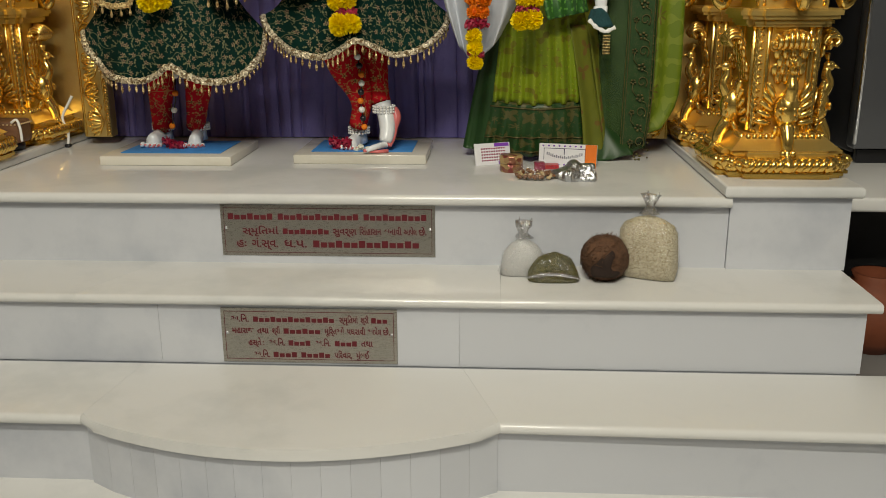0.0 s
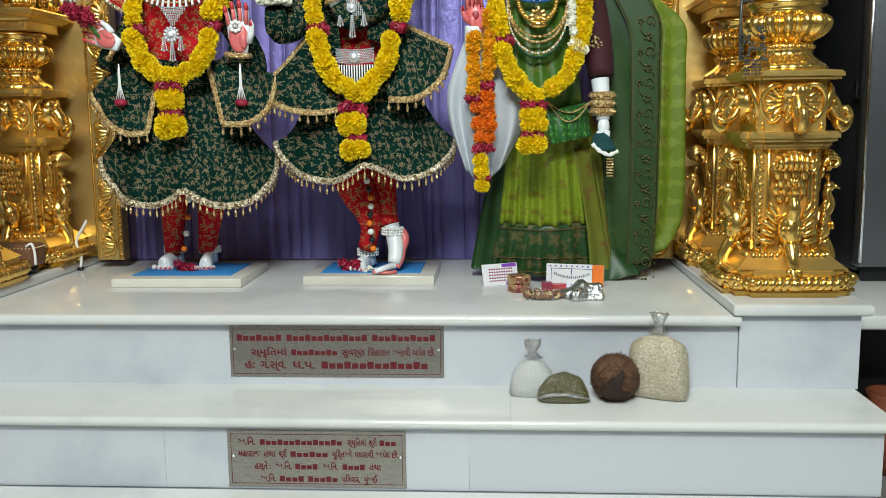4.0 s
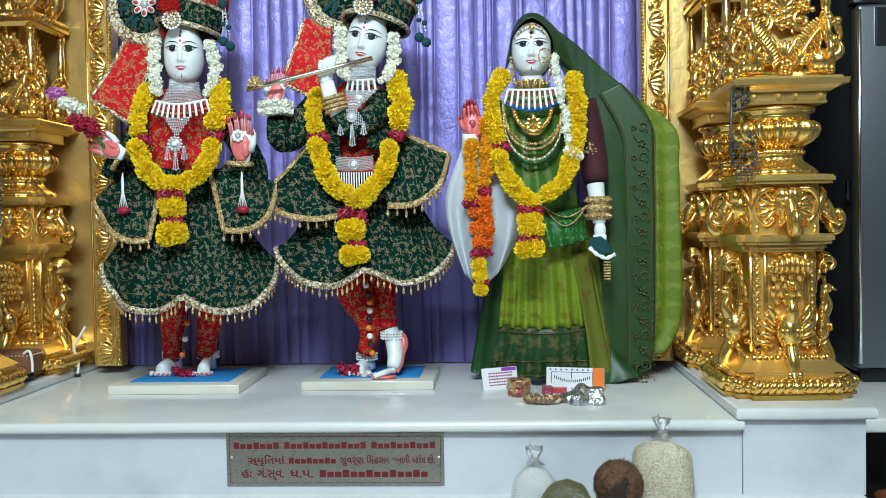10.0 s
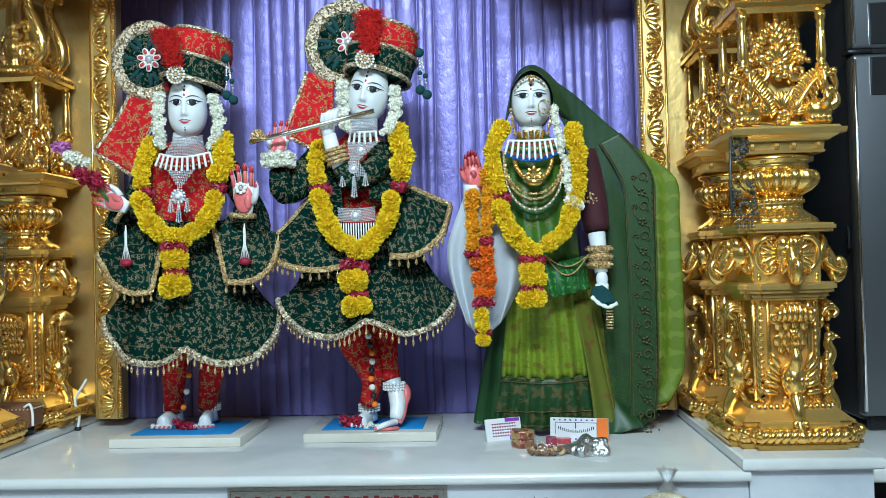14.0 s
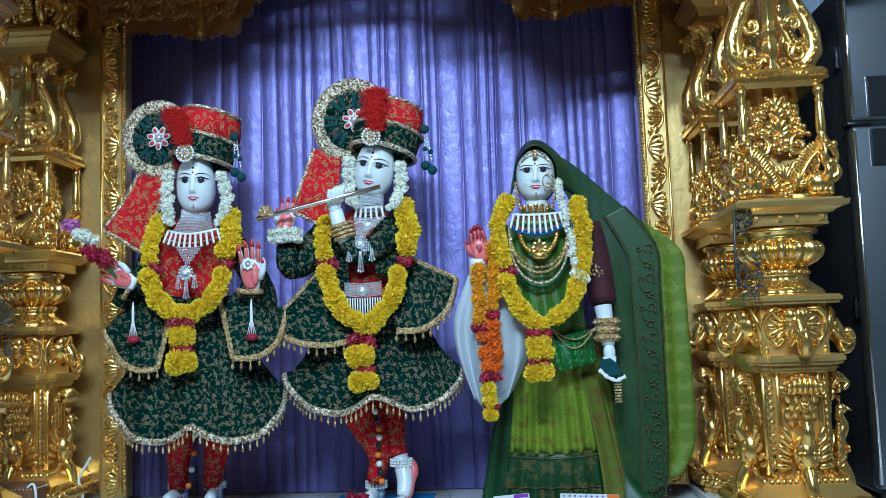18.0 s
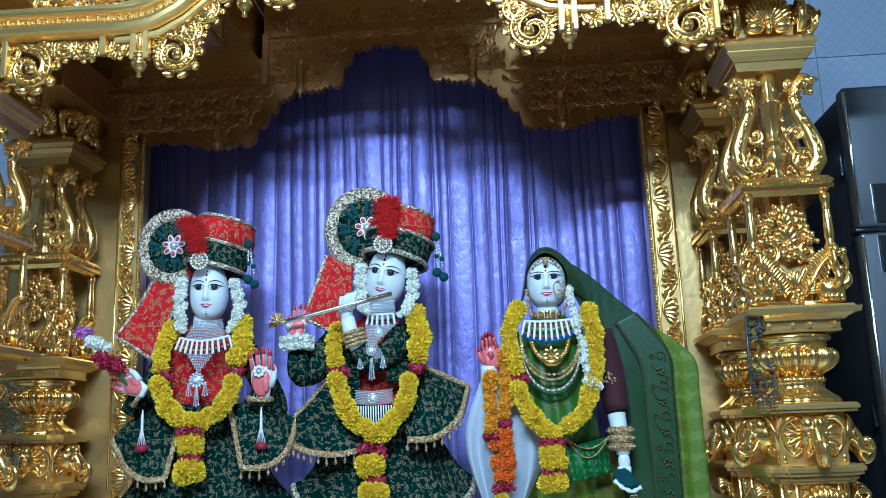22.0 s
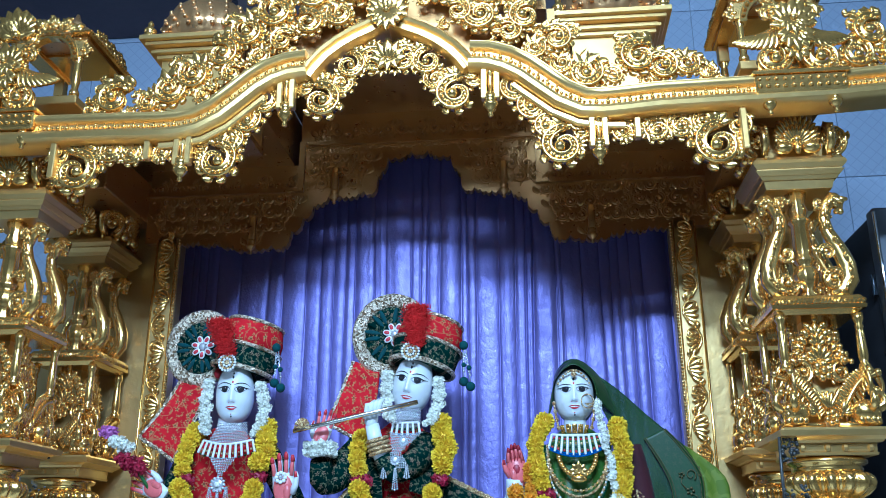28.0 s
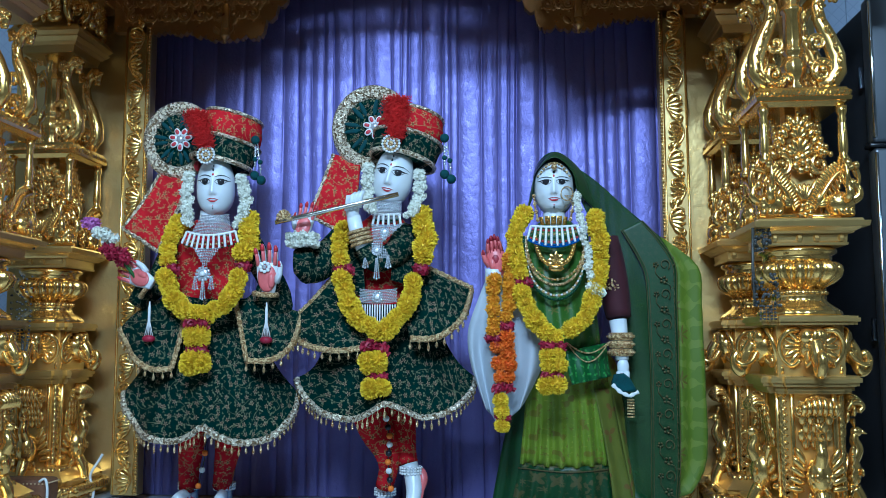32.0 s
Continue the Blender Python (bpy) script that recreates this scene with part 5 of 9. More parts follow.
LIP = simple("red_paint", (0.52, 0.035, 0.05), 0.3, vary=0.1)
YELLOW = simple("yellow_marigold", (0.95, 0.65, 0.012), 0.6, vary=0.2, scale=160, bumpy=0.3)
ORANGE = simple("orange_marigold", (0.85, 0.2, 0.01), 0.6, vary=0.25, scale=160, bumpy=0.3)
AMBER = simple("amber_marigold", (0.85, 0.4, 0.01), 0.6, vary=0.25, scale=160, bumpy=0.3)
ROSE = simple("dark_red_rose", (0.3, 0.006, 0.035), 0.55, vary=0.35, scale=120, bumpy=0.3)
WHITE_FLOWER = simple("white_tuberose", (0.8, 0.79, 0.68), 0.55, vary=0.1, scale=120, bumpy=0.2)
PINK_FLOWER = simple("mauve_flower", (0.5, 0.16, 0.45), 0.6, vary=0.3, scale=120)
STEM = simple("green_stem", (0.05, 0.16, 0.03), 0.6, vary=0.3)
FUR_RED = simple("red_plume", (0.62, 0.01, 0.008), 0.8, vary=0.25, scale=90)
FUR_WHITE = simple("white_fur", (0.8, 0.8, 0.76), 0.9, vary=0.1, scale=90)
POM = simple("dark_teal_pompom", (0.006, 0.05, 0.055), 0.9, vary=0.4, scale=200, bumpy=0.5)


# ---- cloth and ornament builders ----
def resample(pts, n):
    pts = [Vector(p) for p in pts]
    L = [0.0]
    for a, b in zip(pts, pts[1:]):
        L.append(L[-1] + (b - a).length)
    out, k = [], 0
    for i in range(n + 1):
        d = L[-1] * i / n
        while k < len(pts) - 2 and L[k + 1] < d:
            k += 1
        u = (d - L[k]) / max(1e-9, L[k + 1] - L[k])
        out.append(pts[k].lerp(pts[k + 1], min(1, max(0, u))))
    return out


def smooth_line(pts, n):
    """A soft curve through points."""
    p = [Vector(q) for q in pts]
    out = []
    for i in range(len(p) - 1):
        a, b, c, d = p[max(0, i - 1)], p[i], p[i + 1], p[min(len(p) - 1, i + 2)]
        for k in range(n):
            t = k / n
            out.append(0.5 * ((2 * b) + (c - a) * t + (2 * a - 5 * b + 4 * c - d) * t * t + (3 * b - a - 3 * c + d) * t ** 3))
    return out + [p[-1]]


def cloth(rows, nx=36, nz=10, thick=0.008, fold=0.0, freq=9, phase=0.0, bulge=0.0):
    """A hanging cloth through several lines from top to bottom, with folds that deepen downwards."""
    lines = [resample(smooth_line(r, 6), nx) for r in rows]
    grid = []
    for i in range(nx + 1):
        col = smooth_line([l[i] for l in lines], max(1, nz // (len(lines) - 1)))
        grid.append(col)
    n = len(grid[0])
    bm = bmesh.new()
    front, back = [], []
    for j in range(n):
        fr, bk = [], []
        for i in range(nx + 1):
            u, w = i / nx, j / (n - 1)
            dy = -fold * w * math.sin(2 * math.pi * freq * u + phase + 0.7 * math.sin(5 * u)) - bulge * (1 - (2 * u - 1) ** 2) * (0.5 + 0.5 * w)
            v = grid[i][j] + Vector((0, dy, 0))
            fr.append(bm.verts.new(v))
            bk.append(bm.verts.new(v + Vector((0, thick, 0))))
        front.append(fr), back.append(bk)
    grid_faces(bm, front, close=False), grid_faces(bm, [r[::-1] for r in back], close=False)
    rim = [(front[0], back[0]), (front[-1], back[-1]), ([r[0] for r in front], [r[0] for r in back]), ([r[-1] for r in front], [r[-1] for r in back])]
    for a, b in rim:
        for i in range(len(a) - 1):
            bm.faces.new((a[i], a[i + 1], b[i + 1], b[i]))
    bmesh.ops.recalc_face_normals(bm, faces=bm.faces)
    hem = [v.co.copy() for v in front[-1]]
    return bm, hem, [[v.co.copy() for v in r] for r in front]


def trim_tube(pts, r=0.008, flat=0.6, wob=0.0015):
    pts = resample(pts, max(8, int(sum((Vector(b) - Vector(a)).length for a, b in zip(pts, pts[1:])) / 0.006)))
    return tube(bmesh.new(), pts, [r + wob * math.sin(i * 1.9) for i in range(len(pts))], 7, flat=flat)


def fringe(pts, gap=0.021, drop=0.032, r=0.0035):
    bm = bmesh.new()
    L = sum((Vector(b) - Vector(a)).length for a, b in zip(pts, pts[1:]))
    rr = random.Random(7)
    for p in resample(pts, max(3, int(L / gap))):
        d = drop * rr.uniform(0.8, 1.15)
        x, y, z = p
        lathe(bm, [(0.0012, 0), (0.0012, -d * 0.35), (r, -d * 0.55), (r * 1.05, -d * 0.8), (0.0005, -d)], x, y - 0.003, z - 0.004, segs=6)
    return bm


def flower_mesh(name, mat, r=0.026, petals=64, seed=1, curl=0.5):
    """A round flower head of many small crinkled petals."""
    rr = random.Random(seed)
    bm = bmesh.new()
    ball(bm, (0, 0, 0), r * 0.7, 8, 5)
    for i in range(petals):
        zc = 1 - 2 * (i + 0.5) / petals
        a = i * 2.39996
        s = math.sqrt(1 - zc * zc)
        d = Vector((s * math.cos(a), s * math.sin(a), zc))
        u = d.orthogonal().normalized()
        u.rotate(Matrix.Rotation(rr.uniform(0, 6.3), 3, d))
        w = d.cross(u)
        k = r * rr.uniform(0.85, 1.12)
        b0, t0 = d * r * 0.55, d * k
        pw = r * rr.uniform(0.2, 0.3) * (64 / max(64, petals)) ** 0.5
        vs = [bm.verts.new(b0 - w * pw * 0.5), bm.verts.new(b0 + w * pw * 0.5), bm.verts.new(t0 + w * pw + u * pw * curl), bm.verts.new(t0 * 1.06 + u * pw * 0.9), bm.verts.new(t0 - w * pw + u * pw * curl)]
        bm.faces.new(vs)
    me = mesh_from(name, bm, False)
    me.materials.append(mat)
    return me


MARI = [flower_mesh("marigold", YELLOW, 0.0262, 420, s) for s in (1, 2, 3)]
MARI_O = [flower_mesh("marigold", ORANGE, 0.022, 240, s) for s in (4, 5)]
MARI_A = [flower_mesh("marigold", AMBER, 0.021, 240, s) for s in (6, 7)]
ROSES = [flower_mesh("rose", ROSE, 0.02, 34, s, 1.0) for s in (8, 9)]
TUBER = [flower_mesh("tuberose", WHITE_FLOWER, 0.0128, 40, s, 0.6) for s in (10, 11)]
MAUVE = [flower_mesh("mauve_flower", PINK_FLOWER, 0.018, 40, 12)]


def heads(parent, name, pts, meshes, gap, jitter=0.005, size=1.0, seed=1, wide=0):
    """Flower heads strung along a line; wide adds a second head beside every one."""
    rr = random.Random(seed)
    L = sum((Vector(b) - Vector(a)).length for a, b in zip(pts, pts[1:]))
    for p in resample(pts, max(1, int(L / gap))):
        for k in range(1 + wide):
            ob = new(name, rr.choice(meshes))
            ob.parent = parent
            off = (k - wide / 2) * (0.017 if name == "tuberose" else 0.026)
            q = p - parent.location
            ob.location = (q.x + off + rr.uniform(-jitter, jitter), q.y + rr.uniform(-jitter, jitter), q.z + rr.uniform(-jitter, jitter))
            ob.rotation_euler = (rr.uniform(0, 6), rr.uniform(0, 6), rr.uniform(0, 6))
            f = size * rr.uniform(0.88, 1.12)
            ob.scale = (f, f, f)


def garland(where, strands, label):
    g = thing("garland", label, "garland", where, group="garlands")
    for i, (pts, kind, gap, size, wide) in enumerate(strands):
        name, meshes = {"y": ("marigold", MARI), "o": ("marigold", MARI_O), "a": ("marigold", MARI_A), "r": ("rose", ROSES), "w": ("tuberose", TUBER)}[kind]
        heads(g, name, smooth_line(pts, 6) if len(pts) > 2 else pts, meshes, gap, 0.005, size, i + 3, wide)
    return g


def hand(bm, c, s, turn, skin=0, palm=3, flip=1, tips=5, finger=None, spread=1.22, reach=1.0):
    """A carved open hand, painted palm to the front, fingers up in its own frame."""
    m = turn
    finger = palm if finger is None else finger

    def q(x, y, z):
        return Vector(c) + m @ Vector((x * s, y * s, z * s))

    tube(bm, [q(0, 0.004, -0.062), q(0, 0.003, -0.04), q(0, 0, -0.012), q(0, 0, 0.016), q(0, -0.001, 0.028)], [0.018 * s, 0.023 * s, 0.03 * s, 0.031 * s, 0.026 * s], 16, mi=skin, flat=0.42)
    ball(bm, q(0, -0.0075, -0.012), 1.0, 16, 12, mi=palm, scale=(0.026 * s, 0.009 * s, 0.042 * s), turn=m)
    ball(bm, q(0.013 * flip, -0.012, -0.022), 1.0, 10, 8, mi=palm, scale=(0.011 * s, 0.008 * s, 0.022 * s), turn=m)
    for i, x in enumerate((-0.0245, -0.0085, 0.0075, 0.0225)):
        L = (0.042, 0.053, 0.056, 0.047)[i] * reach
        sp = x * spread
        tube(bm, [q(x, 0.001, 0.018), q((x + sp) / 2, -0.001, 0.026 + L * 0.45), q(sp, -0.007, 0.026 + L * 0.85), q(sp, -0.011, 0.026 + L)], [0.0078 * s, 0.0071 * s, 0.0062 * s, 0.004 * s], 8, mi=skin)
        tube(bm, [q(x, -0.0052, 0.02), q((x + sp) / 2, -0.0062, 0.026 + L * 0.45), q(sp, -0.0105, 0.026 + L * 0.78)], [0.0058 * s, 0.0054 * s, 0.0046 * s], 8, mi=finger)
        tube(bm, [q(sp * 0.98, -0.0085, 0.026 + L * 0.68), q(sp, -0.0115, 0.026 + L * 0.88), q(sp, -0.0135, 0.028 + L)], [0.0062 * s, 0.006 * s, 0.003 * s], 8, mi=tips)
    tube(bm, [q(0.024 * flip, -0.003, -0.026), q(0.036 * flip, -0.009, -0.004), q(0.04 * flip, -0.014, 0.018), q(0.038 * flip, -0.016, 0.03)], [0.0105 * s, 0.009 * s, 0.0072 * s, 0.004 * s], 9, mi=skin)
    tube(bm, [q(0.039 * flip, -0.0165, 0.015), q(0.038 * flip, -0.019, 0.03)], [0.006 * s, 0.003 * s], 7, mi=tips)


def face(bm, c, rx, rz, turn, skin=0, lip=5, black=4, eyes=7, brow=0.0, top=1.0):
    """A smooth carved head with painted brows, eyes and lips. brow raises the arch of the brows."""
    ry = rx * 1.12
    g = lambda a, w: math.exp(-(a / w) ** 2)

    old, now = (-1.0, -0.8, -0.5, -0.2, 0.12, 0.4, 1.0), (-1.0, -0.82, -0.56, -0.38, 0.04, 0.23, 1.0)
    low = lambda v: float(np.interp(v, old, now))

    def relief(u, v):
        a, v = abs(u), float(np.interp(v, now, old))
        nose = (0.29 * min(1, max(0, (0.34 - v) / 0.54)) ** 1.3 if v > -0.2 else 0.29 * max(0, 1 - (-0.2 - v) / 0.09)) * g(u, 0.085 + 0.05 * max(0, 0.2 - v))
        nose += 0.07 * g(a - 0.13, 0.07) * g(v + 0.2, 0.06)
        lips = 0.085 * g(u, 0.19) * g(v + 0.44, 0.045) + 0.085 * g(u, 0.15) * g(v + 0.55, 0.05) - 0.03 * g(u, 0.25) * g(v + 0.495, 0.02)
        return nose + lips - 0.075 * g(a - 0.36, 0.2) * g(v - 0.14, 0.13) + 0.045 * g(a - 0.38, 0.15) * g(v - 0.12, 0.07) + 0.13 * g(u, 0.24) * g(v + 0.8, 0.14) + 0.04 * g(a - 0.5, 0.22) * g(v + 0.22, 0.22)

    def jaw(v):
        return 1 + 0.24 * max(0, -v) ** 1.5

    def q(u, v, lift=0.0007):
        v = low(v)
        y = -math.sqrt(max(0.0, 1 - u * u - v * v)) * ry - relief(u, v) * rx
        n = Vector((u * rx, y, v * rz)).normalized()
        return Vector(c) + turn @ (Vector((u * rx * jaw(v), y, v * rz * (top if v > 0 else 1.0))) + n * lift)

    segs, rows, rings = 84, 60, []
    for j in range(1, rows):
        a = math.pi * j / rows
        ring = []
        for i in range(segs):
            b = 2 * math.pi * i / segs
            u, y, v = math.sin(a) * math.cos(b), math.sin(a) * math.sin(b), -math.cos(a)
            push = relief(u, v) * rx * min(1, max(0, -y * 4)) if y < 0 else 0
            ring.append(bm.verts.new(Vector(c) + turn @ Vector((u * rx * jaw(v), y * ry - push, v * rz * (top if v > 0 else 1.0)))))
        rings.append(ring)
    grid_faces(bm, rings, mi=skin)

    def fill(top, low, mi, n=10, rows=3, lift=0.0007):
        """A painted patch between two lines given in the head's own radii."""
        tl = [Vector((x, y, 0)) for x, y in top]
        ll = [Vector((x, y, 0)) for x, y in low]
        tp, lp = resample(smooth_line(tl, 5), n), resample(smooth_line(ll, 5), n)
        rr = [[bm.verts.new(q(*(tp[i].lerp(lp[i], k / rows)).to_2d(), lift)) for i in range(n + 1)] for k in range(rows + 1)]
        grid_faces(bm, rr, close=False, mi=mi)

    for h in (-1, 1):
        # brow, lash line, white, iris and lower lid
        fill([(h * 0.08, 0.28), (h * 0.32, 0.385 + brow), (h * 0.62, 0.385 + brow), (h * 0.88, 0.25)], [(h * 0.08, 0.255), (h * 0.32, 0.335 + brow), (h * 0.62, 0.345 + brow), (h * 0.88, 0.246)], black, 16, 2)
        fill([(h * 0.1, 0.085), (h * 0.24, 0.195), (h * 0.44, 0.225), (h * 0.63, 0.18), (h * 0.85, 0.16)], [(h * 0.1, 0.08), (h * 0.24, 0.145), (h * 0.44, 0.158), (h * 0.63, 0.12), (h * 0.85, 0.153)], black, 16, 2, 0.0015)
        fill([(h * 0.12, 0.085), (h * 0.28, 0.16), (h * 0.44, 0.168), (h * 0.68, 0.125)], [(h * 0.12, 0.08), (h * 0.26, 0.045), (h * 0.44, 0.034), (h * 0.68, 0.115)], eyes, 12, 3, 0.0004)
        fill([(h * 0.12, 0.082), (h * 0.26, 0.045), (h * 0.44, 0.034), (h * 0.7, 0.13)], [(h * 0.12, 0.074), (h * 0.26, 0.03), (h * 0.44, 0.018), (h * 0.7, 0.12)], black, 12, 1, 0.0014)
        arc = lambda up: [(h * 0.4 + 0.17 * math.cos(math.pi * i / 8), 0.104 + up * 0.075 * math.sin(math.pi * i / 8)) for i in range(9)]
        fill(arc(1), arc(-1), black, 12, 4, 0.0013)
        # white catchlight painted on the iris
        fill([(h * 0.36, 0.138), (h * 0.385, 0.138)], [(h * 0.36, 0.12), (h * 0.385, 0.12)], eyes, 2, 1, 0.0018)
        fill([(h * 0.09, -0.262), (h * 0.15, -0.248)], [(h * 0.09, -0.277), (h * 0.15, -0.268)], lip, 3, 1)
    fill([(-0.27, -0.472), (-0.1, -0.43), (0, -0.445), (0.1, -0.43), (0.27, -0.472)], [(-0.27, -0.478), (-0.1, -0.497), (0, -0.507), (0.1, -0.497), (0.27, -0.478)], lip, 16, 3)
    fill([(-0.24, -0.485), (-0.09, -0.505), (0, -0.513), (0.09, -0.505), (0.24, -0.485)], [(-0.24, -0.49), (-0.12, -0.57), (0, -0.592), (0.12, -0.57), (0.24, -0.49)], lip, 16, 3)
    fill([(-0.28, -0.478), (0, -0.505), (0.28, -0.478)], [(-0.28, -0.484), (0, -0.516), (0.28, -0.484)], black, 10, 1, 0.0012)
    # forehead mark and chin jewel
    for v, r, mi in ((0.4, 0.055, lip), (0.52, 0.06, black), (0.62, 0.045, black)):
        ball(bm, q(0, v), rx * r, 8, 6, mi=mi, scale=(0.9, 0.4, 1.3), turn=turn)
    ball(bm, q(0, -0.8), rx * 0.05, 8, 6, mi=black, scale=(0.8, 0.5, 1), turn=turn)
    ball(bm, q(0, -0.72), rx * 0.032, 8, 6, mi=lip)
    # hair behind the temples
    ball(bm, Vector(c) + turn @ Vector((0, rx * 0.3, rz * 0.12)), 1.0, 28, 18, mi=black, scale=(rx * 1.07, ry * 0.98, rz * 0.98), turn=turn)


def foot(bm, c, ang, s=1.0, skin=0):
    """A bare foot, heel at c, with five toes and painted nails."""
    m = Matrix.Rotation(ang, 3, "Z")
    q = lambda x, y, z: Vector(c) + m @ Vector((x * s, y * s, z * s))
    tube(bm, [q(0, 0.028, 0.016), q(0, 0.0, 0.024), q(0, -0.035, 0.021), q(0, -0.065, 0.013), q(0, -0.082, 0.009)], [0.02 * s, 0.025 * s, 0.029 * s, 0.032 * s, 0.03 * s], 14, mi=skin, flat=0.62)
    tube(bm, [q(0, 0.008, 0.012), q(0, 0.006, 0.04), q(0, 0.008, 0.07)], [0.026 * s, 0.023 * s, 0.024 * s], 12, mi=skin)
    for i in range(5):
        k = (1.3, 1.1, 1.0, 0.92, 0.85)[i]
        x, y = -0.026 + 0.0128 * i, -0.092 + 0.0035 * i
        ball(bm, q(x, y, 0.0075 * k), 0.0078 * s * k ** 0.5, 8, 6, mi=skin, scale=(0.85, 1.7, 1))
        ball(bm, q(x, y - 0.0095, 0.0085 * k), 0.0052 * s, 7, 5, mi=3, scale=(0.9, 1, 0.8))
    tube(bm, [q(-0.03, -0.08, 0.003), q(0, -0.09, 0.003), q(0.03, -0.078, 0.003)], 0.0035 * s, 6, mi=3)


EYE_WHITE = simple("white_eye_enamel", (0.85, 0.86, 0.88), 0.15, vary=0.02, bumpy=0.0)
STATUE_MATS = [SKIN, RED, GREEN, PALM, BLACK, LIP, SKIN, EYE_WHITE]


def anklet(where, r, label="white pearl anklet round a statue's ankle"):
    a = thing("anklet", label, "anklet", where, group="anklets")
    bm = bmesh.new()
    for k in range(3):
        for i in range(18):
            t = 2 * math.pi * i / 18
            ball(bm, (r * math.cos(t), r * math.sin(t), -0.008 * k), 0.0048, 6, 4)
    part("beading", bm, PEARL, a)["kind"] = "stuff"


def pompom_string(pts, label, mats, r=0.011):
    s = thing("pompom_string", label, "tassel", pts[0], group="pompom strings")
    part("cord", tube(bmesh.new(), [Vector(p) - s.location for p in pts], 0.0016, 5), BLACK, s)
    for i, p in enumerate(resample(pts, len(mats) - 1)):
        part("pompom", ball(bmesh.new(), p - s.location, r, 10, 7), mats[i], s)


def turban(c, top, r0, r1, disc, disc_r, gem, feather, tassel, label):
    """A drum-shaped turban with a fan disc, plume, brooch and tassels."""
    t = thing("turban", label, "turban", c, group="turbans of the statues")
    C, D = Vector((0, 0, 0)), Vector(top) - Vector(c)
    ax = D.normalized()
    e1 = ax.cross(Vector((0, 1, 0))).normalized()
    e2 = ax.cross(e1)

    def ring(bm, h, r):
        return [bm.verts.new(C + D * h + r * (math.cos(a) * e1 + 0.95 * math.sin(a) * e2)) for a in [2 * math.pi * i / 36 for i in range(36)]]

    bm = bmesh.new()
    grid_faces(bm, [ring(bm, h, r) for h, r in ((0.0, r0), (0.12, r0 * 1.01), (0.3, r0 * 1.04), (0.46, r0 * 1.08))])
    part("band", bm, GREEN, t, "dark green brocade band")
    bm = bmesh.new()
    grid_faces(bm, [ring(bm, h, r) for h, r in ((0.44, r0 * 1.05), (0.7, (r0 + r1) / 2 * 1.08), (0.95, r1), (1.0, r1 * 0.96), (1.03, r1 * 0.8))])
    part("drum", bm, RED, t, "red brocade drum")
    for h, r, w in ((0.02, r0 * 1.01, 0.0075), (0.46, r0 * 1.09, 0.006), (0.99, r1 * 0.99, 0.006)):
        pts = [C + D * h + r * (math.cos(a) * e1 + 0.95 * math.sin(a) * e2) for a in [2 * math.pi * i / 60 for i in range(61)]]
        part("braid", tube(bmesh.new(), pts, w, 6), TRIM, t)
    bm = bmesh.new()
    dc = Vector(disc) - Vector(c)
    n = 80
    rr = [[bm.verts.new(dc + Vector((r * math.cos(2 * math.pi * i / n), -(0.006 if i % 2 else 0.0) * (r / disc_r) - d, r * 1.08 * math.sin(2 * math.pi * i / n)))) for i in range(n)] for r, d in ((disc_r * 0.05, 0.012), (disc_r * 0.4, 0.01), (disc_r * 0.72, 0.004), (disc_r * 0.73, -0.014), (disc_r * 0.05, -0.014))]
    grid_faces(bm, rr)
    part("fan_disc", bm, GREEN, t, "pleated dark green disc")
    for i in range(20):
        a = 2 * math.pi * (i + 0.5) / 20
        bm = bmesh.new()
        lobe(bm, dc + Vector((disc_r * 0.26 * math.cos(a), -0.008, disc_r * 0.28 * math.sin(a))), a, disc_r * 0.44, disc_r * 0.058, 0.75, 0.1)
        part("pleat", bm, GREEN if i % 3 == 2 else POM, t)
    bm = bmesh.new()
    rng2 = random.Random(3)
    n = 60
    rr = []
    for f, d in ((0.66, 0.004), (0.72, 0.016), (0.85, 0.02), (0.97, 0.012), (1.0, 0.0), (0.95, -0.014), (0.7, -0.014)):
        rr.append([bm.verts.new(dc + Vector((disc_r * f * math.cos(2 * math.pi * i / n), -d - 0.004 * rng2.random(), disc_r * 1.08 * f * math.sin(2 * math.pi * i / n)))) for i in range(n)])
    grid_faces(bm, rr, cap=False)
    part("disc_border", bm, TRIM, t, "broad silver sequin border")
    fc = dc + Vector((disc_r * 0.08, -0.02, 0.0))
    for i in range(7):
        a = 2 * math.pi * i / 7 + 0.2
        d = Vector((math.cos(a), 0, math.sin(a)))
        turn = Matrix.Rotation(math.pi / 2 - a, 3, "Y")
        ptl = part("petal", ball(bmesh.new(), fc + d * 0.0245, 1.0, 10, 8, scale=(0.0098, 0.004, 0.0145), turn=turn), PEARL, t, "white enamel petal with a red heart")
        part("heart", ball(bmesh.new(), fc + d * 0.0255 + Vector((0, -0.003, 0)), 1.0, 8, 6, scale=(0.006, 0.0028, 0.0095), turn=turn), LIP, ptl)
    part("flower_centre", ball(bmesh.new(), fc + Vector((0, -0.004, 0)), 0.012, 10, 7, scale=(1, 0.6, 1)), SILVER, t)
    bm = bmesh.new()
    g = Vector(gem) - Vector(c)
    ball(bm, g, 0.0075, 10, 7, scale=(1, 0.7, 1))
    for rad, cnt, s in ((0.0115, 8, 0.0042), (0.0185, 14, 0.0041), (0.025, 18, 0.0042)):
        for i in range(cnt):
            a = 2 * math.pi * i / cnt
            ball(bm, g + Vector((rad * math.cos(a), 0.1 * rad, rad * math.sin(a))), s, 8, 6, mi=0 if cnt == 14 else 1)
    part("brooch", bm, [TRIM_GOLD, PEARL], t, "round silver and gold brooch")
    bm = bmesh.new()
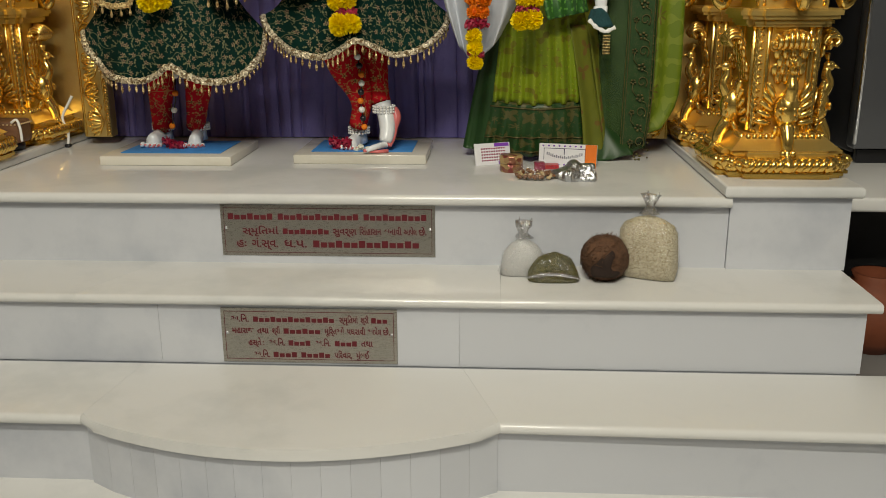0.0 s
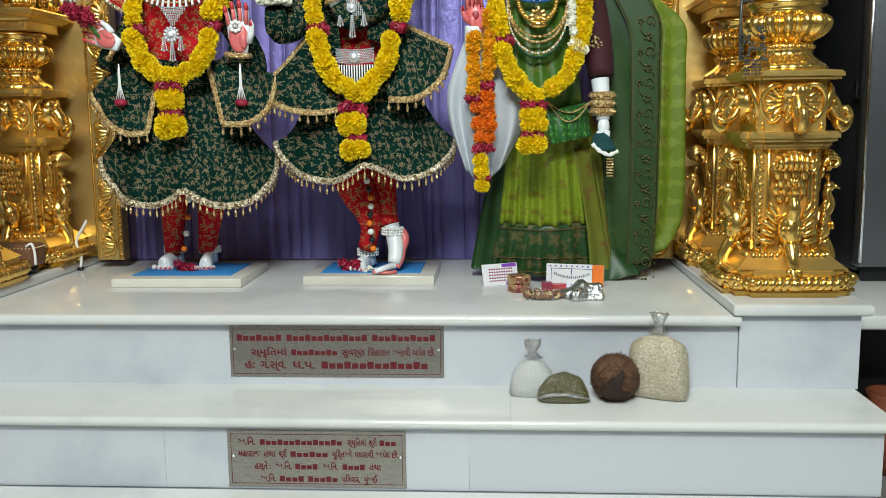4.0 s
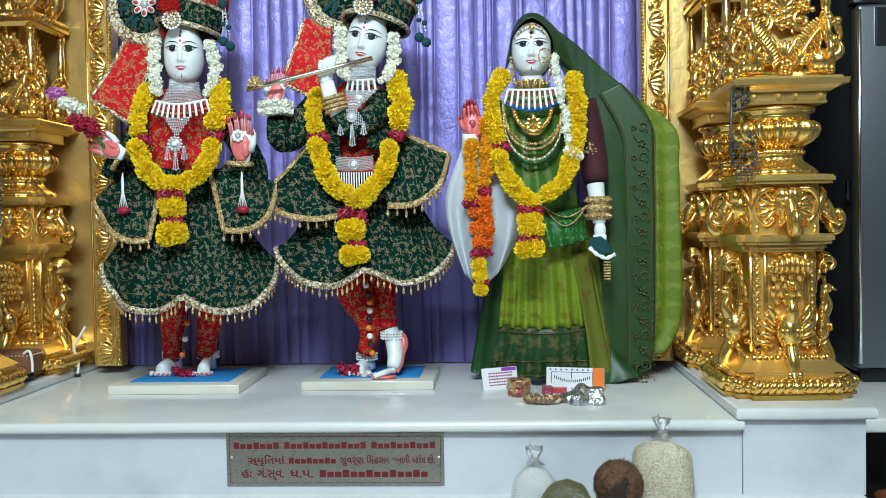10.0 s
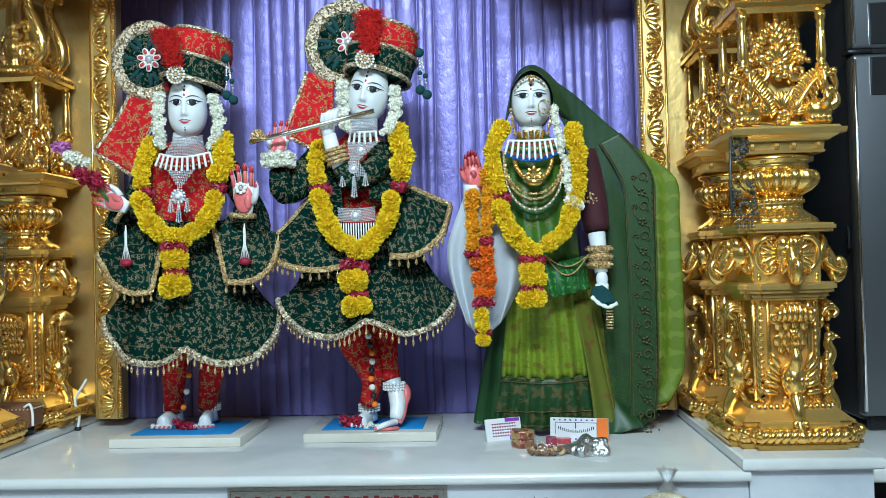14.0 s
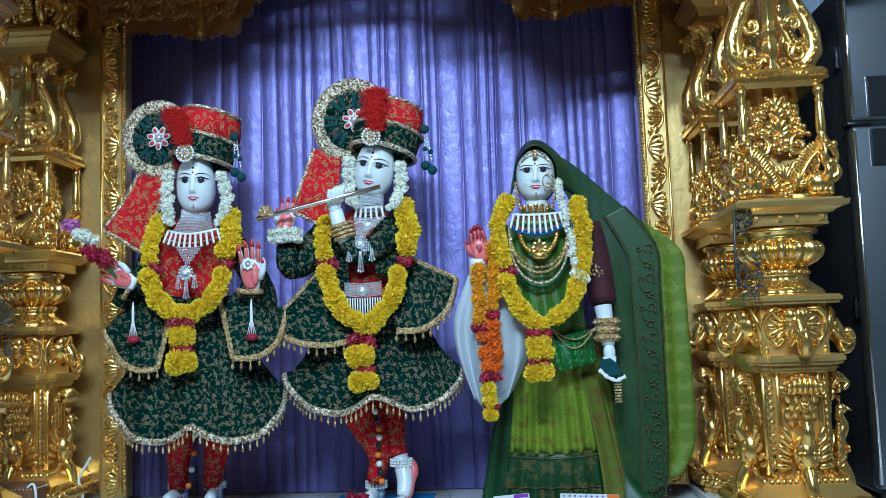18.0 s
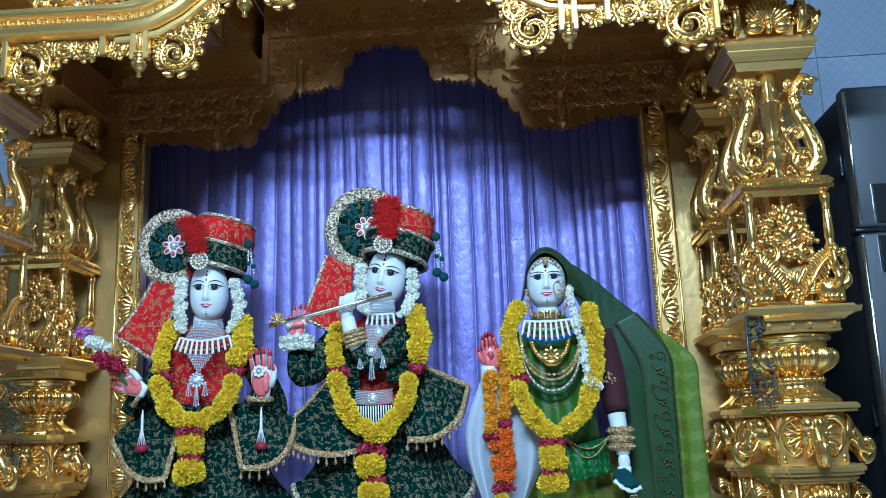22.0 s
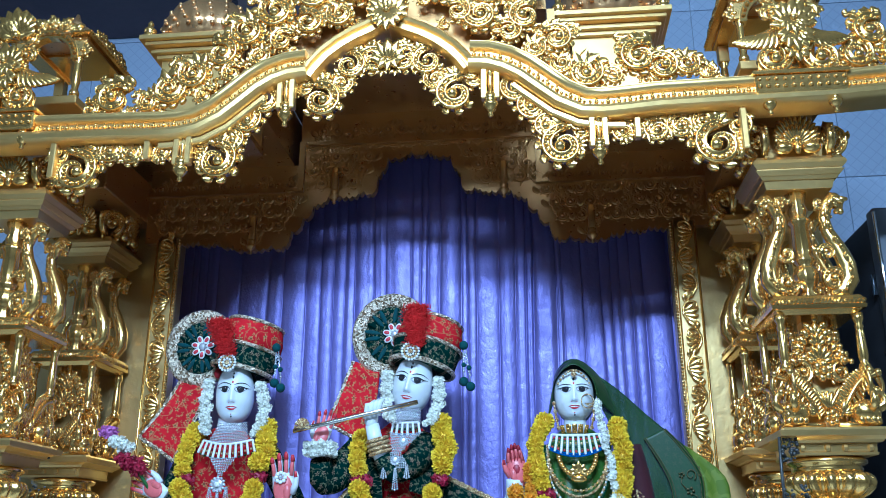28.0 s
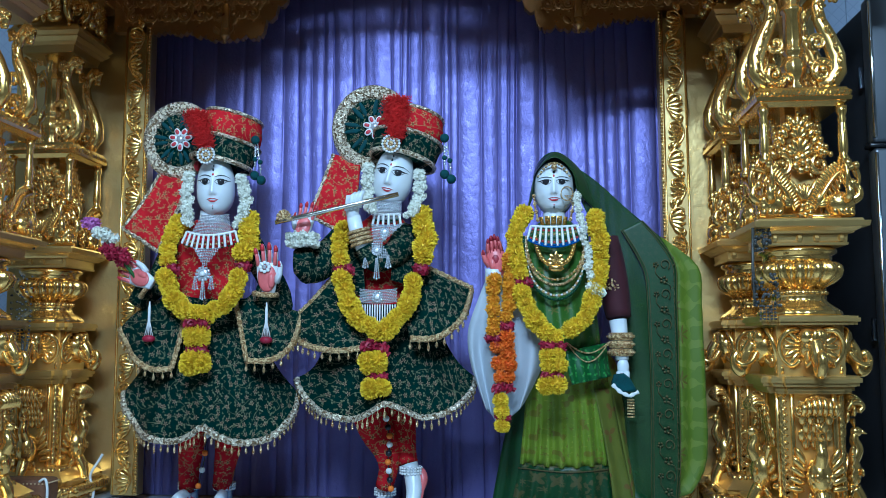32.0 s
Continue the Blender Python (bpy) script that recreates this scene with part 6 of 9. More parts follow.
    f0, f1 = Vector(feather[0]) - Vector(c), Vector(feather[1]) - Vector(c)
    for i in range(2600):
        u = rng2.random()
        p = f0.lerp(f1, u) + Vector((rng2.gauss(0, 1) * 0.011 * (0.75 + 0.7 * u), rng2.uniform(-0.016, 0.01), 0.01 * u))
        d = Vector((rng2.uniform(-1, 1), rng2.uniform(-0.7, 0.2), rng2.uniform(-0.5, 1))).normalized() * 0.019
        tube(bm, [p, p + d * 0.6, p + d], [0.0013, 0.001, 0.0003], 3)
    part("plume", bm, FUR_RED, t, "fluffy red plume")
    tb = Vector(tassel) - Vector(c)
    for dx, L in ((0.0, 0.1), (0.02, 0.115)):
        bm = tube(bmesh.new(), [tb + Vector((dx * 0.3, 0, 0)), tb + Vector((dx, 0, -L))], 0.0015, 5)
        for k in range(7):
            ball(bm, tb + Vector((dx * (0.3 + 0.1 * k), 0, -L * (0.25 + 0.09 * k))), 0.0042, 6, 5)
        part("tassel_cord", bm, SILVER, t)
        part("pompom", ball(bmesh.new(), tb + Vector((dx, 0, -L - 0.01)), 0.0145, 10, 8), POM, t)
        part("pompom", ball(bmesh.new(), tb + Vector((dx * 0.8, 0, -L * 0.6)), 0.008, 8, 6), POM, t)
    part("pompom", ball(bmesh.new(), tb, 0.014, 10, 8), POM, t)
    rb = dc + Vector((disc_r * 0.62, -0.03, -disc_r * 0.75))
    part("red_bead", ball(bmesh.new(), rb, 0.0145, 10, 8, scale=(1, 1, 1.2)), LIP, t)
    return t


def bead_field(bm, half, z0, z1, depth, mid=None, pitch=0.0049, r=0.0025):
    """Rows of fine beads from z0 down to z1; half, depth and mid give width, depth and centre at 0..1 of the way."""
    n = max(2, int((z0 - z1) / (pitch * 0.9)))
    for k in range(n + 1):
        u = k / n
        hw, c = half(u), mid(u) if mid else 0.0
        m = max(1, int(2 * hw / pitch))
        for i in range(m + 1):
            x = (i + 0.5 * (k % 2)) / m * 2 - 1
            if x <= 1:
                ball(bm, (c + x * hw, depth(u) + hw * 0.22 * x * x, z0 + (z1 - z0) * u + hw * 0.1 * x * x), r, 6, 4)


def bead_tassel(parent, x, y, z0, z1, w=0.007):
    """A short bunch of silver bead strings that widens to its end."""
    bm = bmesh.new()
    n = int((z0 - z1) / 0.0046)
    for k in range(n + 1):
        for i in (-1, 0, 1):
            ball(bm, (x + i * w * (0.3 + 0.7 * k / n), y - 0.002 * (i == 0), z0 + (z1 - z0) * k / n - 0.003 * (i == 0)), 0.0026 if k < n else 0.0036, 6, 4)
    return part("bead_tassel", bm, SILVER, parent)


def collar_bars(parent, n, w, z, lift, long_mid, long_end, depth, coloured):
    """A white cord with a fan of white bead bars, small coloured beads between them."""
    at = lambda u: Vector((u * w, depth + 0.02 * u * u, z + lift * u * u))
    part("cord", tube(bmesh.new(), [at(i / 12 - 1) for i in range(25)], 0.0036, 8), PEARL, parent)
    tip = lambda u: at(u) + Vector((u * 0.16 * w, -0.008, -(long_mid + (long_end - long_mid) * u * u)))
    for i in range(n):
        u = i / (n - 1) * 2 - 1
        bm = bmesh.new()
        line = [at(u).lerp(tip(u), k / 9) for k in range(10)]
        tube(bm, line, 0.0034, 8)
        for k in range(9):
            ball(bm, line[k].lerp(line[k + 1], 0.5), 0.0042, 7, 5)
        part("bar", bm, PEARL, parent)
        if i < n - 1:
            v = u + 1 / (n - 1)
            for k, mat in enumerate(coloured):
                p = at(v).lerp(tip(v), (k + 1) / len(coloured)) + Vector((0, 0.002, 0))
                part("bead", ball(bmesh.new(), p, 0.0036, 7, 5), mat, parent)


def jewel(parent, c, r):
    """A round silver ornament with a clear stone."""
    bm = bmesh.new()
    for i in range(12):
        a = 2 * math.pi * i / 12
        ball(bm, (c[0] + r * math.cos(a), c[1], c[2] + r * math.sin(a)), r * 0.26, 7, 5)
    ball(bm, c, r * 0.85, 12, 8, scale=(1, 0.25, 1))
    m = part("medallion", bm, SILVER, parent, "round silver medallion")
    part("gem", ball(bmesh.new(), (c[0], c[1] - r * 0.25, c[2]), r * 0.45, 8, 5, scale=(1, 0.6, 1)), PEARL, m, "bright clear gem")


def tall_collar(where):
    """Silver mesh at the throat, a fan of white bars, a lattice triangle, a medallion and three tassels."""
    n = thing("necklace", "white and silver collar necklace with a beaded pendant", "necklace", where, group="necklaces of the statues")
    bm = bmesh.new()
    bead_field(bm, lambda u: 0.042 + 0.02 * u, 0.066, 0.0, lambda u: 0.04 - 0.04 * u)
    part("beadwork", bm, SILVER, n, "fine silver mesh")["kind"] = "stuff"
    collar_bars(n, 11, 0.074, 0.002, 0.014, 0.042, 0.036, -0.004, (LIP, TRIM_GOLD, BEAD_GREEN))
    bm = bmesh.new()
    bead_field(bm, lambda u: 0.034 * (1 - u) + 0.005, -0.042, -0.09, lambda u: -0.026 - 0.008 * u)
    part("pendant", bm, SILVER, n, "beaded lattice pendant")["kind"] = "stuff"
    jewel(n, (-0.003, -0.038, -0.116), 0.019)
    for x, a, b in ((-0.026, -0.124, -0.158), (0.022, -0.124, -0.158), (-0.003, -0.136, -0.187)):
        bead_tassel(n, x, -0.036, a, b)
    return n


def long_collar(where):
    """Silver mesh, short bars, a broad lattice triangle, a flaring lower panel and three tassels."""
    n = thing("necklace", "silver beadwork necklace with a long pendant", "necklace", where, group="necklaces of the statues")
    bm = bmesh.new()
    bead_field(bm, lambda u: 0.038 + 0.004 * u, 0.064, 0.018, lambda u: 0.042 - 0.026 * u)
    part("beadwork", bm, SILVER, n, "fine silver mesh")["kind"] = "stuff"
    collar_bars(n, 6, 0.036, 0.022, 0.004, 0.036, 0.032, 0.006, (BEAD_GREEN, BEAD_BLUE))
    bm = bmesh.new()
    bead_field(bm, lambda u: 0.046 * (1 - u) + 0.012 * u, -0.012, -0.066, lambda u: -0.016 - 0.012 * u, lambda u: 0.005 - 0.025 * u)
    bead_field(bm, lambda u: 0.014 + 0.022 * u, -0.068, -0.108, lambda u: -0.03, lambda u: -0.021)
    part("pendant", bm, SILVER, n, "beaded lattice pendant")["kind"] = "stuff"
    jewel(n, (0.0, -0.025, -0.034), 0.012)
    jewel(n, (-0.021, -0.037, -0.088), 0.012)
    for x, a, b in ((-0.054, -0.106, -0.134), (0.012, -0.106, -0.134), (-0.021, -0.11, -0.165)):
        bead_tassel(n, x, -0.032, a, b)
    return n


def bar_collar(where):
    """A choker of gold plates over a fan of white bars with coloured beads and a blue fringe."""
    n = thing("necklace", "white bead collar with coloured beads below a gold plate choker", "necklace", where, group="necklaces of the statues")
    for i in range(5):
        u = (i - 2) / 2
        bm = box(bmesh.new(), -0.0075, 0.0075, -0.002, 0.002, -0.013, 0.013, 0.0015)
        ball(bm, (0, -0.0025, 0), 0.0042, 8, 5, scale=(1, 0.6, 1))
        for k in (-1, 1):
            ball(bm, (0, -0.002, k * 0.0085), 0.0024, 6, 4)
        o = part("choker_plate", bm, GOLD, n, "", loc=(u * 0.034, 0.022 + 0.02 * u * u, 0.024))
        o.rotation_euler = (0.25, 0, u * 0.75)
    collar_bars(n, 10, 0.066, 0.001, 0.006, 0.056, 0.04, -0.006, (LIP, TRIM_GOLD, BEAD_GREEN, LIP, BEAD_BLUE))
    bm = bmesh.new()
    for i in range(31):
        u = i / 15 - 1
        z = -0.052 + 0.022 * u * u
        for k in range(2):
            ball(bm, (u * 0.074, -0.014 + 0.02 * u * u, z - 0.006 * k), 0.0034, 6, 4)
    part("blue_fringe", bm, BEAD_BLUE, n, "blue glass bead fringe")["kind"] = "stuff"
    return n


def pedestal_plate(x0, x1, y0, y1, label):
    p = thing("statue_plinth", label, "plinth", ((x0 + x1) / 2, (y0 + y1) / 2, TOP), group="statue plinths")
    w, d = (x1 - x0) / 2, (y1 - y0) / 2
    bm = box(bmesh.new(), -w, w, -d, d, 0, 0.028, 0.004, seg=2)
    part("slab", bm, MARBLE_OLD, p, autosmooth=40)
    part("blue_cloth", box(bmesh.new(), -w + 0.045, w - 0.045, -d + 0.05, d - 0.04, 0.028, 0.0305, 0.001), BLUE, p, "bright blue inlay")


MARBLE_OLD = marble_material("ivory_worn_marble", (0.68, 0.65, 0.58), (0.58, 0.54, 0.46))
BLUE = simple("bright_blue_cloth", (0.03, 0.22, 0.55), 0.7, vary=0.15)
pedestal_plate(-0.757, -0.364, 0.345, 0.66, "low ivory marble plinth with a blue inlay")
pedestal_plate(-0.19, 0.203, 0.385, 0.685, "low ivory marble plinth with a blue inlay")
PZ = TOP + 0.0305

# ---- first statue: young figure with raised palm, red and green dress ----
bm = bmesh.new()
tilt = Matrix.Rotation(radians(9), 3, "Z") @ Matrix.Rotation(radians(1), 3, "Y")
face(bm, (-0.525, 0.420, 1.552), 0.0575, 0.095, tilt)
tube(bm, [(-0.544, 0.440, 1.476), (-0.547, 0.450, 1.426)], [0.034, 0.04], 14)
tube(bm, [(-0.546, 0.450, 1.443), (-0.551, 0.450, 1.392), (-0.557, 0.450, 1.298), (-0.560, 0.460, 1.179), (-0.555, 0.460, 1.042)], [0.05, 0.105, 0.1, 0.085, 0.09], 18, mi=1, flat=0.62)
for pts, r in ((((-0.647, 0.450, 1.395), (-0.716, 0.450, 1.251), (-0.751, 0.400, 1.198)), (0.042, 0.036, 0.03)), (((-0.751, 0.400, 1.198), (-0.717, 0.360, 1.245)), (0.028, 0.02))):
    tube(bm, smooth_line(pts, 4), [r[0] + (r[-1] - r[0]) * i / (4 * (len(pts) - 1)) for i in range(4 * (len(pts) - 1) + 1)], 12, mi=2)
tube(bm, smooth_line(((-0.438, 0.450, 1.389), (-0.346, 0.450, 1.242), (-0.319, 0.420, 1.172), (-0.345, 0.370, 1.204), (-0.344, 0.350, 1.235)), 3), [0.042, 0.04, 0.04, 0.04, 0.04, 0.038, 0.038, 0.036, 0.036, 0.034, 0.03, 0.028, 0.026], 12, mi=2)
hand(bm, (-0.334, 0.330, 1.273), 1.05, Matrix.Rotation(radians(-2), 3, "Y"))
hand(bm, (-0.722, 0.330, 1.265), 0.95, Matrix.Rotation(radians(-66), 3, "Y") @ Matrix.Rotation(radians(-24), 3, "X"))
for leg in (((-0.575, 0.460, 1.051), (-0.598, 0.475, 0.800), (-0.622, 0.52, 0.705), (-0.641, 0.565, 0.622)), ((-0.528, 0.460, 1.050), (-0.488, 0.475, 0.800), (-0.509, 0.52, 0.703), (-0.533, 0.565, 0.628))):
    tube(bm, smooth_line(leg, 4), [0.05, 0.048, 0.046, 0.044, 0.042, 0.04, 0.038, 0.036, 0.034, 0.032, 0.031, 0.03, 0.03], 16, mi=1)
foot(bm, (-0.64, 0.57, PZ), -0.12, 1.0)
foot(bm, (-0.528, 0.57, PZ), 0.12, 1.0)
tagged(part("statue", bm, STATUE_MATS), "white painted marble statue in red brocade, standing on a plinth", "statue", group="statues of the shrine")

dress = thing("dress", "flared dark green brocade dress with sequin hem, worn by a statue", "dress", (-0.539, 0.450, 1.195), group="dresses of the statues")


def put(name, bm, mat, parent, label="", kind=""):
    """A part built in place: brought back to its thing's origin."""
    bmesh.ops.translate(bm, verts=bm.verts, vec=-parent.location)
    ob = part(name, bm, mat, parent, label)
    if kind:
        ob["kind"] = kind
    return ob


bm, hem, _ = cloth([[(-0.649, 0.430, 1.217), (-0.507, 0.360, 1.199), (-0.414, 0.430, 1.205)],
                    [(-0.728, 0.440, 1.028), (-0.494, 0.310, 1.009), (-0.349, 0.440, 1.021)],
                    [(-0.809, 0.450, 0.922), (-0.771, 0.400, 0.860), (-0.703, 0.340, 0.811), (-0.601, 0.280, 0.791), (-0.530, 0.260, 0.811), (-0.486, 0.250, 0.837), (-0.446, 0.260, 0.810), (-0.391, 0.280, 0.788), (-0.318, 0.340, 0.800), (-0.274, 0.400, 0.853), (-0.268, 0.450, 0.917)]],
                   48, 12, 0.01, 0.014, 4)
put("skirt", bm, GREEN, dress)
put("hem_braid", trim_tube(hem, 0.0105), TRIM, dress, "silver sequin hem")
put("fringe", fringe(hem), TRIM_GOLD, dress, "gold bead drops", "stuff")
for rows in ([[(-0.657, 0.420, 1.222), (-0.608, 0.360, 1.201), (-0.576, 0.340, 1.174)], [(-0.763, 0.420, 1.165), (-0.657, 0.330, 1.135), (-0.581, 0.310, 1.100)], [(-0.819, 0.430, 1.115), (-0.740, 0.340, 1.038), (-0.665, 0.300, 0.996), (-0.599, 0.290, 0.998)]],
             [[(-0.430, 0.340, 1.188), (-0.406, 0.360, 1.201), (-0.398, 0.420, 1.225)], [(-0.401, 0.310, 1.096), (-0.332, 0.330, 1.128), (-0.288, 0.420, 1.172)], [(-0.379, 0.290, 1.020), (-0.310, 0.300, 1.022), (-0.257, 0.340, 1.069), (-0.254, 0.430, 1.163)]]):
    bm, hem, fr = cloth(rows, 20, 8, 0.008, 0.006, 2)
    put("coat_flap", bm, GREEN, dress, "flaring coat flap")
    side = [r[-1] for r in fr] if rows[0][0][0] < -0.52 else [r[0] for r in fr]
    put("flap_braid", trim_tube(hem, 0.009), TRIM_GOLD, dress, "gold braid edge")
    put("flap_braid", trim_tube(side, 0.008), TRIM_GOLD, dress)
    put("fringe", fringe(hem, 0.026, 0.03, 0.004), TRIM_GOLD, dress, "gold bead drops", "stuff")

turban((-0.517, 0.440, 1.619), (-0.480, 0.450, 1.770), 0.094, 0.088, (-0.665, 0.475, 1.706), 0.117, (-0.526, 0.322, 1.627), ((-0.53, 0.335, 1.651), (-0.562, 0.335, 1.746)), (-0.399, 0.400, 1.686), "red and green turban with plume, fan disc and tassels")
cape = thing("scarf", "red brocade scarf with silver edge hanging from a turban", "scarf", (-0.684, 0.470, 1.575), group="scarves of the statues")
bm, hem, fr = cloth([[(-0.722, 0.460, 1.597), (-0.626, 0.460, 1.574)], [(-0.762, 0.430, 1.502), (-0.655, 0.430, 1.462)], [(-0.813, 0.410, 1.421), (-0.697, 0.410, 1.347)]], 12, 8, 0.006, 0.008, 1.3)
put("cloth", bm, RED, cape)
put("edge_braid", trim_tube(hem, 0.006), TRIM, cape)
put("edge_braid", trim_tube([r[0] for r in fr], 0.006), TRIM, cape)
put("edge_braid", trim_tube([r[-1] for r in fr], 0.006), TRIM, cape)
tall_collar((-0.517, 0.345, 1.386))
garland((-0.518, 0.360, 1.421), [
    ([(-0.632, 0.400, 1.427), (-0.638, 0.360, 1.375), (-0.637, 0.330, 1.314)], "y", 0.03, 1.0, 0), ([(-0.630, 0.320, 1.286), (-0.610, 0.320, 1.285)], "r", 0.02, 0.9, 0),
    ([(-0.630, 0.310, 1.259), (-0.604, 0.290, 1.208), (-0.558, 0.270, 1.168), (-0.519, 0.260, 1.151)], "y", 0.024, 1.0, 0),
    ([(-0.416, 0.400, 1.444), (-0.398, 0.360, 1.385), (-0.403, 0.330, 1.330)], "y", 0.03, 1.08, 0), ([(-0.414, 0.320, 1.297), (-0.388, 0.320, 1.296)], "r", 0.02, 0.9, 0),
    ([(-0.412, 0.310, 1.263), (-0.423, 0.290, 1.220), (-0.450, 0.270, 1.175), (-0.489, 0.260, 1.153)], "y", 0.024, 1.0, 0),
    ([(-0.532, 0.250, 1.128), (-0.490, 0.250, 1.127)], "r", 0.02, 1.0, 0), ([(-0.511, 0.250, 1.102), (-0.510, 0.245, 1.074)], "y", 0.022, 0.85, 1),
    ([(-0.527, 0.240, 1.049), (-0.491, 0.240, 1.048)], "r", 0.018, 0.85, 0), ([(-0.508, 0.235, 1.026), (-0.508, 0.235, 1.011)], "y", 0.02, 1.0, 1),
], "yellow marigold garland with red rose bands round a statue's neck")
for pts in ([(-0.598, 0.390, 1.575), (-0.605, 0.385, 1.525), (-0.6, 0.375, 1.474), (-0.588, 0.365, 1.431)], [(-0.438, 0.395, 1.565), (-0.424, 0.39, 1.514), (-0.425, 0.375, 1.462), (-0.43, 0.365, 1.419)]):
    garland(pts[0], [(pts, "w", 0.0125, 0.95, 1)], "short white tuberose string beside a statue's face")
for where in ((-0.673, 0.300, 1.191), (-0.326, 0.300, 1.186)):
    tz = thing("tassel", "white thread tassel with a dark red end", "tassel", where, group="thread tassels")
    for i in range(5):
        part("thread", tube(bmesh.new(), [(0, 0, 0.0), (0.0012 * (i - 2), -0.002, -0.02), (0.0014 * (i - 2), -0.002, -0.06), (0.006 * (i - 2), -0.002, -0.1)], [0.0016, 0.0013, 0.0013, 0.0016], 6), PEARL, tz)
    part("rose_end", ball(bmesh.new(), (0, 0, -0.108), 0.016, 9, 6, scale=(1.2, 1, 0.7)), ROSE, tz)
bouquet = thing("bouquet", "small bouquet of mauve, white and dark red flowers", "bouquet", (-0.790, 0.320, 1.334))
heads(bouquet, "mauve_flower", [(-0.866, 0.300, 1.431), (-0.848, 0.300, 1.414)], MAUVE, 0.012, 0.008, 1.0, 2, 0)
heads(bouquet, "white_flower", [(-0.826, 0.300, 1.386), (-0.799, 0.300, 1.372)], TUBER, 0.012, 0.01, 1.3, 3, 1)
heads(bouquet, "rose", [(-0.800, 0.300, 1.346), (-0.756, 0.310, 1.311)], ROSES, 0.018, 0.012, 1.0, 4, 1)
put("stem", tube(bmesh.new(), [(-0.725, 0.320, 1.258), (-0.790, 0.320, 1.342), (-0.850, 0.310, 1.407)], 0.005, 6), STEM, bouquet)
for x in (-0.641, -0.527):
    anklet((x, 0.572, PZ + 0.062), 0.031)
for p0, turn in (((-0.337, 0.330, 1.273), -6),):
    ro = thing("palm_jewel", "small silver flower jewel on a statue's palm", "jewel", (p0[0], p0[1] - 0.022, p0[2] + 0.016))
    for i in range(8):
        a = 2 * math.pi * i / 8
        part("petal", ball(bmesh.new(), (0.013 * math.cos(a), 0, 0.013 * math.sin(a)), 0.0062, 7, 5, scale=(1, 0.5, 1)), PEARL, ro)
    part("centre", ball(bmesh.new(), (0, -0.003, 0), 0.007, 8, 6), SILVER, ro)
for p0, ax in (((-0.341, 0.338, 1.212), (0.1, -0.1, 1)), ((-0.704, 0.355, 1.234), (-0.8, -0.3, 0.6))):
    cu = thing("sleeve_cuff", "gold beaded cuff on a statue's sleeve", "cuff", p0, group="sleeve cuffs")
    ax = Vector(ax).normalized()
    e1 = ax.orthogonal().normalized()
    e2 = ax.cross(e1)
    part("ring", tube(bmesh.new(), [0.033 * (math.cos(2 * math.pi * i / 20) * e1 + math.sin(2 * math.pi * i / 20) * e2) for i in range(21)], 0.008, 8), TRIM_GOLD, cu)
pompom_string([(-0.535, 0.420, 0.796), (-0.548, 0.440, 0.720), (-0.575, 0.470, 0.64)], "string of white and orange pompoms below a dress", [FUR_WHITE, ORANGE, FUR_WHITE, ORANGE], 0.0095)
rp = thing("rose_petals", "heap of dark red rose petals at a statue's feet", "petals", (-0.58, 0.47, PZ), group="petal heaps")
heads(rp, "rose", [(-0.6, 0.47, PZ + 0.012), (-0.555, 0.47, PZ + 0.014)], ROSES, 0.016, 0.008, 0.9, 5, 0)

# ---- second statue: figure with a flute ----
bm = bmesh.new()
tilt = Matrix.Rotation(radians(-4), 3, "Z") @ Matrix.Rotation(radians(12), 3, "Y")
face(bm, (0.027, 0.410, 1.571), 0.059, 0.092, tilt)
tube(bm, [(0.013, 0.430, 1.487), (-0.001, 0.440, 1.435)], [0.034, 0.042], 14)
tube(bm, [(0.003, 0.440, 1.448), (-0.007, 0.450, 1.395), (-0.019, 0.450, 1.294), (-0.030, 0.460, 1.185), (-0.009, 0.460, 1.031)], [0.05, 0.105, 0.1, 0.085, 0.09], 18, mi=1, flat=0.62)
tube(bm, smooth_line(((0.056, 0.440, 1.392), (0.044, 0.370, 1.339), (-0.017, 0.335, 1.307), (-0.047, 0.325, 1.347)), 4), [0.045, 0.043, 0.042, 0.04, 0.04, 0.038, 0.037, 0.036, 0.035, 0.033, 0.031, 0.03, 0.028], 12, mi=2)
tube(bm, [(-0.047, 0.325, 1.343), (-0.070, 0.315, 1.395), (-0.078, 0.310, 1.435)], [0.026, 0.022, 0.02], 12)
ball(bm, (-0.080, 0.305, 1.453), 0.026, 12, 8, scale=(0.8, 0.8, 1.3))
for i in range(4):
    tube(bm, [(-0.093, 0.285, 1.447), (-0.086, 0.272, 1.484), (-0.052, 0.280, 1.486)] if i == 0 else [Vector((-0.093, 0.285, 1.447)) + Vector((0.012 * i, 0, 0.003 * i)), Vector((-0.086, 0.272, 1.484)) + Vector((0.012 * i, 0, 0.003 * i)), Vector((-0.079, 0.285, 1.494)) + Vector((0.012 * i, 0, 0.003 * i))], [0.008, 0.0085, 0.006], 7)
tube(bm, smooth_line(((-0.116, 0.450, 1.406), (-0.174, 0.420, 1.328), (-0.225, 0.380, 1.287), (-0.231, 0.340, 1.338)), 4), [0.047, 0.047, 0.048, 0.05, 0.052, 0.052, 0.05, 0.046, 0.044, 0.04, 0.036, 0.032, 0.03], 12, mi=2)
hand(bm, (-0.224, 0.320, 1.414), 0.82, Matrix.Rotation(radians(14), 3, "Y") @ Matrix.Rotation(radians(-10), 3, "X"), flip=-1)
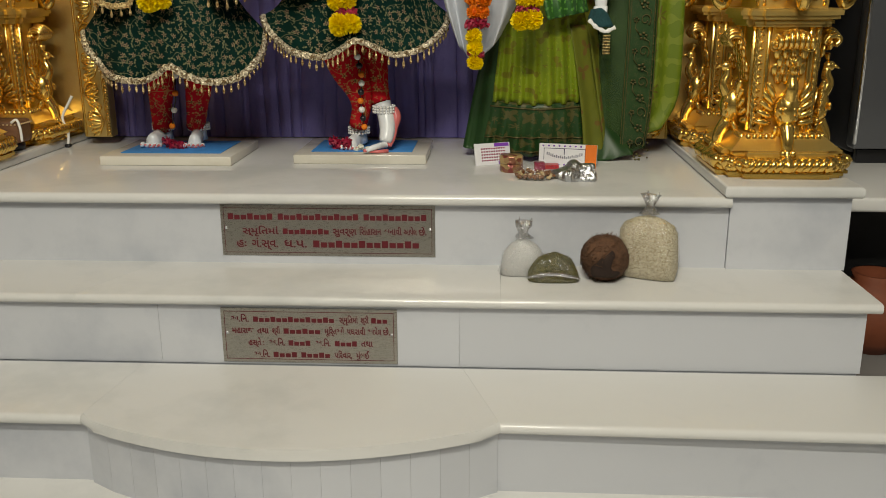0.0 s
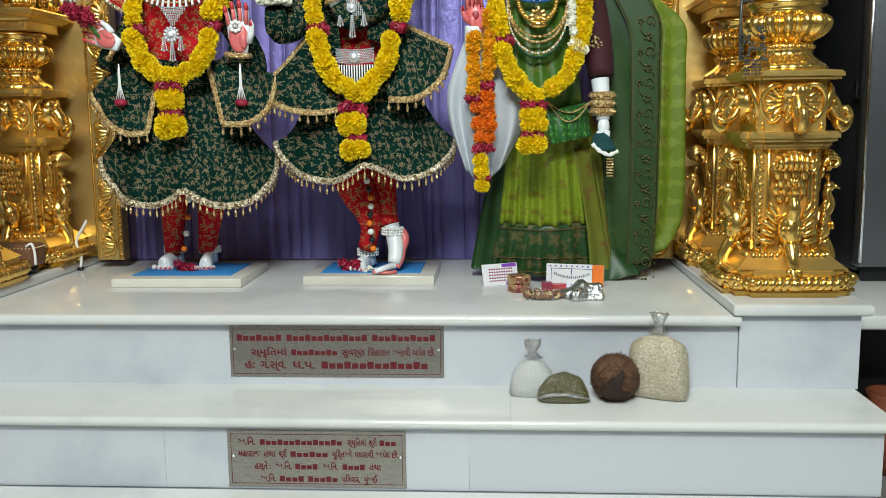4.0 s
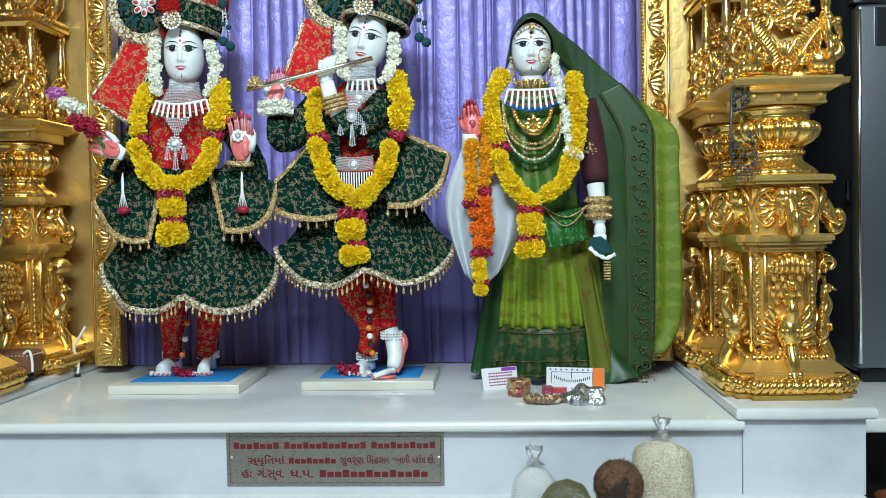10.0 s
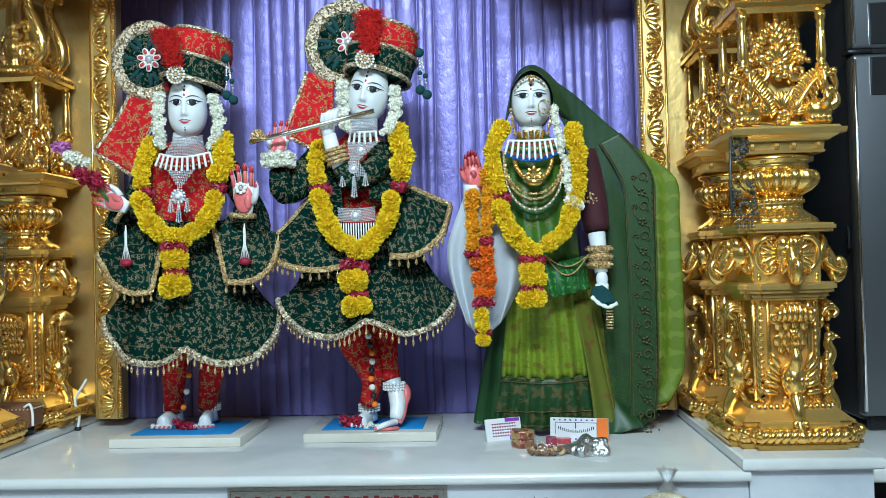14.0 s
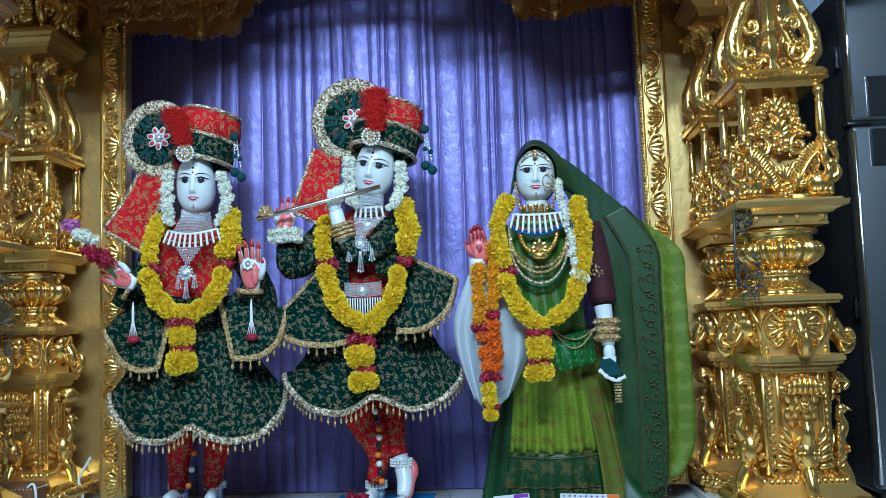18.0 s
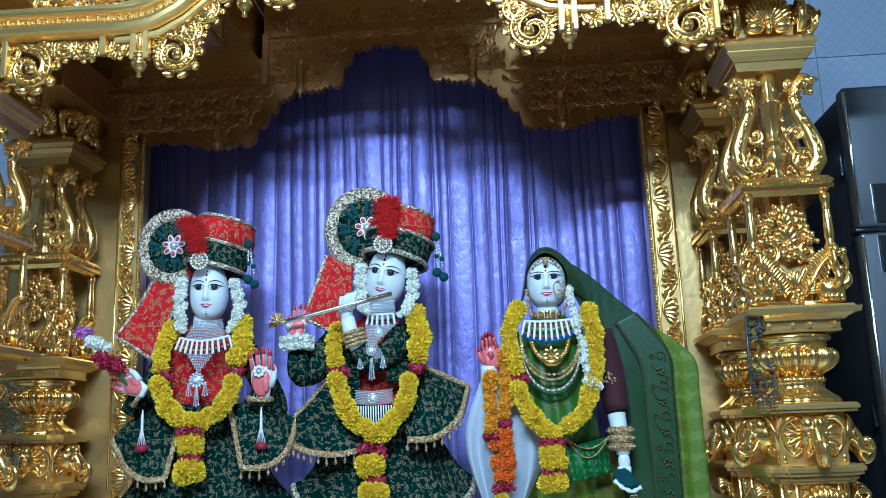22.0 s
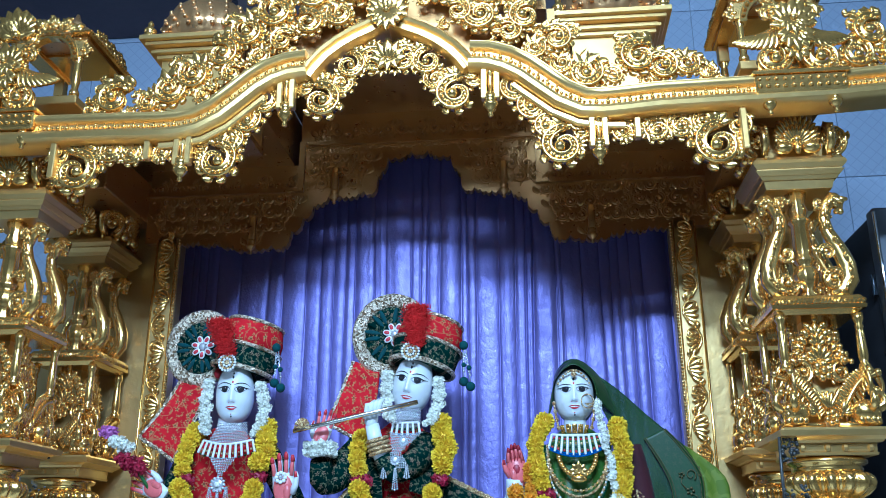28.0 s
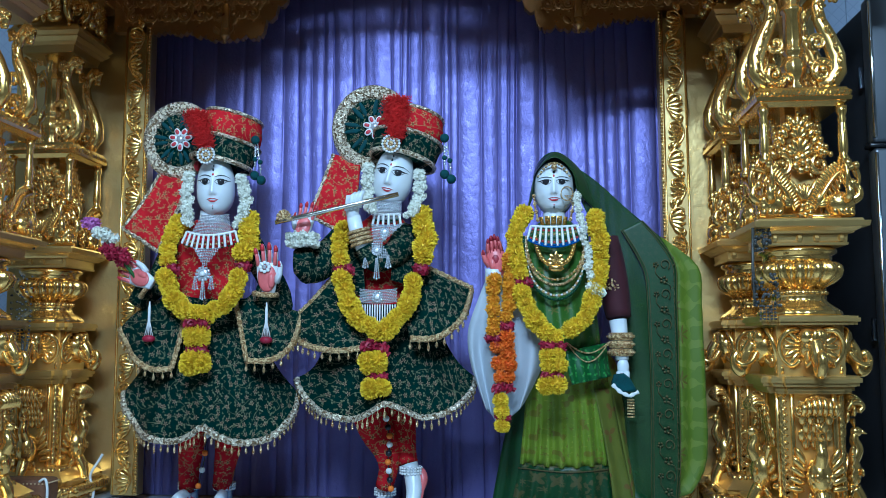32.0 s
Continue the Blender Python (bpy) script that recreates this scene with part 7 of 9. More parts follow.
tube(bm, smooth_line(((-0.026, 0.460, 1.032), (-0.052, 0.460, 0.896), (-0.03, 0.470, 0.81), (-0.002, 0.470, 0.753), (0.004, 0.480, 0.699), (-0.012, 0.5, 0.64)), 3), [0.06, 0.06, 0.06, 0.059, 0.058, 0.056, 0.053, 0.049, 0.045, 0.041, 0.037, 0.033, 0.03, 0.028, 0.027, 0.027], 16, mi=1)
tube(bm, smooth_line(((0.007, 0.480, 1.031), (0.035, 0.5, 0.894), (0.045, 0.5, 0.82), (0.052, 0.5, 0.749), (0.062, 0.49, 0.71)), 3), [0.055, 0.053, 0.051, 0.05, 0.046, 0.042, 0.038, 0.036, 0.034, 0.032, 0.031, 0.03, 0.03], 16, mi=1)
# raised heel: instep, painted sole and toes bent on the plinth
tube(bm, smooth_line(((0.066, 0.485, 0.71), (0.078, 0.475, 0.668), (0.083, 0.455, 0.63), (0.078, 0.435, 0.6)), 3), [0.025, 0.025, 0.0255, 0.0255, 0.025, 0.024, 0.023, 0.022, 0.02, 0.017], 14)
tube(bm, smooth_line(((0.098, 0.49, 0.694), (0.108, 0.48, 0.668), (0.102, 0.47, 0.637), (0.097, 0.455, 0.61), (0.088, 0.44, 0.586)), 3), [0.01, 0.013, 0.0145, 0.0145, 0.014, 0.0125, 0.011, 0.011, 0.011, 0.011, 0.0105, 0.009, 0.008], 10, mi=3)
for k in range(4):
    tube(bm, [(0.082 - 0.004 * k, 0.44 - 0.006 * k, 0.592), (0.06 - 0.006 * k, 0.43 - 0.009 * k, 0.586), (0.044 - 0.006 * k, 0.425 - 0.01 * k, 0.581)], [0.01, 0.0085, 0.0065], 8)
    ball(bm, (0.041 - 0.006 * k, 0.424 - 0.01 * k, 0.58), 0.006, 7, 5, mi=3)
tube(bm, [(0.088, 0.42, 0.576), (0.06, 0.408, 0.575), (0.035, 0.402, 0.575)], [0.006, 0.005, 0.003], 7, mi=3)
foot(bm, (-0.012, 0.53, PZ), -0.25, 0.9)
tagged(part("statue", bm, STATUE_MATS), "white painted marble statue with crossed legs, holding a flute", "statue", group="statues of the shrine")

cuff = thing("fur_cuff", "ring of white fluffy tufts round a statue's wrist", "cuff", (-0.231, 0.330, 1.366))
rng = random.Random(11)
for i in range(46):
    a = 2 * math.pi * i / 23
    ob = new("tuft", TUBER[i % 2])
    ob.parent = cuff
    ob.location = (0.04 * math.cos(a), 0.034 * math.sin(a), (0.012 if i < 23 else -0.008) + rng.uniform(-0.004, 0.004))
    ob.rotation_euler = (rng.uniform(0, 6), rng.uniform(0, 6), 0)
    ob.scale = (0.95, 0.95, 0.95)
br = thing("bangles", "stacked gold bangles on a statue's forearm", "bangles", (-0.058, 0.318, 1.374), group="gold bangles")
for k in range(4):
    bm = bmesh.new()
    n = 20
    ax = Vector((-0.28, -0.1, 1)).normalized()
    e1 = ax.orthogonal().normalized()
    e2 = ax.cross(e1)
    tube(bm, [ax * (0.012 * k - 0.018) + 0.03 * (math.cos(2 * math.pi * i / n) * e1 + math.sin(2 * math.pi * i / n) * e2) for i in range(n + 1)], 0.0055, 6)
    part("bangle", bm, TRIM_GOLD, br)
fl = thing("flute", "slim silver flute with a peacock-like ornament, held across a statue", "flute", (-0.118, 0.275, 1.454))
FLUTE = simple("brushed_silver_pipe", (0.7, 0.66, 0.58), 0.25, 1.0, vary=0.1, scale=90)
put("pipe", tube(bmesh.new(), [(-0.296, 0.265, 1.413), (-0.195, 0.270, 1.435), (-0.068, 0.275, 1.464), (0.057, 0.285, 1.493)], 0.0068, 12), FLUTE, fl)
bm = bmesh.new()
for i in range(7):
    a = math.pi * i / 6
    tube(bm, [Vector((-0.270, 0.262, 1.423)), Vector((-0.270, 0.262, 1.423)) + Vector((0.022 * math.cos(a), 0, 0.026 * math.sin(a)))], [0.002, 0.006], 5)
put("ornament", bm, TRIM_GOLD, fl, "small gold fan ornament")

dress = thing("dress", "flared dark green brocade dress with tiered sequin hems on a statue", "dress", (-0.013, 0.450, 1.184), group="dresses of the statues")
bm, hem, _ = cloth([[(-0.137, 0.430, 1.206), (-0.007, 0.355, 1.179), (0.109, 0.430, 1.200)],
                    [(-0.204, 0.440, 1.018), (0.013, 0.310, 1.000), (0.205, 0.440, 1.027)],
                    [(-0.272, 0.460, 0.964), (-0.238, 0.400, 0.911), (-0.167, 0.340, 0.872), (-0.079, 0.280, 0.856), (-0.016, 0.255, 0.879), (0.028, 0.245, 0.904), (0.074, 0.255, 0.887), (0.129, 0.280, 0.862), (0.205, 0.340, 0.882), (0.256, 0.400, 0.928), (0.267, 0.460, 0.967)]],
                   48, 12, 0.01, 0.014, 4, 1.0)
put("skirt", bm, GREEN, dress)
put("hem_braid", trim_tube(hem, 0.0105), TRIM, dress, "silver sequin hem")
put("fringe", fringe(hem), TRIM_GOLD, dress, "gold bead drops", "stuff")
for rows in ([[(-0.141, 0.420, 1.286), (-0.089, 0.360, 1.230), (-0.052, 0.330, 1.162)], [(-0.228, 0.420, 1.187), (-0.126, 0.330, 1.128), (-0.040, 0.300, 1.089)], [(-0.301, 0.440, 1.130), (-0.239, 0.350, 1.072), (-0.130, 0.300, 1.048), (-0.033, 0.280, 1.058)]],
             [[(0.059, 0.330, 1.160), (0.092, 0.360, 1.226), (0.128, 0.420, 1.292)], [(0.081, 0.300, 1.114), (0.150, 0.340, 1.167), (0.211, 0.420, 1.252)], [(0.092, 0.280, 1.081), (0.168, 0.300, 1.085), (0.235, 0.350, 1.141), (0.258, 0.440, 1.231)]]):
    bm, hem, fr = cloth(rows, 22, 8, 0.008, 0.006, 2)
    put("coat_flap", bm, GREEN, dress, "flaring coat flap")
    up = [r[0] for r in fr] if rows[0][0][0] < 0.0 else [r[-1] for r in fr]
    put("flap_braid", trim_tube(hem, 0.0095), TRIM_GOLD, dress, "gold braid edge")
    put("flap_braid", trim_tube(up, 0.0085), TRIM_GOLD, dress)
    put("fringe", fringe(hem, 0.026, 0.03, 0.004), TRIM_GOLD, dress, "gold bead drops", "stuff")
for rows in ([[(-0.114, 0.440, 1.411), (-0.065, 0.380, 1.412)], [(-0.132, 0.420, 1.319), (-0.057, 0.355, 1.310)], [(-0.132, 0.410, 1.234), (-0.047, 0.345, 1.196)]],
             [[(0.057, 0.380, 1.412), (0.123, 0.440, 1.405)], [(0.032, 0.355, 1.308), (0.124, 0.420, 1.312)], [(0.026, 0.345, 1.251), (0.111, 0.410, 1.229)]]):
    bm, hem, fr = cloth(rows, 12, 8, 0.008, 0.0, 1)
    put("jacket_front", bm, GREEN, dress, "open jacket front")
turban((0.049, 0.430, 1.616), (0.086, 0.450, 1.764), 0.098, 0.09, (-0.05, 0.475, 1.732), 0.128, (0.030, 0.312, 1.647), ((0.044, 0.325, 1.664), (0.045, 0.330, 1.774)), (0.180, 0.400, 1.680), "red and green turban with plume, large fan disc and tassels")
cape = thing("scarf", "red brocade scarf with silver edge hanging from a turban", "scarf", (-0.138, 0.470, 1.548), group="scarves of the statues")
bm, hem, fr = cloth([[(-0.171, 0.470, 1.653), (-0.085, 0.460, 1.629)], [(-0.202, 0.440, 1.546), (-0.091, 0.430, 1.504)], [(-0.234, 0.420, 1.454), (-0.126, 0.410, 1.397)]], 12, 8, 0.006, 0.008, 1.3)
put("cloth", bm, RED, cape)
put("edge_braid", trim_tube(hem, 0.006), TRIM, cape)
put("edge_braid", trim_tube([r[0] for r in fr], 0.006), TRIM, cape)
long_collar((0.013, 0.335, 1.420))
belt = thing("belt", "silver beadwork belt with pearl fringe", "belt", (-0.007, 0.325, 1.197))
bm = bmesh.new()
bead_field(bm, lambda u: 0.053, 0.022, -0.014, lambda u: -0.008)
part("beadwork", bm, SILVER, belt)["kind"] = "stuff"
jewel(belt, (0.0, -0.016, 0.002), 0.014)
for i in range(-8, 9):
    bm = bmesh.new()
    n = 9 - abs(i)
    L = 0.0085 * max(3, n)
    tube(bm, [(i * 0.0072, 0.0001 * i * i - 0.01, -0.018), (i * 0.0072, 0.0001 * i * i - 0.01, -0.02 - L)], 0.0019, 6)
    ball(bm, (i * 0.0072, 0.0001 * i * i - 0.01, -0.02 - L), 0.0048, 8, 6)
    part("pearl_string", bm, PEARL, belt)
garland((0.001, 0.360, 1.407), [
    ([(-0.123, 0.400, 1.400), (-0.126, 0.360, 1.354), (-0.114, 0.330, 1.309)], "y", 0.03, 1.0, 0), ([(-0.119, 0.320, 1.281), (-0.090, 0.320, 1.280)], "r", 0.02, 0.9, 0),
    ([(-0.108, 0.310, 1.251), (-0.089, 0.290, 1.193), (-0.049, 0.270, 1.135), (0.000, 0.260, 1.102)], "y", 0.024, 1.0, 0),
    ([(0.109, 0.400, 1.451), (0.128, 0.360, 1.379), (0.123, 0.330, 1.316)], "y", 0.029, 1.1, 0), ([(0.108, 0.320, 1.284), (0.133, 0.320, 1.283)], "r", 0.02, 0.9, 0),
    ([(0.098, 0.310, 1.246), (0.087, 0.290, 1.193), (0.060, 0.270, 1.142), (0.022, 0.260, 1.104)], "y", 0.024, 1.0, 0),
    ([(-0.024, 0.250, 1.064), (0.023, 0.250, 1.054)], "r", 0.02, 1.05, 0), ([(-0.005, 0.240, 1.026), (-0.005, 0.240, 1.001)], "y", 0.022, 0.9, 1),
    ([(-0.011, 0.235, 0.974), (0.020, 0.235, 0.979)], "r", 0.018, 0.8, 0), ([(0.002, 0.230, 0.952), (0.005, 0.230, 0.945)], "y", 0.02, 0.9, 1),
], "yellow marigold garland with red rose bands round a statue's neck")
for pts in ([(-0.046, 0.390, 1.591), (-0.05, 0.385, 1.542), (-0.046, 0.375, 1.491), (-0.03, 0.365, 1.460)], [(0.106, 0.395, 1.570), (0.107, 0.39, 1.523), (0.095, 0.375, 1.480), (0.082, 0.365, 1.446)]):
    garland(pts[0], [(pts, "w", 0.0125, 0.95, 1)], "short white tuberose string beside a statue's face")
anklet((-0.013, 0.527, PZ + 0.058), 0.03)
anklet((0.071, 0.481, 0.7), 0.031)
pompom_string([(0.008, 0.40, 0.85), (0.018, 0.41, 0.79), (0.01, 0.42, 0.725), (0.018, 0.43, 0.645)], "string of white, black and orange pompoms below a dress", [FUR_WHITE, BLACK, ORANGE, FUR_WHITE, BLACK, ORANGE, FUR_WHITE, BLACK, ORANGE], 0.0095)
rp = thing("rose_petals", "heap of dark red rose petals at a statue's feet", "petals", (-0.04, 0.47, PZ), group="petal heaps")
heads(rp, "rose", [(-0.085, 0.475, PZ + 0.012), (-0.035, 0.465, PZ + 0.014)], ROSES, 0.016, 0.008, 1.0, 5, 0)
heads(rp, "tuberose", [(-0.01, 0.45, PZ + 0.008), (0.02, 0.445, PZ + 0.008)], TUBER, 0.014, 0.006, 0.8, 6, 0)

# ---- third statue: veiled figure in a green sari ----
def silk(name, a, b, rough=0.42, layers=(), alpha=1.0):
    """Woven silk with figures in metal thread: layers of (scale, radius, lobes, evenness, colour, randomness)."""
    m, t, p = nodes(name)
    v = coords(t)
    col = ramp(t, noise_tex(t, v, 9, 3), [(0.3, a), (0.7, b)])
    masks = []
    for k, (scale, radius, lobes, even, colour, rand) in enumerate(layers):
        mask = sprigs(t, flat_coords(t, 0.29 * k), scale, radius, lobes, even, rand)
        col = over(t, col, mask, colour)
        masks.append(mask)
    link(t, col, p.inputs["Base Color"])
    p.inputs["Roughness"].default_value = rough
    p.inputs["Sheen Weight"].default_value = 0.03
    p.inputs["Alpha"].default_value = alpha
    bump(t, p, noise_tex(t, v, 420, 2), 0.12, 0.001)
    return m


LIME = silk("lime_green_silk", (0.15, 0.22, 0.01), (0.23, 0.3, 0.016), 0.42, ((60, 0.16, 2, 0.7, (0.34, 0.38, 0.05), 0.3), (15, 0.3, 2, 0.45, (0.16, 0.15, 0.012), 0.6), (15, 0.24, 2, 0.5, (0.18, 0.25, 0.014), 0.6), (38, 0.2, 3, 0.5, (0.16, 0.14, 0.015), 0.7)))
LEAF_GREEN = silk("leaf_green_silk", (0.035, 0.1, 0.008), (0.065, 0.15, 0.015), 0.42, ((40, 0.2, 2, 0.6, (0.1, 0.17, 0.03), 0.6), (15, 0.2, 5, 0.5, (0.15, 0.15, 0.03), 0.8)))
ZARI = ((20, 0.44, 4, 0.3, (0.08, 0.075, 0.022), 0.6), (20, 0.36, 4, 0.32, (0.008, 0.045, 0.008), 0.6), (20, 0.2, 6, 0.4, (0.1, 0.085, 0.026), 0.6), (62, 0.24, 3, 0.5, (0.06, 0.065, 0.018), 0.7))
BORDER = silk("dark_green_zari_border", (0.006, 0.036, 0.007), (0.011, 0.056, 0.01), 0.45, ZARI)
BAND = silk("green_veil_band", (0.009, 0.042, 0.007), (0.016, 0.06, 0.011), 0.45, ((46, 0.34, 4, 0.4, (0.035, 0.06, 0.016), 0.5), (46, 0.2, 4, 0.4, (0.01, 0.045, 0.008), 0.5), (120, 0.3, 3, 0.5, (0.03, 0.055, 0.016), 0.7)))
PLAIN_GREEN = silk("dark_green_plain_silk", (0.007, 0.038, 0.006), (0.013, 0.06, 0.01), 0.45)
FRILL = silk("green_leaf_pattern_silk", (0.01, 0.08, 0.012), (0.02, 0.11, 0.016), 0.45, ((46, 0.36, 2, 0.4, (0.07, 0.24, 0.04), 0.2), (46, 0.2, 2, 0.4, (0.02, 0.11, 0.016), 0.2)))
BROWN_GREEN = silk("olive_brown_sheer_silk", (0.1, 0.12, 0.012), (0.16, 0.17, 0.02), 0.45, ((13, 0.33, 3, 0.45, (0.15, 0.09, 0.02), 0.6),))
MAROON = silk("maroon_velvet", (0.032, 0.003, 0.007), (0.055, 0.005, 0.012), 0.8, ())
WHITE_SILK = simple("white_cotton_cloth", (0.47, 0.5, 0.55), 0.6, vary=0.06, scale=18, sheen=0.2)


def sheer():
    """Thin green veil that lets part of the light through."""
    m, t, p = nodes("sheer_green_veil")
    f = noise_tex(t, coords(t), 18, 4)
    link(t, ramp(t, f, [(0.3, (0.014, 0.046, 0.006)), (0.7, (0.026, 0.07, 0.01))]), p.inputs["Base Color"])
    p.inputs["Roughness"].default_value = 0.5
    p.inputs["Sheen Weight"].default_value = 0.08
    p.inputs["Alpha"].default_value = 0.82
    bump(t, p, noise_tex(t, coords(t), 300, 2), 0.2, 0.001)
    return m


VEIL = sheer()
ZARI_THREAD = simple("dull_gold_thread", (0.1, 0.085, 0.028), 0.5, 0.3, vary=0.3, scale=200)
OLIVE = silk("olive_lime_silk", (0.1, 0.155, 0.007), (0.155, 0.215, 0.012), 0.45, ((17, 0.5, 4, 0.12, (0.17, 0.22, 0.022), 0.15), (17, 0.44, 4, 0.12, (0.115, 0.17, 0.008), 0.15), (9, 0.26, 7, 0.6, (0.12, 0.1, 0.016), 0.7)))
bm = bmesh.new()
tilt = Matrix.Rotation(radians(-2), 3, "Z")
face(bm, (0.504, 0.420, 1.535), 0.0575, 0.087, tilt, brow=-0.02, top=0.84)
tube(bm, [(0.504, 0.430, 1.469), (0.505, 0.440, 1.413)], [0.03, 0.038], 14)
tube(bm, [(0.505, 0.440, 1.429), (0.508, 0.450, 1.381), (0.511, 0.450, 1.272), (0.518, 0.460, 1.156), (0.532, 0.460, 1.021)], [0.045, 0.1, 0.1, 0.075, 0.085], 18, mi=2, flat=0.62)
tube(bm, smooth_line(((0.404, 0.450, 1.384), (0.372, 0.430, 1.224), (0.329, 0.360, 1.220), (0.327, 0.345, 1.281)), 4), [0.036] * 5 + [0.032] * 4 + [0.026] * 4, 12)
hand(bm, (0.332, 0.335, 1.312), 0.85, Matrix.Rotation(radians(-8), 3, "Y"), skin=3, flip=-1, tips=8, finger=3, spread=0.72, reach=0.9)
for i in range(9):
    a = 2 * math.pi * i / 9
    ball(bm, (0.332 + 0.013 * math.cos(a), 0.3255, 1.300 + 0.018 * math.sin(a)), 0.0026, 6, 4, mi=8, scale=(1, 0.5, 1))
for i in range(4):
    tube(bm, [(0.317 + 0.0095 * i, 0.3255, 1.326), (0.318 + 0.0085 * i, 0.322, 1.352)], 0.0014, 5, mi=8)
ball(bm, (0.332, 0.324, 1.306), 1.0, 12, 8, mi=8, scale=(0.012, 0.004, 0.016))
tube(bm, smooth_line(((0.654, 0.450, 1.377), (0.677, 0.440, 1.234), (0.686, 0.420, 1.142)), 4), [0.04, 0.042, 0.044, 0.044, 0.043, 0.042, 0.04, 0.038, 0.036], 12, mi=6)
tube(bm, [(0.684, 0.420, 1.134), (0.690, 0.410, 1.068), (0.692, 0.400, 1.019)], [0.026, 0.022, 0.019], 12)
ball(bm, (0.693, 0.395, 0.999), 0.022, 12, 8, scale=(0.8, 0.6, 1.3))
for i in range(4):
    tube(bm, [Vector((0.678, 0.385, 0.986)) + Vector((0.009 * i, 0, 0)), Vector((0.678, 0.375, 0.951)) + Vector((0.008 * i, 0, 0))], [0.0065, 0.005], 6)
tagged(part("statue", bm, [SKIN, RED, LEAF_GREEN, PALM, BLACK, LIP, MAROON, EYE_WHITE, HENNA]), "white painted marble statue of a veiled figure raising one palm", "statue", group="statues of the shrine")

sari = thing("sari", "lime green silk sari with dark green border on a statue", "sari", (0.524, 0.470, 1.021))
bm, hem, fr = cloth([[(0.424, 0.460, 1.057), (0.520, 0.380, 1.038), (0.641, 0.460, 1.053)], [(0.409, 0.470, 0.888), (0.535, 0.400, 0.882), (0.679, 0.480, 0.892)], [(0.392, 0.480, 0.714), (0.541, 0.420, 0.710), (0.707, 0.490, 0.719)]], 90, 12, 0.008, 0.011, 8)
put("pleats", bm, LIME, sari, "lime green pleats")
bm, hem, fr = cloth([[(0.392, 0.478, 0.718), (0.541, 0.416, 0.713), (0.711, 0.490, 0.723)], [(0.377, 0.480, 0.632), (0.540, 0.418, 0.637), (0.721, 0.490, 0.631)], [(0.359, 0.480, 0.557), (0.547, 0.425, 0.559), (0.737, 0.490, 0.556)]], 90, 8, 0.008, 0.012, 8, 0.0)
put("border", bm, BORDER, sari, "dark green brocade border")
for e in (1, -4, -2):
    put("zari_line", trim_tube([v + Vector((0, -0.003, 0)) for v in fr[e]], 0.0022, 1.0, 0.0002), ZARI_THREAD, sari, "gold thread line")
bm, hem, fr = cloth([[(0.429, 0.470, 1.074), (0.440, 0.450, 1.023)], [(0.364, 0.500, 0.853), (0.411, 0.460, 0.821)], [(0.313, 0.530, 0.608), (0.393, 0.470, 0.574)], [(0.307, 0.530, 0.570), (0.398, 0.470, 0.554)]], 14, 12, 0.006, 0.01, 2)
put("side_drape", bm, PLAIN_GREEN, sari, "dark green side fall")
bm, hem, fr = cloth([[(0.633, 0.460, 1.061), (0.680, 0.500, 1.018)], [(0.673, 0.470, 0.884), (0.737, 0.520, 0.846)], [(0.706, 0.480, 0.697), (0.786, 0.530, 0.638)], [(0.724, 0.480, 0.558), (0.824, 0.540, 0.560)]], 14, 12, 0.006, 0.01, 2)
put("side_drape", bm, BROWN_GREEN, sari, "olive brown sheer fall")
bm, hem, fr = cloth([[(0.697, 0.490, 0.718), (0.730, 0.500, 0.717)], [(0.694, 0.485, 0.652), (0.761, 0.500, 0.628)], [(0.694, 0.470, 0.579), (0.814, 0.460, 0.567)], [(0.694, 0.460, 0.531), (0.789, 0.450, 0.559)]], 12, 9, 0.005, 0.004, 2)
put("hem_flare", bm, PLAIN_GREEN, sari, "dark green hem spread on the platform")
bm, hem, fr = cloth([[(0.611, 0.420, 0.937), (0.664, 0.455, 0.935)], [(0.639, 0.430, 0.787), (0.689, 0.465, 0.783)], [(0.658, 0.440, 0.652), (0.718, 0.475, 0.646)], [(0.663, 0.440, 0.565), (0.730, 0.478, 0.561)]], 10, 12, 0.004, 0.006, 1.5)
put("front_fall", bm, BROWN_GREEN, sari)
bm, hem, fr = cloth([[(0.437, 0.400, 1.360), (0.504, 0.370, 1.355), (0.584, 0.400, 1.364)], [(0.426, 0.380, 1.219), (0.513, 0.350, 1.199), (0.614, 0.400, 1.216)], [(0.439, 0.380, 1.069), (0.526, 0.340, 1.051), (0.631, 0.400, 1.066)]], 30, 10, 0.008, 0.006, 5)
put("bodice_drape", bm, LEAF_GREEN, sari, "leaf green drape across the chest")
bm, hem, fr = cloth([[(0.526, 0.330, 1.046), (0.608, 0.360, 1.061), (0.647, 0.400, 1.069)], [(0.532, 0.320, 0.990), (0.606, 0.350, 1.001), (0.653, 0.400, 1.006)], [(0.543, 0.320, 0.952), (0.609, 0.350, 0.964), (0.662, 0.400, 0.973)]], 22, 8, 0.008, 0.008, 4)
put("waist_frill", bm, FRILL, sari, "dark green gathered waist frill")

bm = bmesh.new()
rr = random.Random(31)
for i in range(22):
    a, d = rr.uniform(0, 6.3), rr.uniform(0.004, 0.022)
    ball(bm, (0.664 + 1.1 * d * math.cos(a), 0.396 + 6 * d * d * math.cos(a) ** 2, 1.232 + d * math.sin(a)), 0.004, 6, 4, scale=(1.2, 0.4, 0.7), turn=Matrix.Rotation(a, 3, "Y"))
put("sleeve_embroidery", bm, TRIM_GOLD, sari, "gold embroidered sprig on the maroon sleeve")

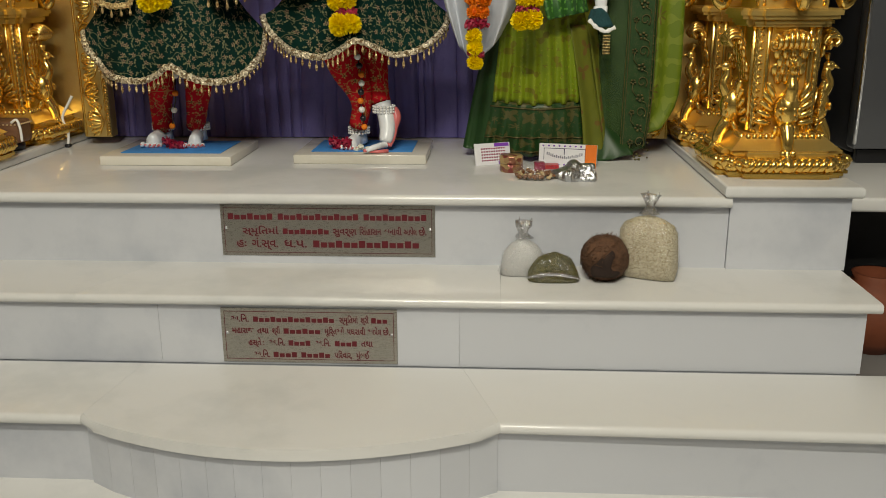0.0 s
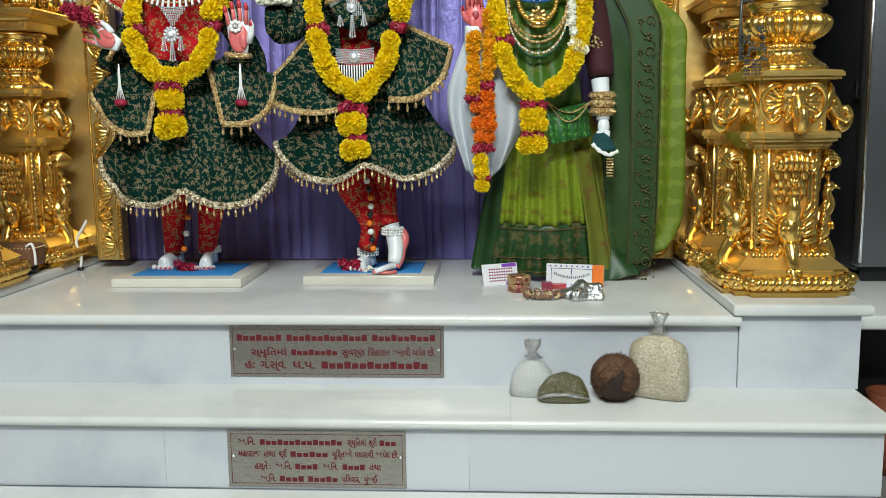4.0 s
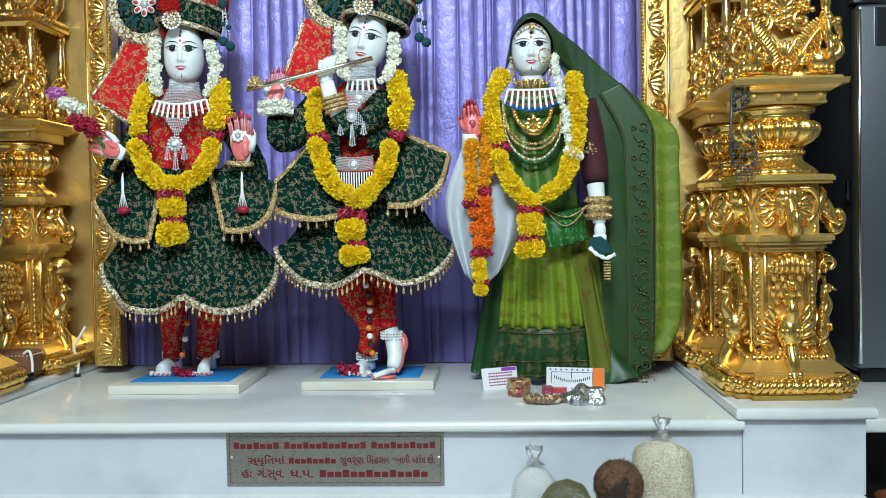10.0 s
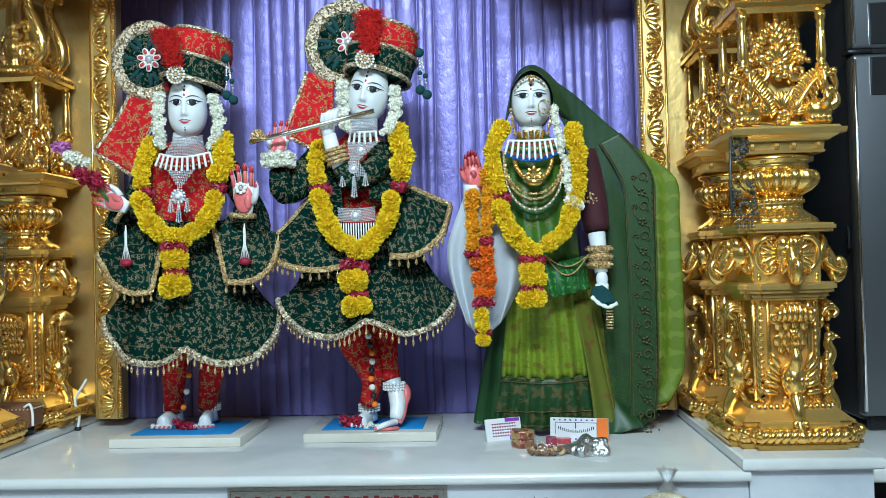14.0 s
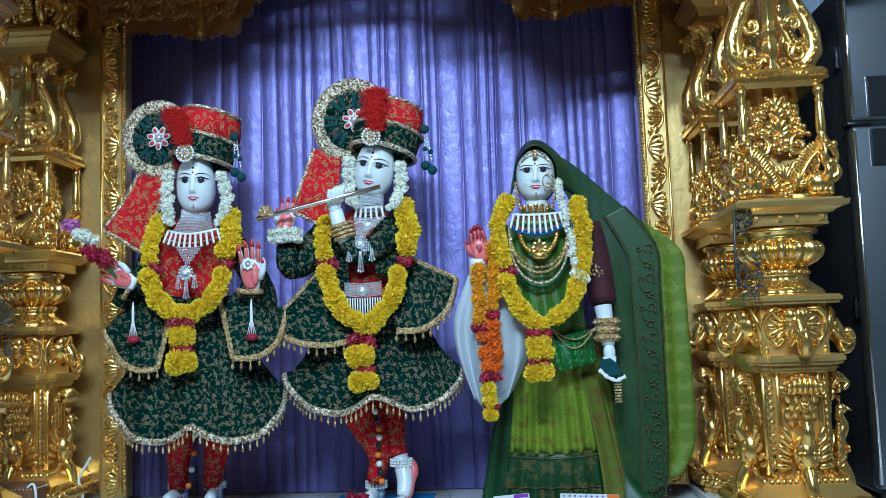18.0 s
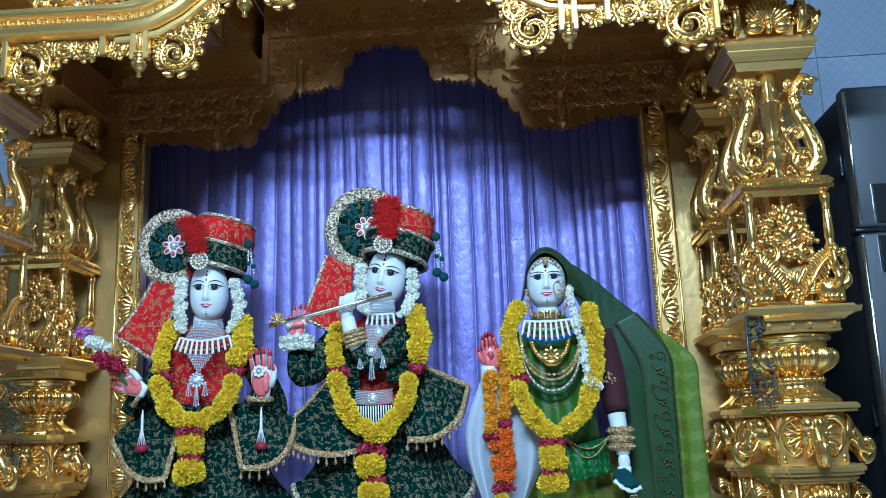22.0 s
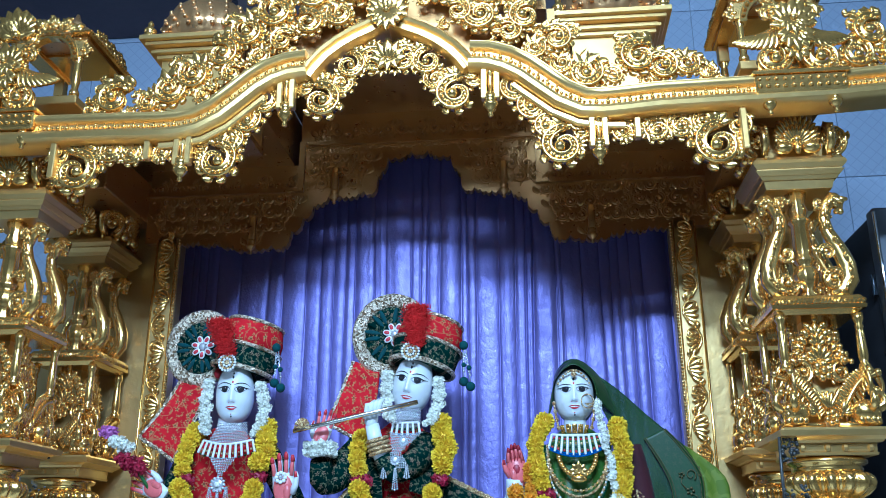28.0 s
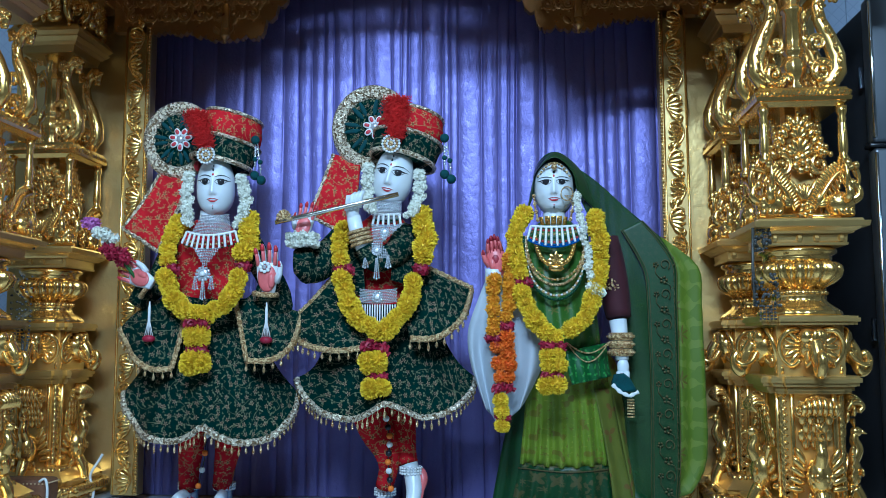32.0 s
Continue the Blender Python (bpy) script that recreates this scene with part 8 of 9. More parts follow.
veil = thing("veil", "long sheer green veil with lime border, worn by a statue", "veil", (0.608, 0.450, 1.619))
bm, hem, fr = cloth([[(0.443, 0.410, 1.500), (0.450, 0.380, 1.565), (0.504, 0.362, 1.608), (0.557, 0.380, 1.567), (0.571, 0.410, 1.510)], [(0.422, 0.450, 1.450), (0.450, 0.450, 1.574), (0.512, 0.450, 1.642), (0.591, 0.450, 1.578), (0.623, 0.460, 1.471)], [(0.414, 0.500, 1.415), (0.450, 0.520, 1.537), (0.520, 0.520, 1.603), (0.604, 0.520, 1.549), (0.659, 0.500, 1.442)]], 30, 8, 0.004)
put("hood", bm, VEIL, veil, "sheer green hood")
bm = ball(bmesh.new(), (0.508, 0.465, 1.545), 1.0, 20, 14, scale=(0.066, 0.06, 0.1))
put("hood_back", bm, PLAIN_GREEN, veil)
bm, hem, fr = cloth([[(0.540, 0.420, 1.611), (0.632, 0.455, 1.552), (0.722, 0.485, 1.474), (0.822, 0.497, 1.388)],
                     [(0.581, 0.450, 1.504), (0.680, 0.480, 1.408), (0.772, 0.490, 1.345), (0.864, 0.498, 1.302)],
                     [(0.639, 0.470, 1.355), (0.716, 0.482, 1.239), (0.790, 0.492, 1.178), (0.866, 0.498, 1.160)],
                     [(0.689, 0.490, 1.018), (0.745, 0.488, 0.984), (0.805, 0.493, 0.966), (0.866, 0.498, 0.957)],
                     [(0.708, 0.500, 0.711), (0.758, 0.490, 0.696), (0.812, 0.495, 0.686), (0.864, 0.502, 0.690)],
                     [(0.738, 0.500, 0.557), (0.775, 0.492, 0.559), (0.815, 0.495, 0.562), (0.852, 0.502, 0.575)]], 40, 30, 0.003, 0.005, 2.2)
put("fall", bm, VEIL, veil, "sheer dark green fall")
band = [[(0.705, 0.474, 1.405), (0.768, 0.477, 1.434)],
        [(0.748, 0.474, 1.330), (0.812, 0.477, 1.383)],
        [(0.772, 0.474, 1.270), (0.861, 0.477, 1.300)],
        [(0.778, 0.474, 1.193), (0.863, 0.477, 1.191)],
        [(0.780, 0.474, 1.081), (0.864, 0.477, 1.078)],
        [(0.782, 0.474, 0.968), (0.863, 0.477, 0.966)],
        [(0.778, 0.478, 0.711), (0.862, 0.482, 0.725)],
        [(0.776, 0.478, 0.580), (0.850, 0.482, 0.600)]]
bm, hem, fr = cloth(band, 12, 44, 0.003, 0.0, 1.2)
bn = put("brocade_band", bm, BAND, veil, "dark green brocade band with a dull gold vine")
for e in (0, 1, -2, -1):
    put("zari_line", trim_tube([r[e] + Vector((0, -0.002, 0)) for r in fr], 0.0013, 1.0, 0.0001), ZARI_THREAD, veil, "thin gold thread line")
# scrolls, flowers and dots woven along the band
for k in range(9):
    z = 1.3 - 0.088 * k
    y, c = (0.4695 if z > 0.95 else 0.4715), 0.822
    bm = bmesh.new()
    pts = [Vector((c + 0.008 + (0.016 - 0.0105 * i / 20) * math.cos(0.35 * i - 0.9), y, z + (0.018 - 0.012 * i / 20) * math.sin(0.35 * i - 0.9))) for i in range(21)]
    tube(bm, pts, [0.0019 - 0.0006 * i / 20 for i in range(21)], 5)
    for i in range(5):
        a = 2 * math.pi * i / 5 + k
        ball(bm, (c - 0.018 + 0.006 * math.cos(a), y, z + 0.006 * math.sin(a)), 0.0034, 6, 4, scale=(1, 0.35, 1))
        ball(bm, (c + 0.004 + 0.0085 * math.cos(a), y, z - 0.045 + 0.0085 * math.sin(a)), 0.0044, 6, 4, scale=(1, 0.3, 1))
    tube(bm, [(c - 0.018, y, z - 0.006), (c - 0.02, y, z - 0.024), (c - 0.008, y, z - 0.04)], 0.0012, 5)
    tube(bm, [(c + 0.01, y, z - 0.054), (c + 0.022, y, z - 0.06), (c + 0.024, y, z - 0.072)], 0.0012, 5)
    for i in range(4):
        ball(bm, (c + 0.034, y, z + 0.02 - 0.022 * i), 0.0026, 5, 4, scale=(1, 0.4, 1.6))
    put("woven_motif", bm, ZARI_THREAD, veil)
bm, hem, fr = cloth([[(0.811, 0.505, 1.395), (0.835, 0.515, 1.384)],
                     [(0.867, 0.505, 1.302), (0.936, 0.515, 1.297)],
                     [(0.868, 0.505, 1.192), (0.944, 0.515, 1.190)],
                     [(0.869, 0.505, 1.078), (0.945, 0.515, 1.077)],
                     [(0.867, 0.505, 0.965), (0.947, 0.515, 0.963)],
                     [(0.858, 0.505, 0.726), (0.946, 0.520, 0.73)],
                     [(0.80, 0.505, 0.594), (0.9, 0.520, 0.63)]], 10, 24, 0.003, 0.008, 1.5)
put("lime_border", bm, OLIVE, veil, "lime green outer border")
mz = thing("forehead_jewel", "gold head jewel with pearls on a statue's brow", "jewel", (0.503, 0.350, 1.588))
bm = bmesh.new()
for i in range(-6, 7):
    ball(bm, (i * 0.0075, 0.0009 * i * i, -0.0009 * i * i), 0.0045, 6, 4)
ball(bm, (0, -0.004, -0.012), 0.009, 8, 6)
part("beading", bm, TRIM_GOLD, mz)
bm = bmesh.new()
for i in range(26):
    t = 2 * math.pi * i / 26
    ball(bm, (0.036 + 0.017 * math.cos(t), 0.012, -0.088 + 0.02 * math.sin(t)), 0.0026, 5, 4)
part("nose_ring", bm, TRIM_GOLD, mz)
bm = bmesh.new()
for end in ((0.066, 0.03, -0.078), (0.07, 0.04, -0.095), (0.066, 0.035, -0.112)):
    for p in resample([Vector((0.03, 0.0, -0.096)), (Vector((0.03, 0.0, -0.096)) + Vector(end)) / 2 + Vector((0, 0, -0.008)), Vector(end)], 14):
        ball(bm, p, 0.0017, 5, 4)
part("nose_chain", bm, TRIM_GOLD, mz, "fine gold chains from nose to ear")
for x0, x1 in ((0.444, 0.455), (0.562, 0.548)):
    er = thing("earring", "long gold bead earring beside a statue's face", "earring", (x0, 0.395, 1.50), group="earrings")
    bm = bmesh.new()
    for k, p in enumerate(resample([Vector((0, 0, 0)), Vector(((x1 - x0) * 0.4, -0.008, -0.04)), Vector((x1 - x0, -0.018, -0.078))], 16)):
        ball(bm, p, 0.0062 if k % 5 == 0 else 0.0034, 7, 5)
    part("beading", bm, TRIM_GOLD, er)
bar_collar((0.5, 0.345, 1.399))
for k, (w, d, r, kinds) in enumerate(((0.054, 0.085, 0.0078, (GOLD,)), (0.082, 0.125, 0.0046, (TRIM_GOLD, GOLD)), (0.084, 0.14, 0.0044, (TRIM_GOLD,)), (0.088, 0.17, 0.005, (TRIM_GOLD, PEARL)), (0.09, 0.182, 0.0046, (BEAD_GREEN,)))):
    ch = thing("gold_chain", "looped gold chain with round beads across a statue's chest" if k < 4 else "looped string of dark green glass beads", "chain", (0.503, 0.345, 1.372), group="gold chains")
    n = int(2.6 * d / (1.9 * r)) + 8
    path = [(w * math.cos(math.pi * i / 60), 0.03 * math.cos(math.pi * i / 60) ** 2 - 0.022 - 0.0015 * k, -d * math.sin(math.pi * i / 60) ** 0.8) for i in range(61)]
    for m_i, mat in enumerate(kinds):
        bm = bmesh.new()
        for i, p in enumerate(resample(path, n)):
            if i % len(kinds) == m_i:
                ball(bm, p, r * (1.0 if m_i == 0 else 0.72), 8, 6)
        part("beading", bm, mat, ch)["kind"] = "stuff"
ch = thing("gold_chain", "thin gold waist chain looped across a sari", "chain", (0.59, 0.33, 1.07), group="gold chains")
for d in (0.03, 0.055):
    bm = bmesh.new()
    for p in resample([(-0.06 + 0.12 * i / 20, 0.02 * (i / 20), -d * math.sin(math.pi * i / 20)) for i in range(21)], 46):
        ball(bm, p, 0.0026, 6, 4)
    part("beading", bm, TRIM_GOLD, ch)["kind"] = "stuff"
ch = thing("gold_pendant", "gold winged pendant on a chain", "pendant", (0.503, 0.335, 1.353))
bm = bmesh.new()
fan(bm, 0, -0.06, -0.032, 0.032, math.pi / 2, 3.4, 7)
ball(bm, (0, -0.034, -0.075), 0.014, 8, 6, scale=(1.6, 0.6, 0.8))
part("pendant", bm, GOLD, ch, "gold winged pendant")
garland((0.509, 0.360, 1.393), [
    ([(0.414, 0.400, 1.442), (0.391, 0.360, 1.380), (0.390, 0.330, 1.313), (0.396, 0.320, 1.267)], "y", 0.026, 0.95, 0), ([(0.398, 0.310, 1.241), (0.424, 0.310, 1.240)], "r", 0.02, 0.8, 0),
    ([(0.407, 0.300, 1.206), (0.428, 0.280, 1.153), (0.461, 0.265, 1.110), (0.495, 0.260, 1.088)], "y", 0.024, 0.95, 0),
    ([(0.621, 0.400, 1.437), (0.629, 0.360, 1.366), (0.629, 0.340, 1.292), (0.613, 0.310, 1.210), (0.581, 0.280, 1.146), (0.536, 0.265, 1.103)], "y", 0.026, 0.95, 0),
    ([(0.466, 0.250, 1.064), (0.510, 0.250, 1.063)], "r", 0.02, 0.9, 0), ([(0.487, 0.245, 1.036), (0.487, 0.240, 1.008)], "y", 0.022, 0.85, 1),
    ([(0.468, 0.235, 0.984), (0.505, 0.235, 0.983)], "r", 0.018, 0.8, 0), ([(0.486, 0.230, 0.959), (0.485, 0.230, 0.950)], "y", 0.02, 0.9, 1),
], "yellow marigold garland with red rose bands round a statue's neck")
garland((0.572, 0.380, 1.492), [([(0.568, 0.380, 1.492), (0.581, 0.350, 1.406), (0.593, 0.320, 1.314), (0.601, 0.310, 1.255)], "w", 0.0145, 0.95, 0), ([(0.606, 0.300, 1.225), (0.612, 0.300, 1.210)], "w", 0.012, 1.2, 1)], "long white tuberose string with a white flower end")
garland((0.346, 0.320, 1.265), [
    ([(0.327, 0.315, 1.241), (0.327, 0.305, 1.169), (0.326, 0.300, 1.102)], "a", 0.025, 0.95, 0), ([(0.316, 0.298, 1.082), (0.339, 0.298, 1.083)], "r", 0.018, 0.85, 0), ([(0.332, 0.297, 1.055), (0.340, 0.290, 0.978)], "o", 0.026, 0.9, 0),
    ([(0.368, 0.330, 1.313), (0.370, 0.315, 1.232), (0.365, 0.305, 1.144)], "a", 0.025, 0.95, 0), ([(0.355, 0.300, 1.117), (0.377, 0.300, 1.120)], "r", 0.018, 0.85, 0), ([(0.364, 0.297, 1.089), (0.362, 0.290, 0.978)], "o", 0.025, 0.95, 0),
    ([(0.336, 0.285, 0.947), (0.365, 0.285, 0.950)], "r", 0.018, 0.9, 0), ([(0.349, 0.280, 0.916), (0.346, 0.280, 0.884)], "y", 0.022, 0.75, 0), ([(0.338, 0.278, 0.865), (0.357, 0.278, 0.865)], "r", 0.016, 0.75, 0), ([(0.347, 0.276, 0.845), (0.350, 0.276, 0.840)], "y", 0.02, 0.7, 0),
], "orange and amber marigold garland hanging from a raised forearm")
wc = thing("white_cloth", "white cotton cloth draped over a statue's forearm", "cloth", (0.344, 0.360, 1.171))
bm, hem, fr = cloth([[(0.308, 0.370, 1.267), (0.353, 0.345, 1.235), (0.399, 0.380, 1.245)], [(0.262, 0.370, 1.149), (0.343, 0.335, 1.106), (0.442, 0.370, 1.166)], [(0.248, 0.380, 1.088), (0.350, 0.325, 1.035), (0.474, 0.360, 1.092)], [(0.258, 0.380, 1.004), (0.357, 0.320, 0.953), (0.462, 0.370, 1.001)], [(0.298, 0.380, 0.885), (0.346, 0.335, 0.842), (0.415, 0.370, 0.904)]], 80, 26, 0.005, 0.034, 2.7, 0.6)
put("drape", bm, WHITE_SILK, wc)
cu = thing("bangles", "broad carved gold bangles on a statue's wrist", "bangles", (0.690, 0.410, 1.064), group="gold bangles")
for k in range(3):
    bm = lathe(bmesh.new(), [(0.031, 0.0), (0.035, 0.002), (0.036, 0.011), (0.035, 0.02), (0.031, 0.022)], 0, 0, -0.034 + 0.023 * k, 28)
    for i in range(16):
        a = 2 * math.pi * i / 16
        ball(bm, (0.036 * math.cos(a), 0.036 * math.sin(a), -0.023 + 0.023 * k), 0.006, 6, 4)
    part("bangle", bm, TRIM_GOLD, cu)
pz = thing("pouch", "small dark green pouch with white beaded edge and gold tassel", "pouch", (0.694, 0.370, 0.962))
bm = bmesh.new()
o = [(0.665, 0.370, 0.979), (0.691, 0.365, 0.983), (0.709, 0.360, 0.967), (0.728, 0.365, 0.931), (0.716, 0.370, 0.918), (0.683, 0.360, 0.932), (0.658, 0.370, 0.948)]
bm, hem, fr = cloth([[o[0], o[1]], [o[6], o[2]], [o[5], o[3]]], 8, 6, 0.018)
put("bag", bm, POM, pz)
put("beaded_edge", trim_tube([(0.657, 0.355, 0.952), (0.678, 0.350, 0.931), (0.704, 0.350, 0.919), (0.730, 0.355, 0.931)], 0.0055), PEARL, pz)
bm = bmesh.new()
for i in range(4):
    for k in range(7):
        ball(bm, Vector((0.708, 0.360, 0.909)) + Vector((0.005 * (i - 1.5), 0, -0.008 * k)), 0.0035, 5, 4)
put("tassel", bm, TRIM_GOLD, pz)

# ---- engraved plates on the risers ----
def steel():
    m, t, p = nodes("brushed_steel_plate")
    f = noise_tex(t, coords(t, 1.0, (2, 1, 60)), 30, 4)
    link(t, ramp(t, f, [(0.3, (0.33, 0.315, 0.285)), (0.7, (0.45, 0.435, 0.395))]), p.inputs["Base Color"])
    p.inputs["Metallic"].default_value = 0.9
    link(t, ramp(t, f, [(0.3, grey(0.24)), (0.7, grey(0.36))]), p.inputs["Roughness"])
    return m


STEEL = steel()
INK = simple("dark_red_enamel", (0.12, 0.003, 0.01), 0.5, vary=0.1)


def words(text, x, z, h, width=None):
    """Lettering as a flat raised mesh, facing the hall; its left end at x, its base at z."""
    cu = bpy.data.curves.new("lettering", "FONT")
    cu.body, cu.size, cu.extrude, cu.offset = text, h, 0.0006, 0.0005
    tmp = bpy.data.objects.new("lettering", cu)
    scene.collection.objects.link(tmp)
    dg = bpy.context.evaluated_depsgraph_get()
    me = bpy.data.meshes.new_from_object(tmp.evaluated_get(dg))
    bpy.data.objects.remove(tmp)
    xs = [v.co.x for v in me.vertices] or [0.0, 1.0]
    k = width / max(1e-6, max(xs) - min(xs)) if width else 1.0
    x_min = min(xs)
    for v in me.vertices:
        v.co = Vector(((v.co.x - x_min) * k + x, -v.co.z - 0.0022, v.co.y + z))
    me.materials.clear()
    me.materials.append(INK)
    return me


def plate_sign(x0, x1, z0, z1, y, lines, label):
    p = thing("engraved_plate", label, "plaque", ((x0 + x1) / 2, y, (z0 + z1) / 2), group="engraved plates on the risers")
    w, h = (x1 - x0) / 2, (z1 - z0) / 2
    part("plate", box(bmesh.new(), -w, w, -0.0022, 0.0, -h, h, 0.0006), STEEL, p, smooth=False)
    bm = bmesh.new()
    e, t = 0.008, 0.0012
    for a, b, c, d in ((-w + e, w - e, h - e - t, h - e), (-w + e, w - e, -h + e, -h + e + t), (-w + e, -w + e + t, -h + e, h - e), (w - e - t, w - e, -h + e, h - e)):
        box(bm, a, b, -0.0028, -0.002, c, d)
    part("border_line", bm, INK, p, smooth=False)
    for sx in (-1, 1):
        part("screw", lathe(bmesh.new(), [(0.0, 0.0), (0.0035, 0.0004), (0.0038, 0.0015)], 0, 0, 0, 10), SILVER, p, loc=(sx * (w - 0.013), -0.0038, 0.006)).rotation_euler = (-math.pi / 2, 0, 0)
    for z, hh, items in lines:
        for kind, xa, xb, text in items:
            if kind == "t":
                ob = new("lettering", words(text, xa * w, z * h, hh, (xb - xa) * w))
                ob.parent = p
            else:
                n = max(2, int((xb - xa) * w / (hh * 0.62)))
                step = (xb - xa) * w / n
                for i in range(n):
                    part("bar", box(bmesh.new(), xa * w + step * i, xa * w + step * (i + 0.82), -0.0028, -0.002, z * h, z * h + hh * (0.46 if i % 3 else 0.62)), INK, p, smooth=False)
    return p


plate_sign(-0.298, 0.254, 0.3735, 0.508, -0.0005, [
    (0.42, 0.026, [("b", -0.93, -0.5, ""), ("b", -0.46, 0.3, ""), ("b", 0.34, 0.93, "")]),
    (-0.14, 0.024, [("t", -0.8, -0.46, "સ્મૃિતમાં"), ("b", -0.42, 0.02, ""), ("t", 0.05, 0.27, "સુવર્ણ"), ("t", 0.3, 0.5, "િસંહાસન"), ("t", 0.53, 0.69, "બનાવી"), ("t", 0.71, 0.83, "આપેલ"), ("t", 0.85, 0.92, "છે.")]),
    (-0.66, 0.03, [("t", -0.86, -0.77, "હઃ"), ("t", -0.72, -0.47, "ગં.સ્વ."), ("t", -0.41, -0.2, "ધ.પ."), ("b", -0.14, 0.86, "")]),
], "brushed steel plate with dark red lettering and bars")
plate_sign(-0.236, 0.18, 0.183, 0.319, -0.2505, [
    (0.5, 0.021, [("t", -0.88, -0.68, "અ.િન."), ("b", -0.63, 0.3, ""), ("t", 0.35, 0.56, "સ્મૃિતમાં"), ("t", 0.59, 0.68, "શ્રી"), ("b", 0.71, 0.9, "")]),
    (0.08, 0.021, [("t", -0.88, -0.63, "મહારાજ"), ("t", -0.59, -0.46, "તથા"), ("t", -0.42, -0.33, "શ્રી"), ("b", -0.29, 0.14, ""), ("t", 0.18, 0.4, "મૂિર્તઓ"), ("t", 0.43, 0.64, "પધરાવી"), ("t", 0.67, 0.82, "આપેલ"), ("t", 0.84, 0.92, "છે.")]),
    (-0.36, 0.021, [("t", -0.7, -0.52, "હસ્તે :"), ("t", -0.46, -0.28, "અ.િન."), ("b", -0.24, 0.02, ""), ("t", 0.07, 0.24, "અ.િન."), ("b", 0.29, 0.55, ""), ("t", 0.59, 0.72, "તથા")]),
    (-0.8, 0.021, [("t", -0.64, -0.46, "અ.િન."), ("b", -0.42, -0.14, ""), ("b", -0.1, 0.24, ""), ("t", 0.28, 0.48, "પિરવાર,"), ("t", 0.53, 0.68, "મુંબઈ")]),
], "small brushed steel plate with four lines of dark red lettering")

# ---- offerings on the platform ----
CARD = simple("white_printed_card", (0.75, 0.75, 0.78), 0.4, vary=0.03)
PURPLE = simple("purple_print", (0.22, 0.05, 0.45), 0.4, vary=0.1)
ORANGE_PRINT = simple("orange_print", (0.8, 0.18, 0.02), 0.4, vary=0.1)
MAROON_PRINT = simple("maroon_print", (0.3, 0.01, 0.06), 0.45, vary=0.1)
NAVY = simple("dark_blue_print", (0.02, 0.02, 0.08), 0.45, vary=0.1)


def leaning(name, label, category, base, w, h, d, yaw, tilt):
    ob = thing(name, label, category, base)
    ob.rotation_euler = (radians(-tilt), 0, radians(yaw))
    part("carton", box(bmesh.new(), 0, w, 0, d, 0, h, 0.001), CARD, ob, smooth=False)
    return ob


c1 = leaning("bindi_card", "white card with rows of red dots and purple corner", "card", (0.35, 0.365, TOP), 0.112, 0.064, 0.006, 24, 14)
for i in range(10):
    for k in range(5):
        part("dot", ball(bmesh.new(), (0.022 + 0.0078 * i, -0.0006, 0.014 + 0.0085 * k), 0.0029, 6, 4, scale=(1, 0.3, 1)), MAROON_PRINT, c1)
part("purple_corner", box(bmesh.new(), 0.062, 0.108, -0.0008, 0, 0.053, 0.063), PURPLE, c1, smooth=False)
part("purple_corner", box(bmesh.new(), 0.072, 0.104, -0.0008, 0, 0.001, 0.011), PURPLE, c1, smooth=False)
c2 = leaning("jewellery_box", "white carton with an orange end and a curved bead print", "carton", (0.53, 0.375, TOP), 0.165, 0.066, 0.022, -13, 8)
part("orange_end", box(bmesh.new(), 0.133, 0.1655, -0.0008, 0.0, 0.0005, 0.066), ORANGE_PRINT, c2, smooth=False)
bm = bmesh.new()
for a, b, c, d in ((0.014, 0.134, 0.052, 0.0535), (0.014, 0.0155, 0.02, 0.0535), (0.1325, 0.134, 0.02, 0.0535)):
    box(bm, a, b, -0.0008, 0, c, d)
part("print_frame", bm, NAVY, c2, smooth=False)
for i in range(19):
    u = i / 18 * 2 - 1
    part("print_bead", box(bmesh.new(), 0.074 + 0.05 * u - 0.0012, 0.074 + 0.05 * u + 0.0012, -0.0009, 0, 0.024 + 0.01 * u * u, 0.03 + 0.012 * u * u + 0.002 * (i % 2)), NAVY, c2, smooth=False)
for i in range(8):
    for z in (0.007, 0.06):
        part("printed_flower", ball(bmesh.new(), (0.012 + 0.0155 * i, -0.0006, z), 0.003, 6, 4, scale=(1, 0.3, 1)), PURPLE, c2)
part("print_bar", box(bmesh.new(), 0.072, 0.0745, -0.0009, 0, 0.036, 0.052), NAVY, c2, smooth=False)
BRASS_TIN = sequin("patterned_tin", (0.6, 0.42, 0.2), (0.25, 0.06, 0.05), 70)
tin = thing("round_tin", "small round patterned tin of gold and maroon", "tin", (0.45, 0.295, TOP))
part("body", lathe(bmesh.new(), [(0.03, 0), (0.032, 0.003), (0.032, 0.022), (0.03, 0.024)], 0, 0, 0, 26), BRASS_TIN, tin)
part("lid", lathe(bmesh.new(), [(0.0325, 0.024), (0.033, 0.028), (0.033, 0.044), (0.03, 0.047), (0.0, 0.048)], 0, 0, 0, 26), BRASS_TIN, tin)
tagged(part("red_box", box(bmesh.new(), 0.515, 0.545, 0.3, 0.33, TOP, TOP + 0.022, 0.002), MAROON_PRINT, smooth=False), "tiny dark red box beside a patterned tin", "box")
tagged(part("red_box", box(bmesh.new(), 0.545, 0.585, 0.32, 0.35, TOP, TOP + 0.014, 0.002), LIP, smooth=False), "flat red packet beside a carton", "box")


